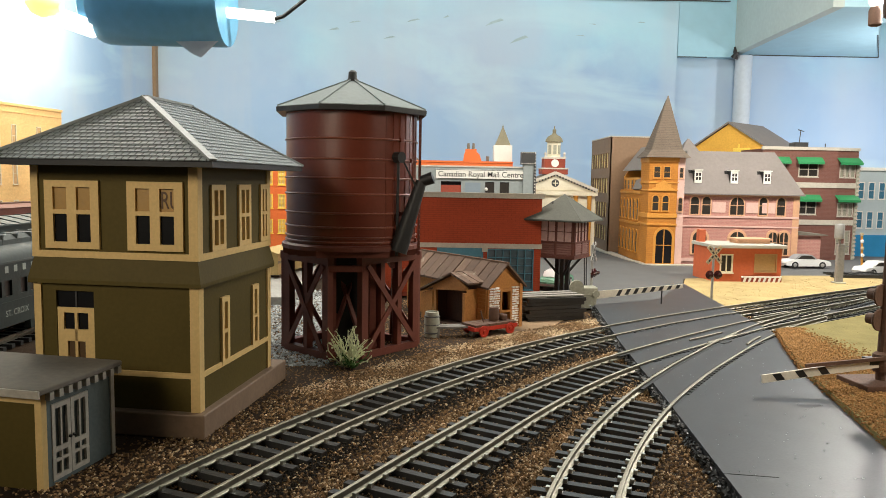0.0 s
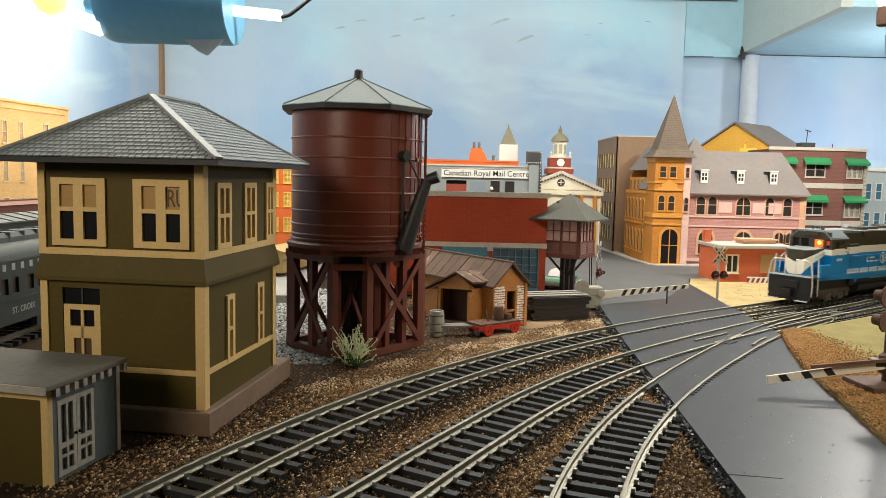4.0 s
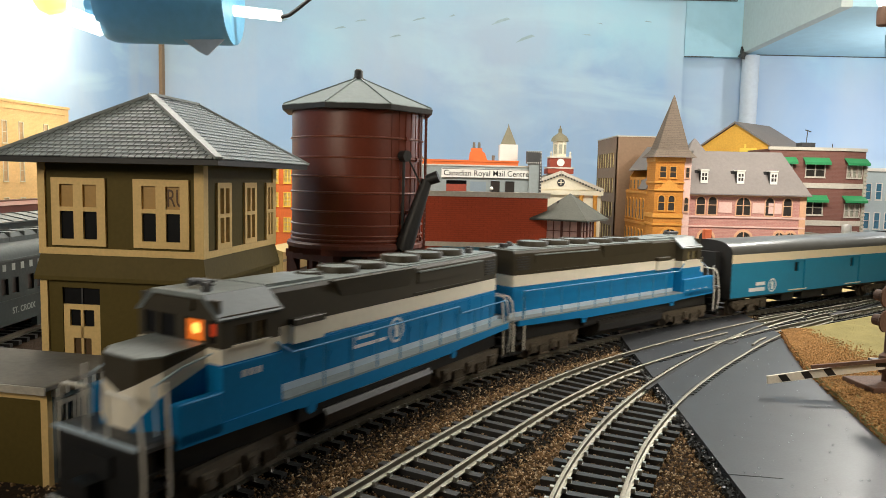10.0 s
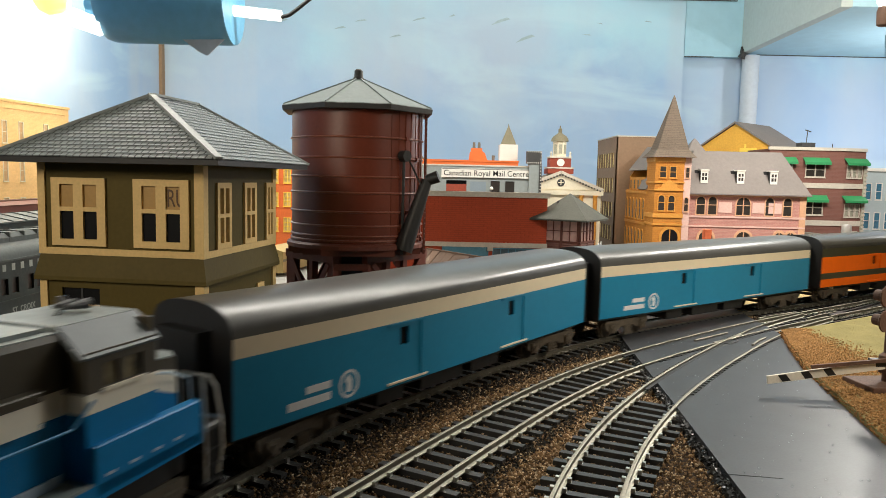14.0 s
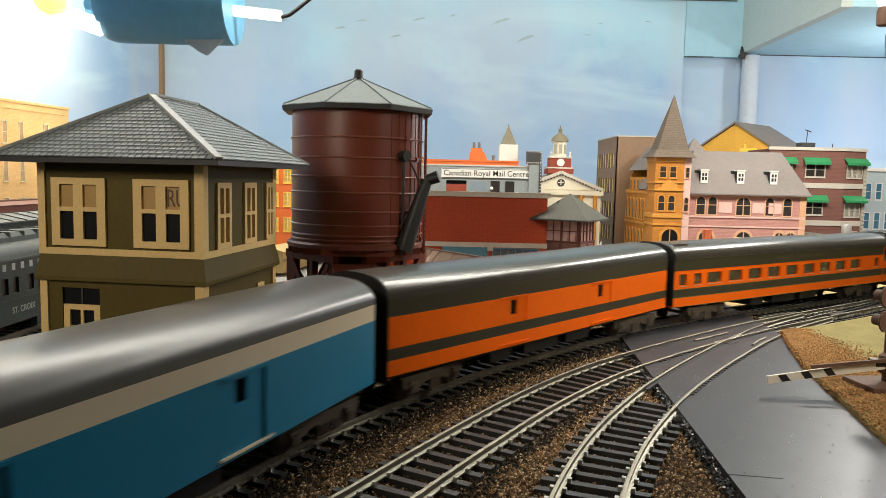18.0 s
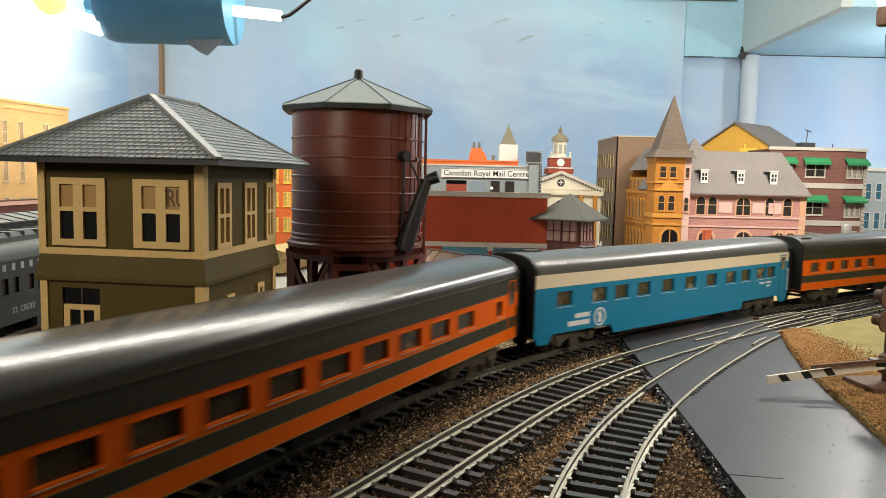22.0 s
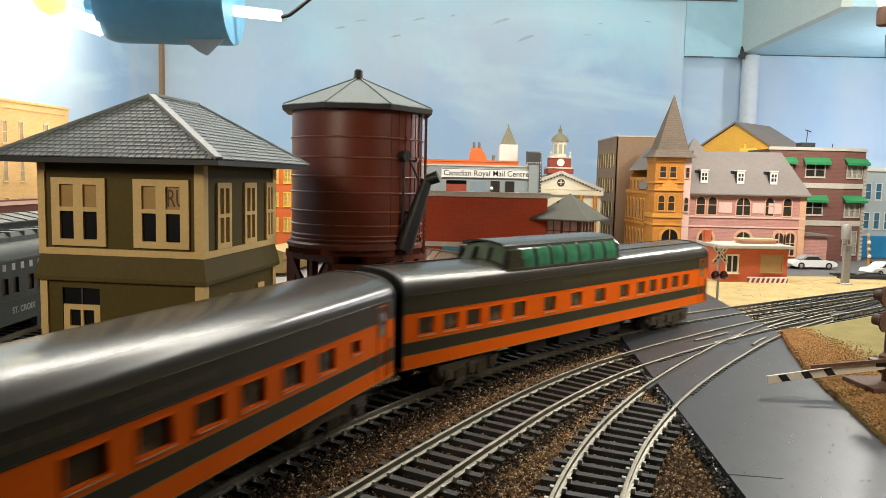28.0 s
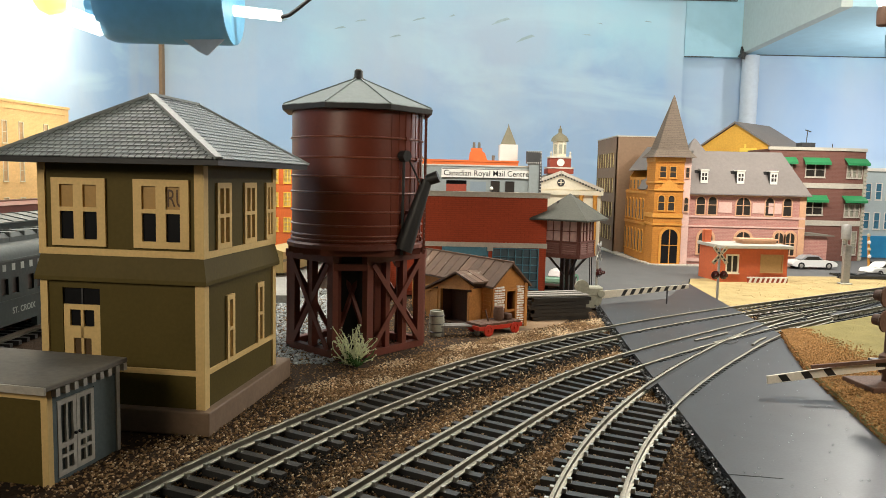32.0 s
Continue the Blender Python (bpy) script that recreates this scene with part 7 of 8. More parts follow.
def mail_centre():
    x0, w, d, h = -60.0, 156.0, 60.0, 100.5
    ob = thing("mail_centre", at(x0, 800, -4), "grey flat-roofed mail building with white lettered sign", "building")
    holes = [(62, 84, 66, 84), (110, 120, 70, 84), (126, 136, 70, 84)]
    part("wall", pierced(w, h, 1.6, holes), M_MAILGREY, ob)
    shell_building(ob, w, d, h, M_MAILGREY, M_GREYROOF)
    part("coping", boxes((-0.6, -0.8, h - 1, w + 0.6, 1.2, h + 0.6)), M_OFFWHITE, ob)
    sign = part("sign_board", boxes((56.5, -1.2, 86.8, 154, -0.1, 97.0)), M_WHITE, ob, "long white sign board")
    for z in (86.9, 96.2):
        part("sign_line", boxes((57, -1.35, z, 153.5, -1.2, z + 0.5)), M_BLACK, sign)
    words_on(sign, "Canadian Royal Mail Centre", at(105, -1.4, 91.8, 90, 0, 0), 8.4, M_BLACK, width=92)
    part("red_door", boxes((62, 0.6, 66, 84, 1.2, 80)), M_REDPLAIN, ob)
    part("panel", boxes((88, -0.5, 66, 105, 0, 83)), M_BLUISHGREY, ob)
    for x in (115, 131):
        window(ob, at(x, 0, 70), 10, 14, M_MAILGREY, M_GREYDARK, 1, 1, 0.6, 0.4, True)
    part("ball_lamp", lathe([(0.2, 0), (1.5, 0.8), (1.9, 2), (1.5, 3.2), (0.2, 4)], 12), M_WHITE, ob, m=at(111, -2, 74), smooth=True)
    tower = boxes((151, -3, 0, 164, 8, 103.5))
    part("pylon", tower, M_MAILGREY, ob)
    part("pylon_sign", boxes((148.5, -4.0, 103.5, 164.2, 9, 117)), M_DARK, ob, "dark sign head with white bulbs")
    for k in range(7):
        for x, z in ((149.2 + 2.3 * k, 116.2), (149.2 + 2.3 * k, 104.4)):
            part("bulb", boxes((x - 0.5, -4.5, z - 0.5, x + 0.5, -4.0, z + 0.5)), M_WHITE, ob)
    for k in range(14):
        part("bulb", boxes((162.9, -4.5, 72 + 3.3 * k, 163.9, -4.0, 73 + 3.3 * k)), M_WHITE, ob)
    part("pylon_edge", boxes((161.8, -4.0, 66, 164.6, -3.0, 103.5)), M_DARK, ob)
    return ob


mail_centre()


def rear_row():
    ob = thing("orange_brick_block", at(-70, 866, -4), "bright orange brick block with chimney and pots", "building")
    part("body", boxes((0, 0, 0, 156, 40, 107)), M_BRIGHTORANGE, ob)
    part("coping", boxes((-0.5, -0.8, 106, 156.5, 40.5, 108)), M_BRIGHTORANGE, ob)
    part("chimney", prism(bmesh.new(), [(98, 107), (120, 107), (117, 116), (113.5, 119), (113.5, 122), (100.5, 122), (100.5, 119), (99, 116)], 4, 14), M_BRIGHTORANGE, ob)
    for x in (104, 110):
        part("chimney_pot", rod(bmesh.new(), (x, 9, 122), (x, 9, 129), 1.8, 1.4, 10), M_GREYROOF, ob)
    part("vent", rod(bmesh.new(), (127, 8, 107), (127, 8, 114), 1.6, 1.9, 10), M_GREYROOF, ob)
    part("gable_vent", prism(bmesh.new(), [(38, 108), (46, 108), (42, 113)], 2, 6), M_GREYROOF, ob)
    ob = thing("white_steeple", at(78, 920, -4), "plain white church tower with tan pyramid spire", "church tower")
    part("tower", soft_box(-11.2, -11, 0, 11.2, 11, 129, 0.4), M_WHITE, ob)
    part("spire", lathe([(13.2, 129), (1.4, 151), (0.3, 155)], 4), M_GOLDROOF, ob, m=at(0, 0, 0, 0, 0, 45))


rear_row()


def church():
    ob = thing("church", at(134, 850, -4), "cream pedimented church with red brick clock tower and belfry", "church")
    w, h = 94.0, 76.0
    part("front", pierced(w, h, 1.6, [(-8, 8, 0, 40)], -w / 2), M_CREAMWALL, ob)
    part("hall", boxes((-w / 2, 1.6, 0, w / 2, 60, h)), M_CREAMWALL, ob)
    part("pediment", prism(bmesh.new(), [(-w / 2, h), (w / 2, h), (0, 95)], -1, 50), M_CREAMWALL, ob, "cream pediment")
    for s in (-1, 1):
        part("raking_cornice", beam(bmesh.new(), (s * (w / 2 + 2), -1, h), (0, -1, 95.8), 2.4, 3.6), M_OFFWHITE, ob)
        part("roof_slope", prism(bmesh.new(), [(s * (w / 2 + 3), h + 0.5), (0, 96.4), (0, 97.6), (s * (w / 2 + 3), h + 1.7)], 1, 52), M_GREYROOF, ob)
        for k in range(14):
            f = (k + 0.5) / 14
            part("dentil", boxes((s * w / 2 * (1 - f) - 0.8, -3.4, h - 2.6 + 19 * f, s * w / 2 * (1 - f) + 0.8, -2.2, h - 1 + 19 * f)), M_DARK, ob)
    part("entablature", boxes((-w / 2 - 2, -3, h - 6, w / 2 + 2, 0, h - 1)), M_CREAMWALL, ob)
    part("round_window", lathe([(4.4, 0), (4.4, 0.6), (3.4, 0.8), (3.2, 0.2)], 18), M_DARK, ob, m=at(0, -1, 84, 90, 0, 0))
    part("window_cross", boxes((-3.2, -1.9, 83.5, 3.2, -1.5, 84.5), (-0.5, -1.9, 80.8, 0.5, -1.5, 87.2)), M_CREAMWALL, ob)
    for x in (-40, -24, 24, 40):
        part("column", lathe([(3.2, 0), (2.6, 3), (2.4, h - 9), (3.2, h - 6)], 14), M_OCHRETRIM, ob, m=at(x, -1.5, 0), smooth=True)
    part("clock_stage", soft_box(-15, 4, 94, 15, 34, 100, 0.4), M_REDPLAIN, ob, "red brick tower base")
    part("clock_stage_trim", boxes((-15.5, 3.5, 100, 15.5, 34.5, 101.6)), M_OFFWHITE, ob)
    part("clock_tower", boxes((-12, 6, 101.6, 12, 32, 112)), M_REDPLAIN, ob, "red brick clock stage")
    part("clock_face", lathe([(4.4, 0), (4.4, 0.6), (0.2, 0.7)], 18), M_WHITE, ob, "round white clock face", m=at(0, 6, 107, 90, 0, 0))
    part("balustrade", boxes((-12.6, 5.4, 112, 12.6, 32.6, 114)), M_OFFWHITE, ob)
    for s in (-1, 1):
        part("urn", lathe([(1.4, 114), (1.0, 116), (1.6, 118), (0.3, 120)], 10), M_OFFWHITE, ob, m=at(s * 11, 8, 0))
    part("belfry", lathe([(8.4, 114), (8.0, 115), (8.0, 131), (9, 132)], 8), M_CREAMWALL, ob, "cream octagonal belfry", m=at(0, 18, 0, 0, 0, 22.5))
    for k in range(3):
        part("belfry_opening", boxes((-1.8, -8.2, 117.5, 1.8, -7.2, 128)), M_STONEGREY, ob, m=at(0, 18, 0, 0, 0, 45 * (k - 1)))
    part("dome", lathe([(10.4, 132), (9.6, 135), (7.4, 138), (3.4, 140.4), (2.2, 142), (2.2, 146), (0.8, 147.4), (0.6, 150)], 20), M_GOLDROOF, ob, "olive gold dome", m=at(0, 18, 0), smooth=True)
    return ob


church()


def office_block():
    ob = thing("tan_office_block", at(208, 900, -4, 0, 0, 0), "tan four-storey office block with yellow lit windows", "building")
    w, d, h = 60.0, 110.0, 141.0
    part("wall_front", boxes((0, 0, 0, w, 1.6, h)), M_TANWALL, ob)
    part("wall_back", boxes((0, d - 1.6, 0, w, d, h)), M_TANWALL, ob)
    part("wall_right", boxes((w - 1.6, 1.6, 0, w, d - 1.6, h)), M_TANWALL, ob)
    part("roof", boxes((1.6, 1.6, h - 3, w - 1.6, d - 1.6, h - 2)), M_GREYROOF, ob)
    grid = [(8 + 14.5 * i, z, 9.5, 18) for z in (14, 43, 73, 104) for i in range(7)]
    # Lit windows are given by bright yellow pane colour; nothing glows inside.
    facade(ob, at(0, d, 0, 0, 0, -90), d, h, M_TANWALL, M_TANWALL, M_WARMPANE, grid, cols=1, rows=1, bar=0.4, sill=False)
    part("coping", boxes((-0.8, -0.8, h, w + 0.8, 1.6, h + 1.4), (-0.8, 1.6, h, 1.6, d, h + 1.4)), M_OFFWHITE, ob)


office_block()


def arched(bm, x, z, w, h, y0, y1, n=8):
    """A pane-shaped slab with a round head."""
    pts = [(x - w / 2, z), (x + w / 2, z), (x + w / 2, z + h - w / 2)]
    pts += [(x + w / 2 * math.cos(math.pi * i / n), z + h - w / 2 + w / 2 * math.sin(math.pi * i / n)) for i in range(1, n)]
    pts += [(x - w / 2, z + h - w / 2)]
    return prism(bm, pts, y0, y1)


def arch_window(parent, m, w, h, trim, pane, double=False, ring=1.2):
    """A round-headed window: trim surround, recessed pane and bars."""
    bm = bmesh.new()
    n = 10
    for k in range(n):
        a, b = math.pi * k / n, math.pi * (k + 1) / n
        r0, r1, zc = w / 2, w / 2 + ring, h - w / 2
        prism(bm, [(r0 * math.cos(a), zc + r0 * math.sin(a)), (r1 * math.cos(a), zc + r1 * math.sin(a)), (r1 * math.cos(b), zc + r1 * math.sin(b)), (r0 * math.cos(b), zc + r0 * math.sin(b))], -0.9, 0.3)
    box(bm, -w / 2 - ring, -0.7, 0, -w / 2, 0.3, h - w / 2)
    box(bm, w / 2, -0.7, 0, w / 2 + ring, 0.3, h - w / 2)
    ob = part("window", bm, trim, parent, m=m)
    part("pane", arched(bmesh.new(), 0, 0, w, h, -0.25, 0.2), pane, ob)
    part("sill", boxes((-w / 2 - ring, -1.3, -1.2, w / 2 + ring, 0.3, 0)), trim, ob)
    bars = boxes((-w / 2, -0.5, h * 0.52, w / 2, -0.25, h * 0.52 + 0.7))
    if double:
        box(bars, -0.5, -0.5, 0, 0.5, -0.25, h)
    part("bars", bars, M_PEACH if trim != M_OCHRETRIM else M_OCHRETRIM, ob)
    return ob


def bank():
    ob = thing("corner_station_house", at(252, 780, -4), "pink and ochre station house with corner tower and slate mansard", "building")
    # long pink wing
    w, d, h = 131.0, 70.0, 76.0
    part("wing_wall", boxes((0, 0, 0, w, d, h)), M_PINKBRICK, ob, "pink brick wing")
    for z, t in ((3.5, 3.5), (40.5, 1.6), (50.5, 2.2), (73, 3.4)):
        part("string_course", boxes((-0.4, -0.9, z, w + 0.6, 0, z + t)), M_PEACH if z > 60 else M_PINKTRIM, ob)
    part("corner_quoin", boxes((w - 6, -0.7, 7, w + 0.7, 0, 73), (w, 0, 7, w + 0.7, 8, 73)), M_PEACH, ob)
    for k in range(9):
        part("quoin", boxes((-0.2, -0.8, 7 + 7.4 * k, 4.6, 0, 10.6 + 7.4 * k)), M_PEACH, ob)
    for x, ww, dbl in ((20.0, 8.6, False), (32.4, 8.6, False), (65.2, 14.5, True), (93, 8.4, False), (112, 8.4, False)):
        arch_window(ob, at(x, 0, 54), ww, 18.5, M_PEACH, M_GREYDARK, dbl)
    for x, ww in ((27, 15), (67, 16), (105, 9), (117, 9)):
        arch_window(ob, at(x, 0, 12), ww, 24, M_PEACH, M_GREYDARK, True, 2.6)
    for x in (46, 82, 99):
        part("relief_panel", boxes((x - 7, -0.5, 56, x + 7, 0, 67)), M_PINKTRIM, ob)
    roof = bmesh.new()
    lo = [(-3, -4, 76), (w + 4, -4, 76), (w + 4, d + 4, 76), (-3, d + 4, 76)]
    hi = [(17, 22, 121.5), (w - 19, 22, 121.5), (w - 19, d - 20, 121.5), (17, d - 20, 121.5)]
    a, b = [roof.verts.new(p) for p in lo], [roof.verts.new(p) for p in hi]
    for i in range(4):
        roof.faces.new((a[i], a[(i + 1) % 4], b[(i + 1) % 4], b[i]))
    roof.faces.new(a[::-1])
    roof.faces.new(b)
    part("mansard_roof", roof, M_MANSARD, ob, "steep grey-brown slate mansard")
    part("eave_board", boxes((-3.4, -4.6, 74.8, w + 4.6, -3.6, 76.2)), M_MANSARD, ob)
    part("roof_peak", lathe([(19, 116), (1, 136)], 4), M_MANSARD, ob, m=at(25, 45, 0, 0, 0, 45))
    for x in (23, 61.5, 96.5):
        dm = boxes((x - 3.9, 1.5, 87, x + 3.9, 16, 100))
        dob = part("dormer", dm, M_WHITE, ob, "small white dormer")
        part("dormer_pane", boxes((x - 2.6, 1.2, 90, x + 2.6, 1.5, 97.5)), M_GREYDARK, dob)
        part("dormer_bars", boxes((x - 2.8, 1.0, 93.4, x + 2.8, 1.25, 94.4), (x - 0.4, 1.0, 90, x + 0.4, 1.25, 97.5)), M_WHITE, dob)
        part("dormer_roof", boxes((x - 4.6, 0.6, 100, x + 4.6, 17, 101.2)), M_WHITE, dob)
        # Black slabs paint the shadow on the dormer's left side.
        part("dormer_cheek", boxes((x - 8.2, 8.0, 92, x - 3.92, 15, 100.4), (x - 4.2, 2.2, 87, x - 3.92, 15, 100)), M_BLACK, dob, "black slabs for the shadow beside the dormer")
    # corner tower
    tw = boxes((-33, -12, 0, -3, 20, 114))
    part("tower", tw, M_YELLOWSTONE, ob, "ochre corner tower")
    part("tower_pink_side", boxes((-3, -11, 0, 4.5, 6, 113)), M_PINKTRIM, ob)
    for z, t in ((42, 2), (50, 4.5), (78, 1.6), (86, 1.4), (108, 5.5)):
        part("tower_band", boxes((-34, -13, z, -2.4, -12, z + t), (-34, -12, z, -33, 20, z + t)), M_OCHRETRIM, ob)
    for x in (-25, -14.6):
        window(ob, at(x, -12, 92), 6.2, 11, M_OCHRETRIM, M_GREYDARK, 1, 2, 0.8, 0.7, True, depth=-0.1)
        arch_window(ob, at(x - 0.4, -12, 57.5), 6.2, 15.5, M_OCHRETRIM, M_GREYDARK, False, 1.0)
    part("tower_gable", prism(bmesh.new(), [(-33, 78), (-3, 78), (-10, 82), (-10, 85), (-14, 86), (-18, 90), (-22, 86), (-26, 85), (-26, 82)], -13.2, -12.2), M_OCHRETRIM, ob, "stepped ochre gable relief")
    arch_window(ob, at(-15, -12, 2), 17, 36, M_OCHRETRIM, M_GREYDARK, True, 2.6)
    part("entry_shade", arched(bmesh.new(), -15, 2, 16.6, 35.4, -12.36, -12.26), M_BLACKPANE, ob, "dark arched entry")
    arch_window(ob, at(0.8, -11.1, 57), 4, 14, M_PEACH, M_GREYDARK, False, 0.8)
    window(ob, at(0.8, -11.1, 92), 3.4, 10, M_PEACH, M_GREYDARK, 1, 2, 0.6, 0.6, True, depth=-0.1)
    spire = bmesh.new()
    base = [(-38, -17, 112.6), (8, -17, 112.6), (8, 25, 112.6), (-38, 25, 112.6)]
    mid = [(-31, -10, 121), (1.5, -10, 121), (1.5, 18, 121), (-31, 18, 121)]
    tops = [(-12.5, 3.9, 178), (-11.9, 3.9, 178), (-11.9, 4.3, 178), (-12.5, 4.3, 178)]
    rings = [[spire.verts.new(p) for p in q] for q in (base, mid, tops)]
    for p, q in zip(rings[:-1], rings[1:]):
        for i in range(4):
            spire.faces.new((p[i], p[(i + 1) % 4], q[(i + 1) % 4], q[i]))
    spire.faces.new(rings[0][::-1])
    spire.faces.new(rings[2])
    part("spire", spire, M_SPIRE, ob, "tall brown slate spire")
    # left street wing
    wing = thing("ochre_street_wing", at(217, 786, -4, 0, 0, 0), "ochre stone street wing with slate roof", "building", "")
    part("wall", boxes((2, 10, 0, 40, 100, 78)), M_YELLOWSTONE, wing, "ochre stone wall")
    part("upper_wall", boxes((5, 30, 78, 40, 98, 92)), M_OCHRETRIM, wing)
    part("porch_roof", prism(bmesh.new(), [(0, 79), (6, 92), (6, 90), (2, 78)], 8, 40), M_MANSARD, wing)
    part("roof", prism(bmesh.new(), [(3, 100), (24, 128), (44, 100)], 12, 99), M_MANSARD, wing, "slate roof")
    part("gable", prism(bmesh.new(), [(5, 92), (24, 124), (42, 92)], 97, 101), M_OCHRETRIM, wing)
    for k in range(6):
        for z, hh in ((10, 24), (46, 22)):
            arch_window(wing, at(2, 94 - 14.5 * k, z, 0, 0, -90), 6, hh, M_OCHRETRIM, M_GREYDARK, False, 1.0)
    for k in range(4):
        window(wing, at(4.9, 90 - 16 * k, 79, 0, 0, -90), 6, 10, M_OCHRETRIM, M_GREYDARK, 1, 2, 0.7, 0.5, True, depth=-0.02)
    for z in (40, 74):
        part("string_course", boxes((1, 9.5, z, 2, 100, z + 2.5)), M_OCHRETRIM, wing)
    sheet("kerb", [(196, 960), (207, 830), (216, 765), (226, 757), (262, 758), (386, 770), (386, 779), (250, 767.5), (232, 765), (215, 800), (214, 960)], -3.59, -2.6, M_PALETRIM, "pale kerb round the corner building", "kerb")
    annex = thing("pink_annex", at(384, 786, -4), "low pink brick annex with grey roof", "building")
    part("body", boxes((0, 0, 0, 28, 40, 33)), M_PINKBRICK, annex)
    part("roof", prism(bmesh.new(), [(-1.5, 33), (34, 33), (34, 34), (-1.5, 37)], -3, 42), M_GREYROOF, annex)
    return ob


M_PINKTRIM = material("pink_stone", (0.64, 0.42, 0.36), 0.65, vary=0.15)
bank()


def yellow_house():
    ob = thing("yellow_gable_house", at(374, 960, -4, 0, 0, -48), "yellow clapboard house with grey gabled roof", "building")
    part("body", boxes((-52, 0, 0, 52, 96, 132)), M_YELLOWWALL, ob)
    part("gable", prism(bmesh.new(), [(-52, 132), (52, 132), (0, 164)], 0.5, 95), M_YELLOWWALL, ob, "yellow gable")
    part("trim", boxes((8, -1, 128, 30, -0.1, 133), (14, -1, 122, 16, -0.1, 138)), M_BRIGHTYELLOW, ob)
    for s in (-1, 1):
        part("roof_slope", prism(bmesh.new(), [(s * 57, 129), (0, 165), (0, 167.4), (s * 57, 131.4)], -2.5, 99), M_MANSARD, ob, "grey roof slope")


M_BRIGHTYELLOW = material("bright_yellow", (0.85, 0.58, 0.08), 0.6, vary=0.2)
yellow_house()


def awning(parent, m, w):
    bm = prism(bmesh.new(), [(0, 0), (-6.5, -5.5), (-6.5, -8.2), (-6.0, -8.2), (-5.8, -6.0), (0, -0.8)], -w / 2, w / 2, "x")
    part("awning", bm, M_GREENCLOTH, parent, "green cloth awning", m=m)


def awning_block():
    ob = thing("brick_corner_block", at(372, 850, -4), "brown-red brick corner block with green awnings", "building")
    w, d, h = 87.0, 60.0, 128.0
    grid = [(54, 97.5, 21, 15), (54, 54, 21, 15), (16, 97.5, 21, 15), (54, 8, 20, 22)]
    facade(ob, at(), w, h, M_BROWNBRICK, M_OFFWHITE, M_GREYDARK, grid, cols=2, rows=2, bar=1.1)
    part("wall_back", boxes((0, d, 0, w, d + 1.6, h)), M_BROWNBRICK, ob)
    part("wall_left", boxes((0, 1.6, 0, 1.6, d, h)), M_BROWNBRICK, ob)
    part("roof", boxes((1.6, 1.6, h - 4, w - 1, d, h - 3)), M_GREYROOF, ob)
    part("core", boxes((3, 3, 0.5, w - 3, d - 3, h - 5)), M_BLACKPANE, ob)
    side = at(w, 0, 0, 0, 0, 14)
    grid2 = [(7, z, 5, 14) for z in (97, 52)] + [(14.5, z, 5, 14) for z in (97, 52)] + [(22, z, 5, 14) for z in (97, 52)] + [(8, 8, 6, 26), (20, 8, 6, 26)]
    facade(ob, side, 29, h, M_BROWNBRICK, M_OFFWHITE, M_STONEGREY, grid2, cols=1, rows=2, bar=0.9)
    part("east_wall", boxes((w + 25, 8, 0, w + 27, 50, h)), M_BROWNBRICK, ob)
    for z in (84, 41):
        part("stone_band", boxes((-0.5, -0.9, z, w, 0, z + 6)), M_OFFWHITE, ob)
        part("stone_band", boxes((0, -0.9, z, 29, 0, z + 6)), M_OFFWHITE, ob, m=side)
    part("coping", boxes((-1, -1.4, h - 1, w + 0.5, 1.6, h + 2.6)), M_OFFWHITE, ob)
    part("coping", boxes((0, -1.4, h - 1, 29.6, 1.6, h + 2.6)), M_OFFWHITE, ob, m=side)
    for x, z in ((54, 119), (16, 119), (54, 76)):
        awning(ob, at(x, 0, z), 30)
    for z in (119, 76):
        awning(ob, side @ at(15, 0, z), 31)
    part("quoin_strip", boxes((27, -1.2, 0, 30.5, 0, 112)), M_STONEGREY, ob, m=side)
    for k in range(24):
        part("quoin", boxes((27.5, -1.8, 2 + 4.6 * k, 31.2, -1.2, 4.4 + 4.6 * k)), M_OFFWHITE, ob, m=side)
    part("roof_hut", boxes((46, 20, h - 3, 62, 34, h + 9)), M_DARK, ob)
    part("aerial", rod(rod(bmesh.new(), (54, 26, h + 9), (55, 26, h + 24), 0.5, seg=6), (52, 26, h + 24), (59, 26, h + 22), 0.6, seg=6), M_DARK, ob)
    part("pipe", rod(bmesh.new(), (82, 20, h), (82, 20, h + 8), 0.6, seg=6), M_DARK, ob)


awning_block()


def pale_block():
    ob = thing("pale_blue_shop", at(512, 905, -4), "pale blue shop building with bright blue ground floor", "building")
    grid = [(8 + 13 * i, z, 6.5, 19) for z in (72, 36) for i in range(5)]
    facade(ob, at(), 70, 108, M_PALEBLUEWALL, M_WHITE, M_BLUEPANE, grid, cols=1, rows=2, bar=0.9)
    part("body", boxes((0, 2.2, 0, 70, 50, 106)), M_PALEBLUEWALL, ob)
    part("shopfront", boxes((0, -3, 0, 70, 0, 27)), M_SHOPBLUE, ob, "bright blue shop front")
    part("cornice", boxes((-1, -2, 106, 71, 2, 110)), M_WHITE, ob)


M_SHOPBLUE = material("shop_blue", (0.03, 0.25, 0.50), 0.5, vary=0.2)
pale_block()


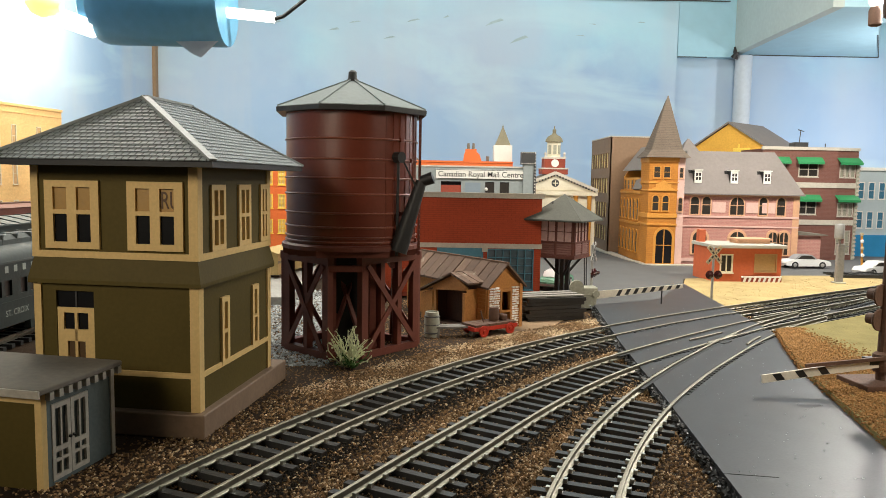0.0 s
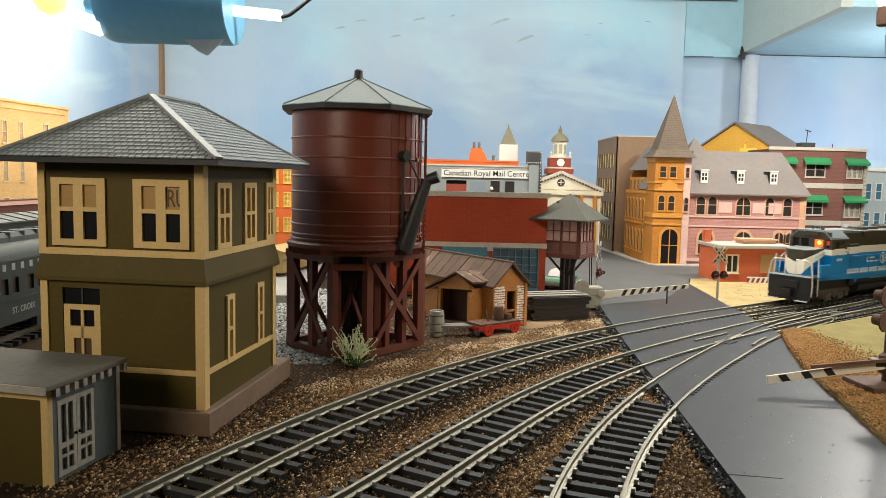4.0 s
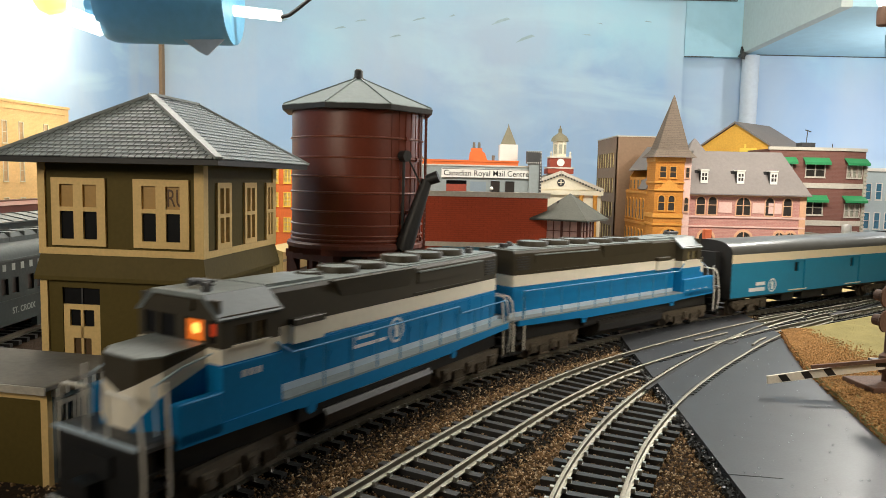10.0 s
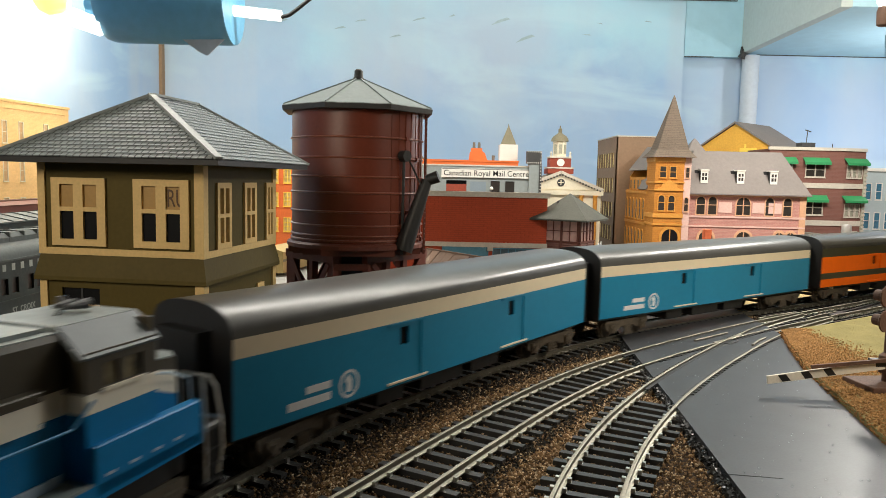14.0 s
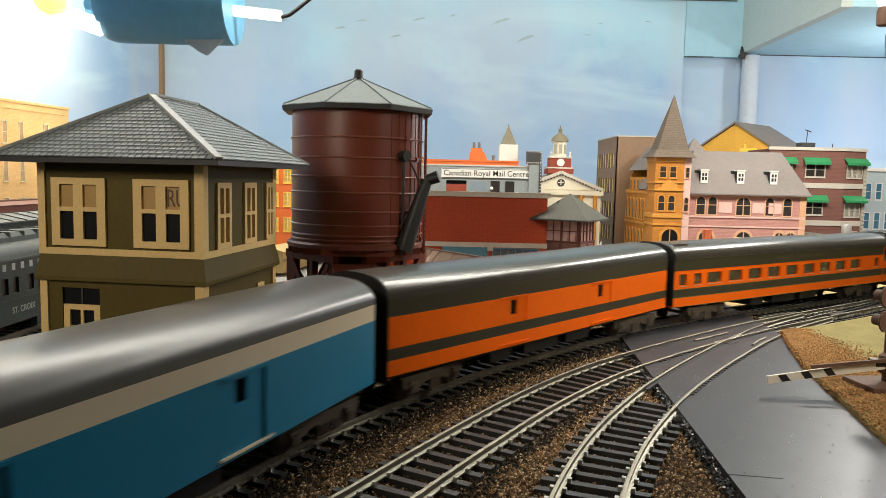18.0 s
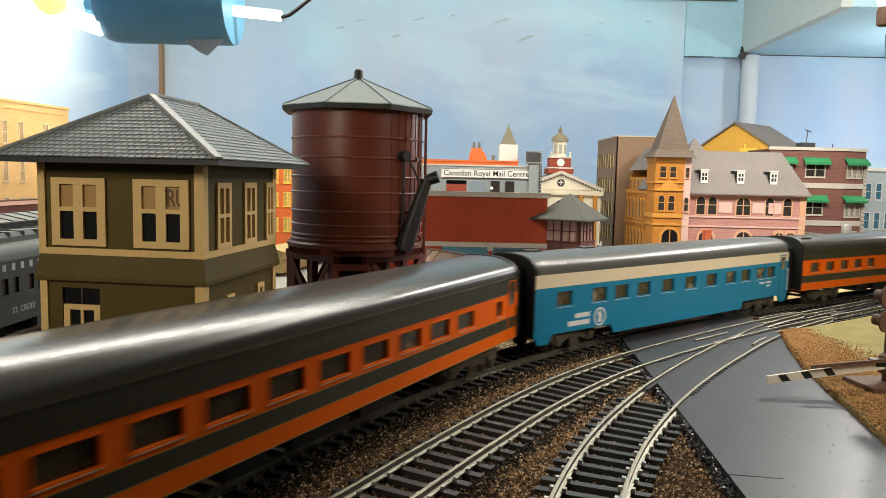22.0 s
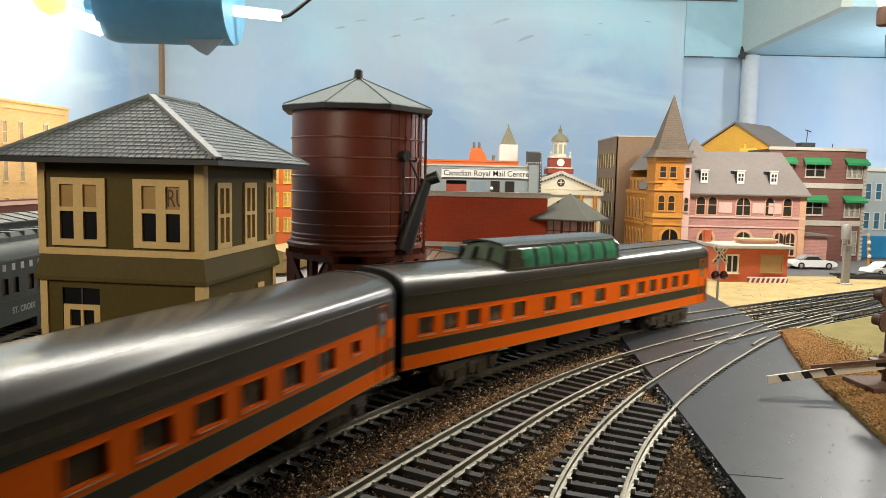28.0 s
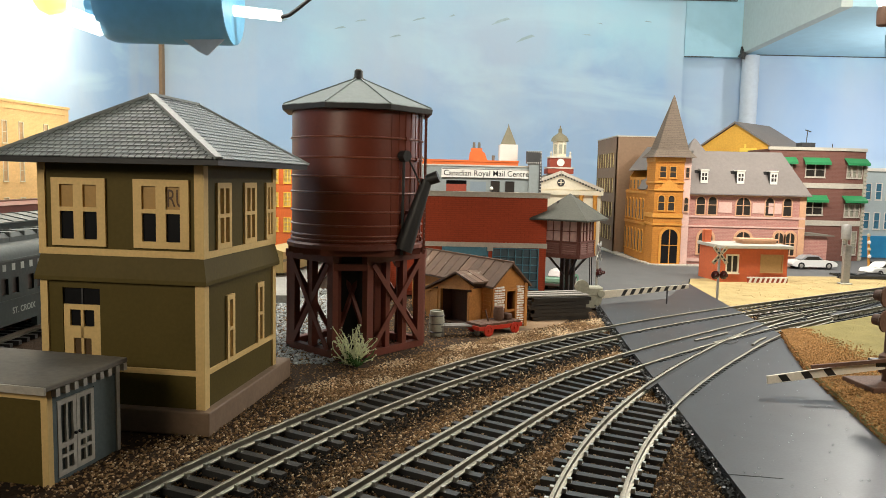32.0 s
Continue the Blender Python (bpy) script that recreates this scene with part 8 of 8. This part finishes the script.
def crossing_shanty():
    ob = thing("crossing_shanty", at(242, 637.5, -4.2, 0, 0, 5), "low orange-red brick trackside hut with grey flat roof", "building")
    w, d, h = 61.6, 42.0, 30.5
    holes = [(6, 16, 10, 24), (37.6, 56.4, 10, 24.5)]
    part("wall", pierced(w, h, 1.4, holes), M_HUTRED, ob, "orange-red front")
    part("wall_back", boxes((0, d - 1.4, 0, w, d, h)), M_HUTRED, ob)
    part("wall_left", boxes((0, 1.4, 0, 1.4, d - 1.4, h)), M_HUTRED, ob)
    part("wall_right", boxes((w - 1.4, 1.4, 0, w, d - 1.4, h)), M_HUTRED, ob)
    window(ob, at(11, 0, 10), 9.4, 14, M_CREAMWALL, M_GREYDARK, 2, 1, 1.2, 0.6, True, depth=1.0)
    part("boarded_window", boxes((37.6, 0.4, 10, 56.4, 1.0, 24.5)), M_TANBOARD, ob, "tan boarded window")
    fr = boxes((36.6, -0.6, 9.1, 37.6, 0.6, 25.5), (56.4, -0.6, 9.1, 57.4, 0.6, 25.5), (37.6, -0.6, 24.5, 56.4, 0.6, 25.5), (37.6, -0.6, 9.1, 56.4, 0.6, 10))
    part("board_frame", fr, M_TANBOARD, ob)
    part("roof", soft_box(-2, -3.5, h, w + 3, d + 2, h + 3, 0.5), M_PALEROOF, ob, "pale grey roof slab")
    part("roof_box", boxes((28, 14, h + 3, 58, 30, h + 6), (26, 13, h + 6, 60, 31, h + 7.4)), M_PEACH, ob)
    part("chimney", boxes((-1, 30, h + 3, 5, 36, h + 14)), M_HUTRED, ob)
    fence = thing("striped_barrier", at(266.5, 636, -4.2, 0, 0, 4), "low white and red slanted barrier board", "barrier")
    part("board", boxes((0, 0, 0.5, 36, 1, 5.5)), M_REDPLAIN, fence)
    part("rail", boxes((-0.3, -0.3, 5.0, 36.3, 1.2, 6)), M_WHITE, fence)
    for k in range(8):
        part("slat", prism(bmesh.new(), [(0.5 + 4.5 * k, 0.6), (2.6 + 4.5 * k, 0.6), (4.2 + 4.5 * k, 5.0), (2.1 + 4.5 * k, 5.0)], -0.3, 0.02), M_WHITE, fence)


M_HUTRED = brick_material("hut_red", (0.55, 0.13, 0.05), (0.50, 0.11, 0.045), (0.42, 0.10, 0.05), 2.6, 0.95, depth=0.3)
M_PALEROOF = material("pale_roof", (0.42, 0.40, 0.35), 0.7, vary=0.15)
M_TANBOARD = material("tan_board", (0.40, 0.24, 0.10), 0.6, vary=0.2)
crossing_shanty()

M_CARWHITE = material("car_white", (0.75, 0.75, 0.73), 0.25, vary=0.05)
M_CARGREY = material("car_grey", (0.30, 0.31, 0.32), 0.25, vary=0.05)
M_CARGREEN = material("car_green", (0.16, 0.36, 0.24), 0.25, vary=0.05)
M_TYRE = material("tyre", (0.02, 0.02, 0.02), 0.7, vary=0.2)


def motor_car(x, y, rz, body_mat, top_mat, label):
    ob = thing("car", at(x, y, -3.5, 0, 0, rz), label, "car")
    low = prism(bmesh.new(), [(-24, 3), (-24.5, 6), (-22, 8.5), (-9, 9.6), (12, 9.4), (21, 8.2), (24, 6.2), (24, 3), (18.5, 2.4), (-18, 2.4)], -8.5, 8.5)
    bmesh.ops.bevel(low, geom=low.edges[:], offset=0.5, segments=2, affect="EDGES")
    part("body", low, body_mat, ob, smooth=True)
    cab = prism(bmesh.new(), [(-15, 9.2), (-9, 14), (4, 14.2), (10.5, 9.2)], -7.2, 7.2)
    bmesh.ops.bevel(cab, geom=cab.edges[:], offset=0.9, segments=2, affect="EDGES")
    part("cabin", cab, top_mat, ob, smooth=True)
    for s in (-1, 1):
        part("side_glass", prism(bmesh.new(), [(-12, 9.8), (-8, 13), (3, 13.2), (7.4, 9.8)], min(s * 7.0, s * 7.3), max(s * 7.0, s * 7.3)), M_GREYDARK, ob)
        for x2 in (-15, 14.5):
            w = part("wheel", rod(bmesh.new(), (x2, s * 6.4, 3.6), (x2, s * 8.7, 3.6), 3.6, seg=18), M_TYRE, ob)
            part("hubcap", rod(bmesh.new(), (x2, s * 8.7, 3.6), (x2, s * 8.95, 3.6), 2.0, 1.6, 14), M_ALU, w)
    for x in (-25.2, 23.8):
        part("bumper", boxes((x, -8, 3.6, x + 1, 8, 5.2)), M_ALU, ob)
    return ob


motor_car(384, 762, 4, M_CARWHITE, M_CARGREY, "white and grey two-tone 1950s car on the street")
motor_car(96, 590, 65, M_CARGREEN, M_CARWHITE, "pale green parked 1950s car beside the red freight house")
motor_car(428, 705, 15, M_CARWHITE, M_CARWHITE, "white parked car beside the dark heap")


def odd_lot():
    """Dark scrap rails, a pale tank and a small truck signal near the far crossing."""
    ob = thing("scrap_heap", at(400, 690, -4), "heap of dark discarded rails and ties", "scrap")
    rng = random.Random(4)
    for k in range(14):
        part("scrap_rail", beam(bmesh.new(), (rng.uniform(-40, 0), rng.uniform(-14, 6), 1 + rng.uniform(0, 3)), (rng.uniform(10, 60), rng.uniform(-14, 14), 1 + rng.uniform(0, 5)), rng.uniform(1.4, 2.6)), M_TIE, ob)
    ob = thing("signal_bridge_post", at(424, 726, -4), "dark post with stacked white signal discs", "railway signal")
    part("post", rod(bmesh.new(), (0, 0, 0), (-3, 0, 40), 1.2, seg=8), M_OCHRETRIM, ob)
    for k in range(4):
        part("disc", lathe([(1.7, 0), (1.7, 1.0), (0.3, 1.3)], 12), M_SIGNTAN if k % 2 else M_WHITE, ob, m=at(-1.5 - 0.7 * k, -1, 18 + 7 * k, 90, 0, 0))
    part("arm", beam(bmesh.new(), (0, 0, 12), (26, -4, 6), 2.0), M_BLACK, ob)


odd_lot()


# ---- west side: brick warehouse, stored cars ----
def warehouse():
    """A shallow building flat against the side backdrop."""
    ob = thing("orange_brick_warehouse", at(-437.6, 600, -4, 0, 0, 80), "buff orange brick warehouse with small pale windows", "building")
    w, d, h = 197.0, 12.0, 151.0
    grid = [(x, z, 5.2, 20.5) for z in (110.5, 74, 37) for x in (64, 85, 106, 127.5, 162, 182)]
    facade(ob, at(), w, h, M_ORANGEBRICK, M_CREAMWALL, M_ORANGEPANE, grid, cols=1, rows=2, bar=0.7)
    part("wall_right", boxes((w - 1.6, 1.6, 0, w, d, h)), M_ORANGEBRICK, ob)
    part("roof", boxes((1, 1.6, h - 4, w - 1.6, d, h - 3)), M_GREYROOF, ob)
    part("core", boxes((3, 2.4, 0, w - 3, d - 0.5, h - 5)), M_ORANGEBRICK, ob)
    part("cornice", boxes((-1, -1.0, h - 1.6, w + 0.8, 1.6, h + 1.0)), M_ORANGEBRICK, ob, "thin brick cornice")
    part("string_course", boxes((0, -0.6, h - 8, w, 0, h - 7)), M_ORANGEBRICK, ob)


M_ORANGEPANE = material("tan_paper_pane", (0.62, 0.40, 0.20), 0.5, vary=0.25, grain=4)
warehouse()

M_CARDARK = material("dark_green_grey_car", (0.026, 0.035, 0.032), 0.5, vary=0.2, grain=2)
M_PALEROOFCAR = material("weathered_car_roof", (0.075, 0.086, 0.082), 0.65, vary=0.2, grain=2)
M_DULLGOLD = material("faded_lettering", (0.30, 0.32, 0.29), 0.6, vary=0.2)
M_WAGON = material("faded_yellow_paint", (0.40, 0.29, 0.11), 0.5, vary=0.2)
M_PLATFORM = material("platform_concrete", (0.26, 0.255, 0.235), 0.8, vary=0.25, grain=2)
path_w = smooth_path([(-221.5, 200), (-221.5, 330), (-221.5, 500), (-221.5, 700), (-221.5, 900)], 4.0)
track(path_w, "storage track with stored passenger cars", lambda x, y: False)


def stored_car():
    ob = thing("sleeping_car", at(-221.5, 478, 0, 0, 0, 90), "dark green-grey stored sleeping car with pale roof", "train car")
    L = 300.0
    holes = []
    for k in range(13):
        holes += [(-138 + 21.5 * k, 5.6, 22, 29.5), (-129.5 + 21.5 * k, 5.6, 22, 29.5)]
    part("side", window_band(bmesh.new(), L, 18.6, 31.2, holes), M_CARDARK, ob)
    part("lower_side", shell(bmesh.new(), L, 7.5, 18.6), M_CARDARK, ob)
    part("letterboard", shell(bmesh.new(), L, 31.2, 38.6), M_CARDARK, ob)
    part("inside", shell(bmesh.new(), L - 2, 8, 38, 2.4), M_BLACK, ob)
    for s in (-1, 1):
        y0, y1 = sorted((s * HALF, s * (HALF + 0.5)))
        part("belt_rail", boxes((-L / 2, y0, 18.2, L / 2, y1, 19.4)), M_CARDARK, ob)
        part("eave_rail", boxes((-L / 2, y0, 37.6, L / 2, y1, 38.6)), M_PALEROOFCAR, ob)
    for x, w, a, b in holes:
        part("window_pane", boxes((x - w / 2, -HALF + 1.1, a, x + w / 2, -HALF + 1.4, b)), M_GREYDARK, ob)
    part("roof", prism(bmesh.new(), roof_outline(45.5, 38.6), -L / 2, L / 2, "x"), M_PALEROOFCAR, ob, "pale weathered roof", smooth=True)
    part("clerestory", prism(bmesh.new(), [(-7.5, 44), (-7.5, 47.5), (-5, 49.6), (5, 49.6), (7.5, 47.5), (7.5, 44)], -L / 2 + 6, L / 2 - 6, "x"), M_PALEROOFCAR, ob, "clerestory roof")
    for k in range(24):
        part("roof_rib", boxes((-L / 2 + 8 + 12.4 * k, -7.6, 44, -L / 2 + 9 + 12.4 * k, 7.6, 50)), M_PALEROOFCAR, ob)
    bars = bmesh.new()
    for k in range(7):
        box(bars, -147 + 7.4 * k, -HALF - 0.1, 33.2, -144.2 + 7.4 * k, -HALF, 36.4)
    part("lettering", bars, M_DULLGOLD, ob, "faded lettering bars")
    words_on(ob, "ST. CROIX", at(-123, -HALF - 0.08, 13.6, 90, 0, 0), 4.2, M_DULLGOLD)
    car_ends(ob, L, 45.5, 38.6)
    underframe(ob, L)
    for a, b in ((-110, -60), (-20, 40)):
        part("battery_box", boxes((a, -HALF + 1, 2.5, b, -HALF + 4, 8)), M_CARDARK, ob)
    for x in (-112, 112):
        truck(ob, x, 3, 16, 5.0)


stored_car()


def west_row():
    """Roofs of further stored cars and the platform seen past the tower."""
    ob = thing("box_car", at(-300, 520, -4, 0, 0, 90), "weathered grey ribbed roof of a stored freight car", "train car")
    part("body", boxes((-150, -18, 6, 150, 18, 50)), M_CARDARK, ob)
    part("roof", prism(bmesh.new(), [(-19, 50), (0, 54), (19, 50), (19, 51), (0, 55), (-19, 51)], -152, 152, "x"), M_PALEROOFCAR, ob)
    for k in range(20):
        part("roof_rib", prism(bmesh.new(), [(-19.2, 50.8), (0, 54.8), (19.2, 50.8), (19.2, 51.6), (0, 55.6), (-19.2, 51.6)], -150 + 15.5 * k, -149 + 15.5 * k, "x"), M_PALEROOFCAR, ob)
    for x in (-100, 100):
        part("bogie", boxes((x - 16, -13, 0, x + 16, 13, 8)), M_TRUCK, ob)
    ob = thing("box_car", at(-345, 560, -4, 0, 0, 90), "maroon stored freight car with walkway", "train car")
    part("body", boxes((-150, -18, 6, 130, 18, 58)), M_MAROON, ob)
    part("roof_walk", boxes((-150, -4, 60, 130, 4, 61)), M_BROWNWOOD, ob)
    part("roof", prism(bmesh.new(), [(-19, 58), (0, 60.5), (19, 58)], -151, 131, "x"), M_MAROON, ob)
    for x in (-100, 90):
        part("bogie", boxes((x - 16, -13, 0, x + 16, 13, 8)), M_TRUCK, ob)
    ob = thing("station_platform", at(-150, 590, -5), "pale concrete station platform beyond the tower", "platform")
    part("slab", soft_box(-40, -100, 0, 50, 160, 5.5, 0.4), M_PLATFORM, ob)
    ob = thing("yellow_baggage_wagon", at(-128, 640, 0.6, 0, 0, 80), "pale yellow passenger wagon beside the platform", "train car")
    part("body", boxes((-60, -12, 3, 60, 12, 20)), M_WAGON, ob)
    part("band", boxes((-60, -12.3, 12, 60, -12, 14), (-60, 12, 12, 60, 12.3, 14)), M_GOLDROOF, ob)
    part("roof", prism(bmesh.new(), [(-13, 20), (0, 24), (13, 20)], -61, 61, "x"), M_WAGON, ob)
    for x in (-40, 40):
        part("bogie", boxes((x - 10, -9, 0, x + 10, 9, 3)), M_TRUCK, ob)
    ob = thing("orange_brick_house", at(-215, 760, -4), "orange brick house with yellow window frames", "building")
    grid = [(x, z, 6, 13) for z in (78, 54, 28) for x in (12, 26, 40, 53)]
    facade(ob, at(), 62, 100, M_BRIGHTORANGE, M_BRIGHTYELLOW, M_WARMPANE, grid, cols=2, rows=3, bar=0.9)
    part("body", boxes((0, 2.2, 0, 62, 60, 100)), M_BRIGHTORANGE, ob)
    part("cornice", boxes((-1, -1.2, 99, 63, 60, 101)), M_MAROON, ob)


west_row()


# ---- lamp shade, cables, pole ----
M_SHADE = material("pale_blue_shade", (0.17, 0.47, 0.72), 0.4, vary=0.1, grain=8)
M_CABLE = material("black_cable", (0.01, 0.01, 0.01), 0.5, vary=0.1)
M_TUBE = glowing("lamp_tube", (1.0, 0.95, 0.85), 2.2)
M_BULBGLOW = glowing("amber_bulb", (1.0, 0.62, 0.2), 1.6)
M_COOLGREY = material("cool_grey", (0.55, 0.60, 0.66), 0.5, vary=0.1, grain=5)
M_WOODSTRIP = material("brown_strip", (0.28, 0.18, 0.10), 0.6, vary=0.2, grain=4)


def lamp_shade():
    ob = thing("lamp_shade", at(-228, 620, 188), "pale blue round lamp shade hung from the valance", "lamp")
    side = lathe([(29, 0), (33, 2), (34.5, 6), (35, 12), (35, 103), (34.4, 105)], 40)
    part("shade", side, M_SHADE, ob, smooth=True, m=at(-54, 2, 34.5, 0, 90, 0))
    part("neck", lathe([(21, 0), (22, 1), (22, 8), (24, 9.5)], 32), M_SHADE, ob, "narrow neck of the shade", smooth=True, m=at(-63.4, 2, 30, 0, 90, 0))
    part("paper_tab", prism(bmesh.new(), [(14, 0.4), (48, 1.4), (34, -12), (27, -9)], -14, -13.4), M_COOLGREY, ob, "torn paper tab under the shade")
    part("hanger", boxes((-30, -1, 50, -27, 1, 1112), (40, -1, 50, 43, 1, 1112)), M_WOODSTRIP, ob)
    part("lamp_tube", rod(bmesh.new(), (44, 2, 28), (90, 2, 24), 4.4, seg=14), M_TUBE, ob, "white lamp tube end")
    part("lamp_socket", rod(bmesh.new(), (-74, -16, 16), (-50, -16, 8), 7, 7, 16), M_TUBE, ob, "glowing bulb end")
    part("bulb", lathe([(3, 0), (9, 6), (11, 14), (8, 22), (4, 28)], 16), M_BULBGLOW, ob, "glowing amber bulb", m=at(-104, -16, 30, 0, 100, 0), smooth=True)
    cable = bmesh.new()
    pts = [(90, 2, 23), (97, 2, 25), (106, 2, 32), (116, 2, 40), (150, 2, 90)]
    for a, b in zip(pts[:-1], pts[1:]):
        rod(cable, a, b, 1.6, seg=8)
    part("cable", cable, M_CABLE, ob, "black lamp cable")
    solid("corner_strip", boxes((-453, 1168, -5, -445, 1179, 520)), M_WOODSTRIP, at(), "narrow brown wooden corner strip", "trim", kind="structure")
    # Rounded upright that stands in for a shaded fold of the backdrop.
    pipe = thing("drain_pipe", at(477, 1177.5, -5), "grey rounded upright for a shaded fold in the backdrop recess", "pipe")
    part("pipe", rod(bmesh.new(), (0, 0, 0), (0, 0, 289), 13, seg=28), M_COOLGREY, pipe, smooth=True)
    part("dark_hole", rod(rod(bmesh.new(), (-17, -4, 285), (-14, -8, 294), 6, 3, 9), (-16, -5, 293), (-18, -7, 302), 3.6, 1.2, 7), M_BLACK, pipe, "dark torn hole")



def duct_lamp():
    ob = thing("hanging_lamp", at(358, 620, 0), "bare white bulb in a brown socket on a cord", "lamp")
    part("socket", lathe([(3.2, 214), (5.0, 215), (5.4, 226), (4.2, 229.5), (0.4, 229.5)], 18), M_BROWNWOOD, ob, "brown lamp socket", smooth=True)
    part("bulb", lathe([(3.2, 229.4), (5.6, 233), (6.2, 237), (4.6, 241.5), (0.4, 243)], 18), M_TUBE, ob, "glowing white bulb", smooth=True)
    part("cord", rod(bmesh.new(), (0, 4.4, 222), (0, 9, 1299.8), 0.8, seg=8), M_CABLE, ob, "black lamp cord")


duct_lamp()
lamp_shade()


# ---- motion of the train ----
RUN_T = [0, 2.5, 3.5, 6.0, 8.0, 10.0, 12.0, 14.5, 17.0, 19.0, 21.5, 23.0, 25.5, 28.0, 30.0, 31.6, 32.0]
RUN_S = [572, 388.6, 312.4, 136.2, -25.0, -202.4, -373.8, -603.5, -840.0, -1038.4, -1280.2, -1428.3, -1676.1, -1940.1, -2163.0, -2326.1, -2367.0]
RUN_V = np.gradient(np.array(RUN_S), np.array(RUN_T))


def nose_at(t):
    """How far along the main line the train's head has come, t seconds in (it gathers speed slightly)."""
    i = min(max(int(np.searchsorted(RUN_T, t)) - 1, 0), len(RUN_T) - 2)
    h = RUN_T[i + 1] - RUN_T[i]
    u = (t - RUN_T[i]) / h
    return float((2 * u ** 3 - 3 * u * u + 1) * RUN_S[i] + (u ** 3 - 2 * u * u + u) * h * RUN_V[i] + (3 * u * u - 2 * u ** 3) * RUN_S[i + 1] + (u ** 3 - u * u) * h * RUN_V[i + 1])


def motions():
    for ob, trucks, way, centre, reach in TRAIN:
        rows, turns = [], ([], [])
        for k in range(0, 65):
            t = min(k * 0.5, 32.0)
            s = nose_at(t) + centre
            fx, fy = on_line(s - reach)
            bx, by = on_line(s + reach)
            a = math.degrees(math.atan2(fy - by, fx - bx)) + (180 if way < 0 else 0)
            rows.append((t, at((fx + bx) / 2, (fy + by) / 2, 0, 0, 0, a)))
            for j, end in enumerate((-1, 1)):
                h = math.degrees(float(np.interp(s + end * way * reach, LINE_S, LINE_H))) + 180 + (180 if way < 0 else 0)
                d = (h - a + 180) % 360 - 180
                turns[j].append((t, at((1, -1)[j] * reach, 0, 0, 0, 0, d)))
        walk(ob, rows)
        for bogie, keyed in zip(trucks, turns):
            walk(bogie, keyed)


motions()
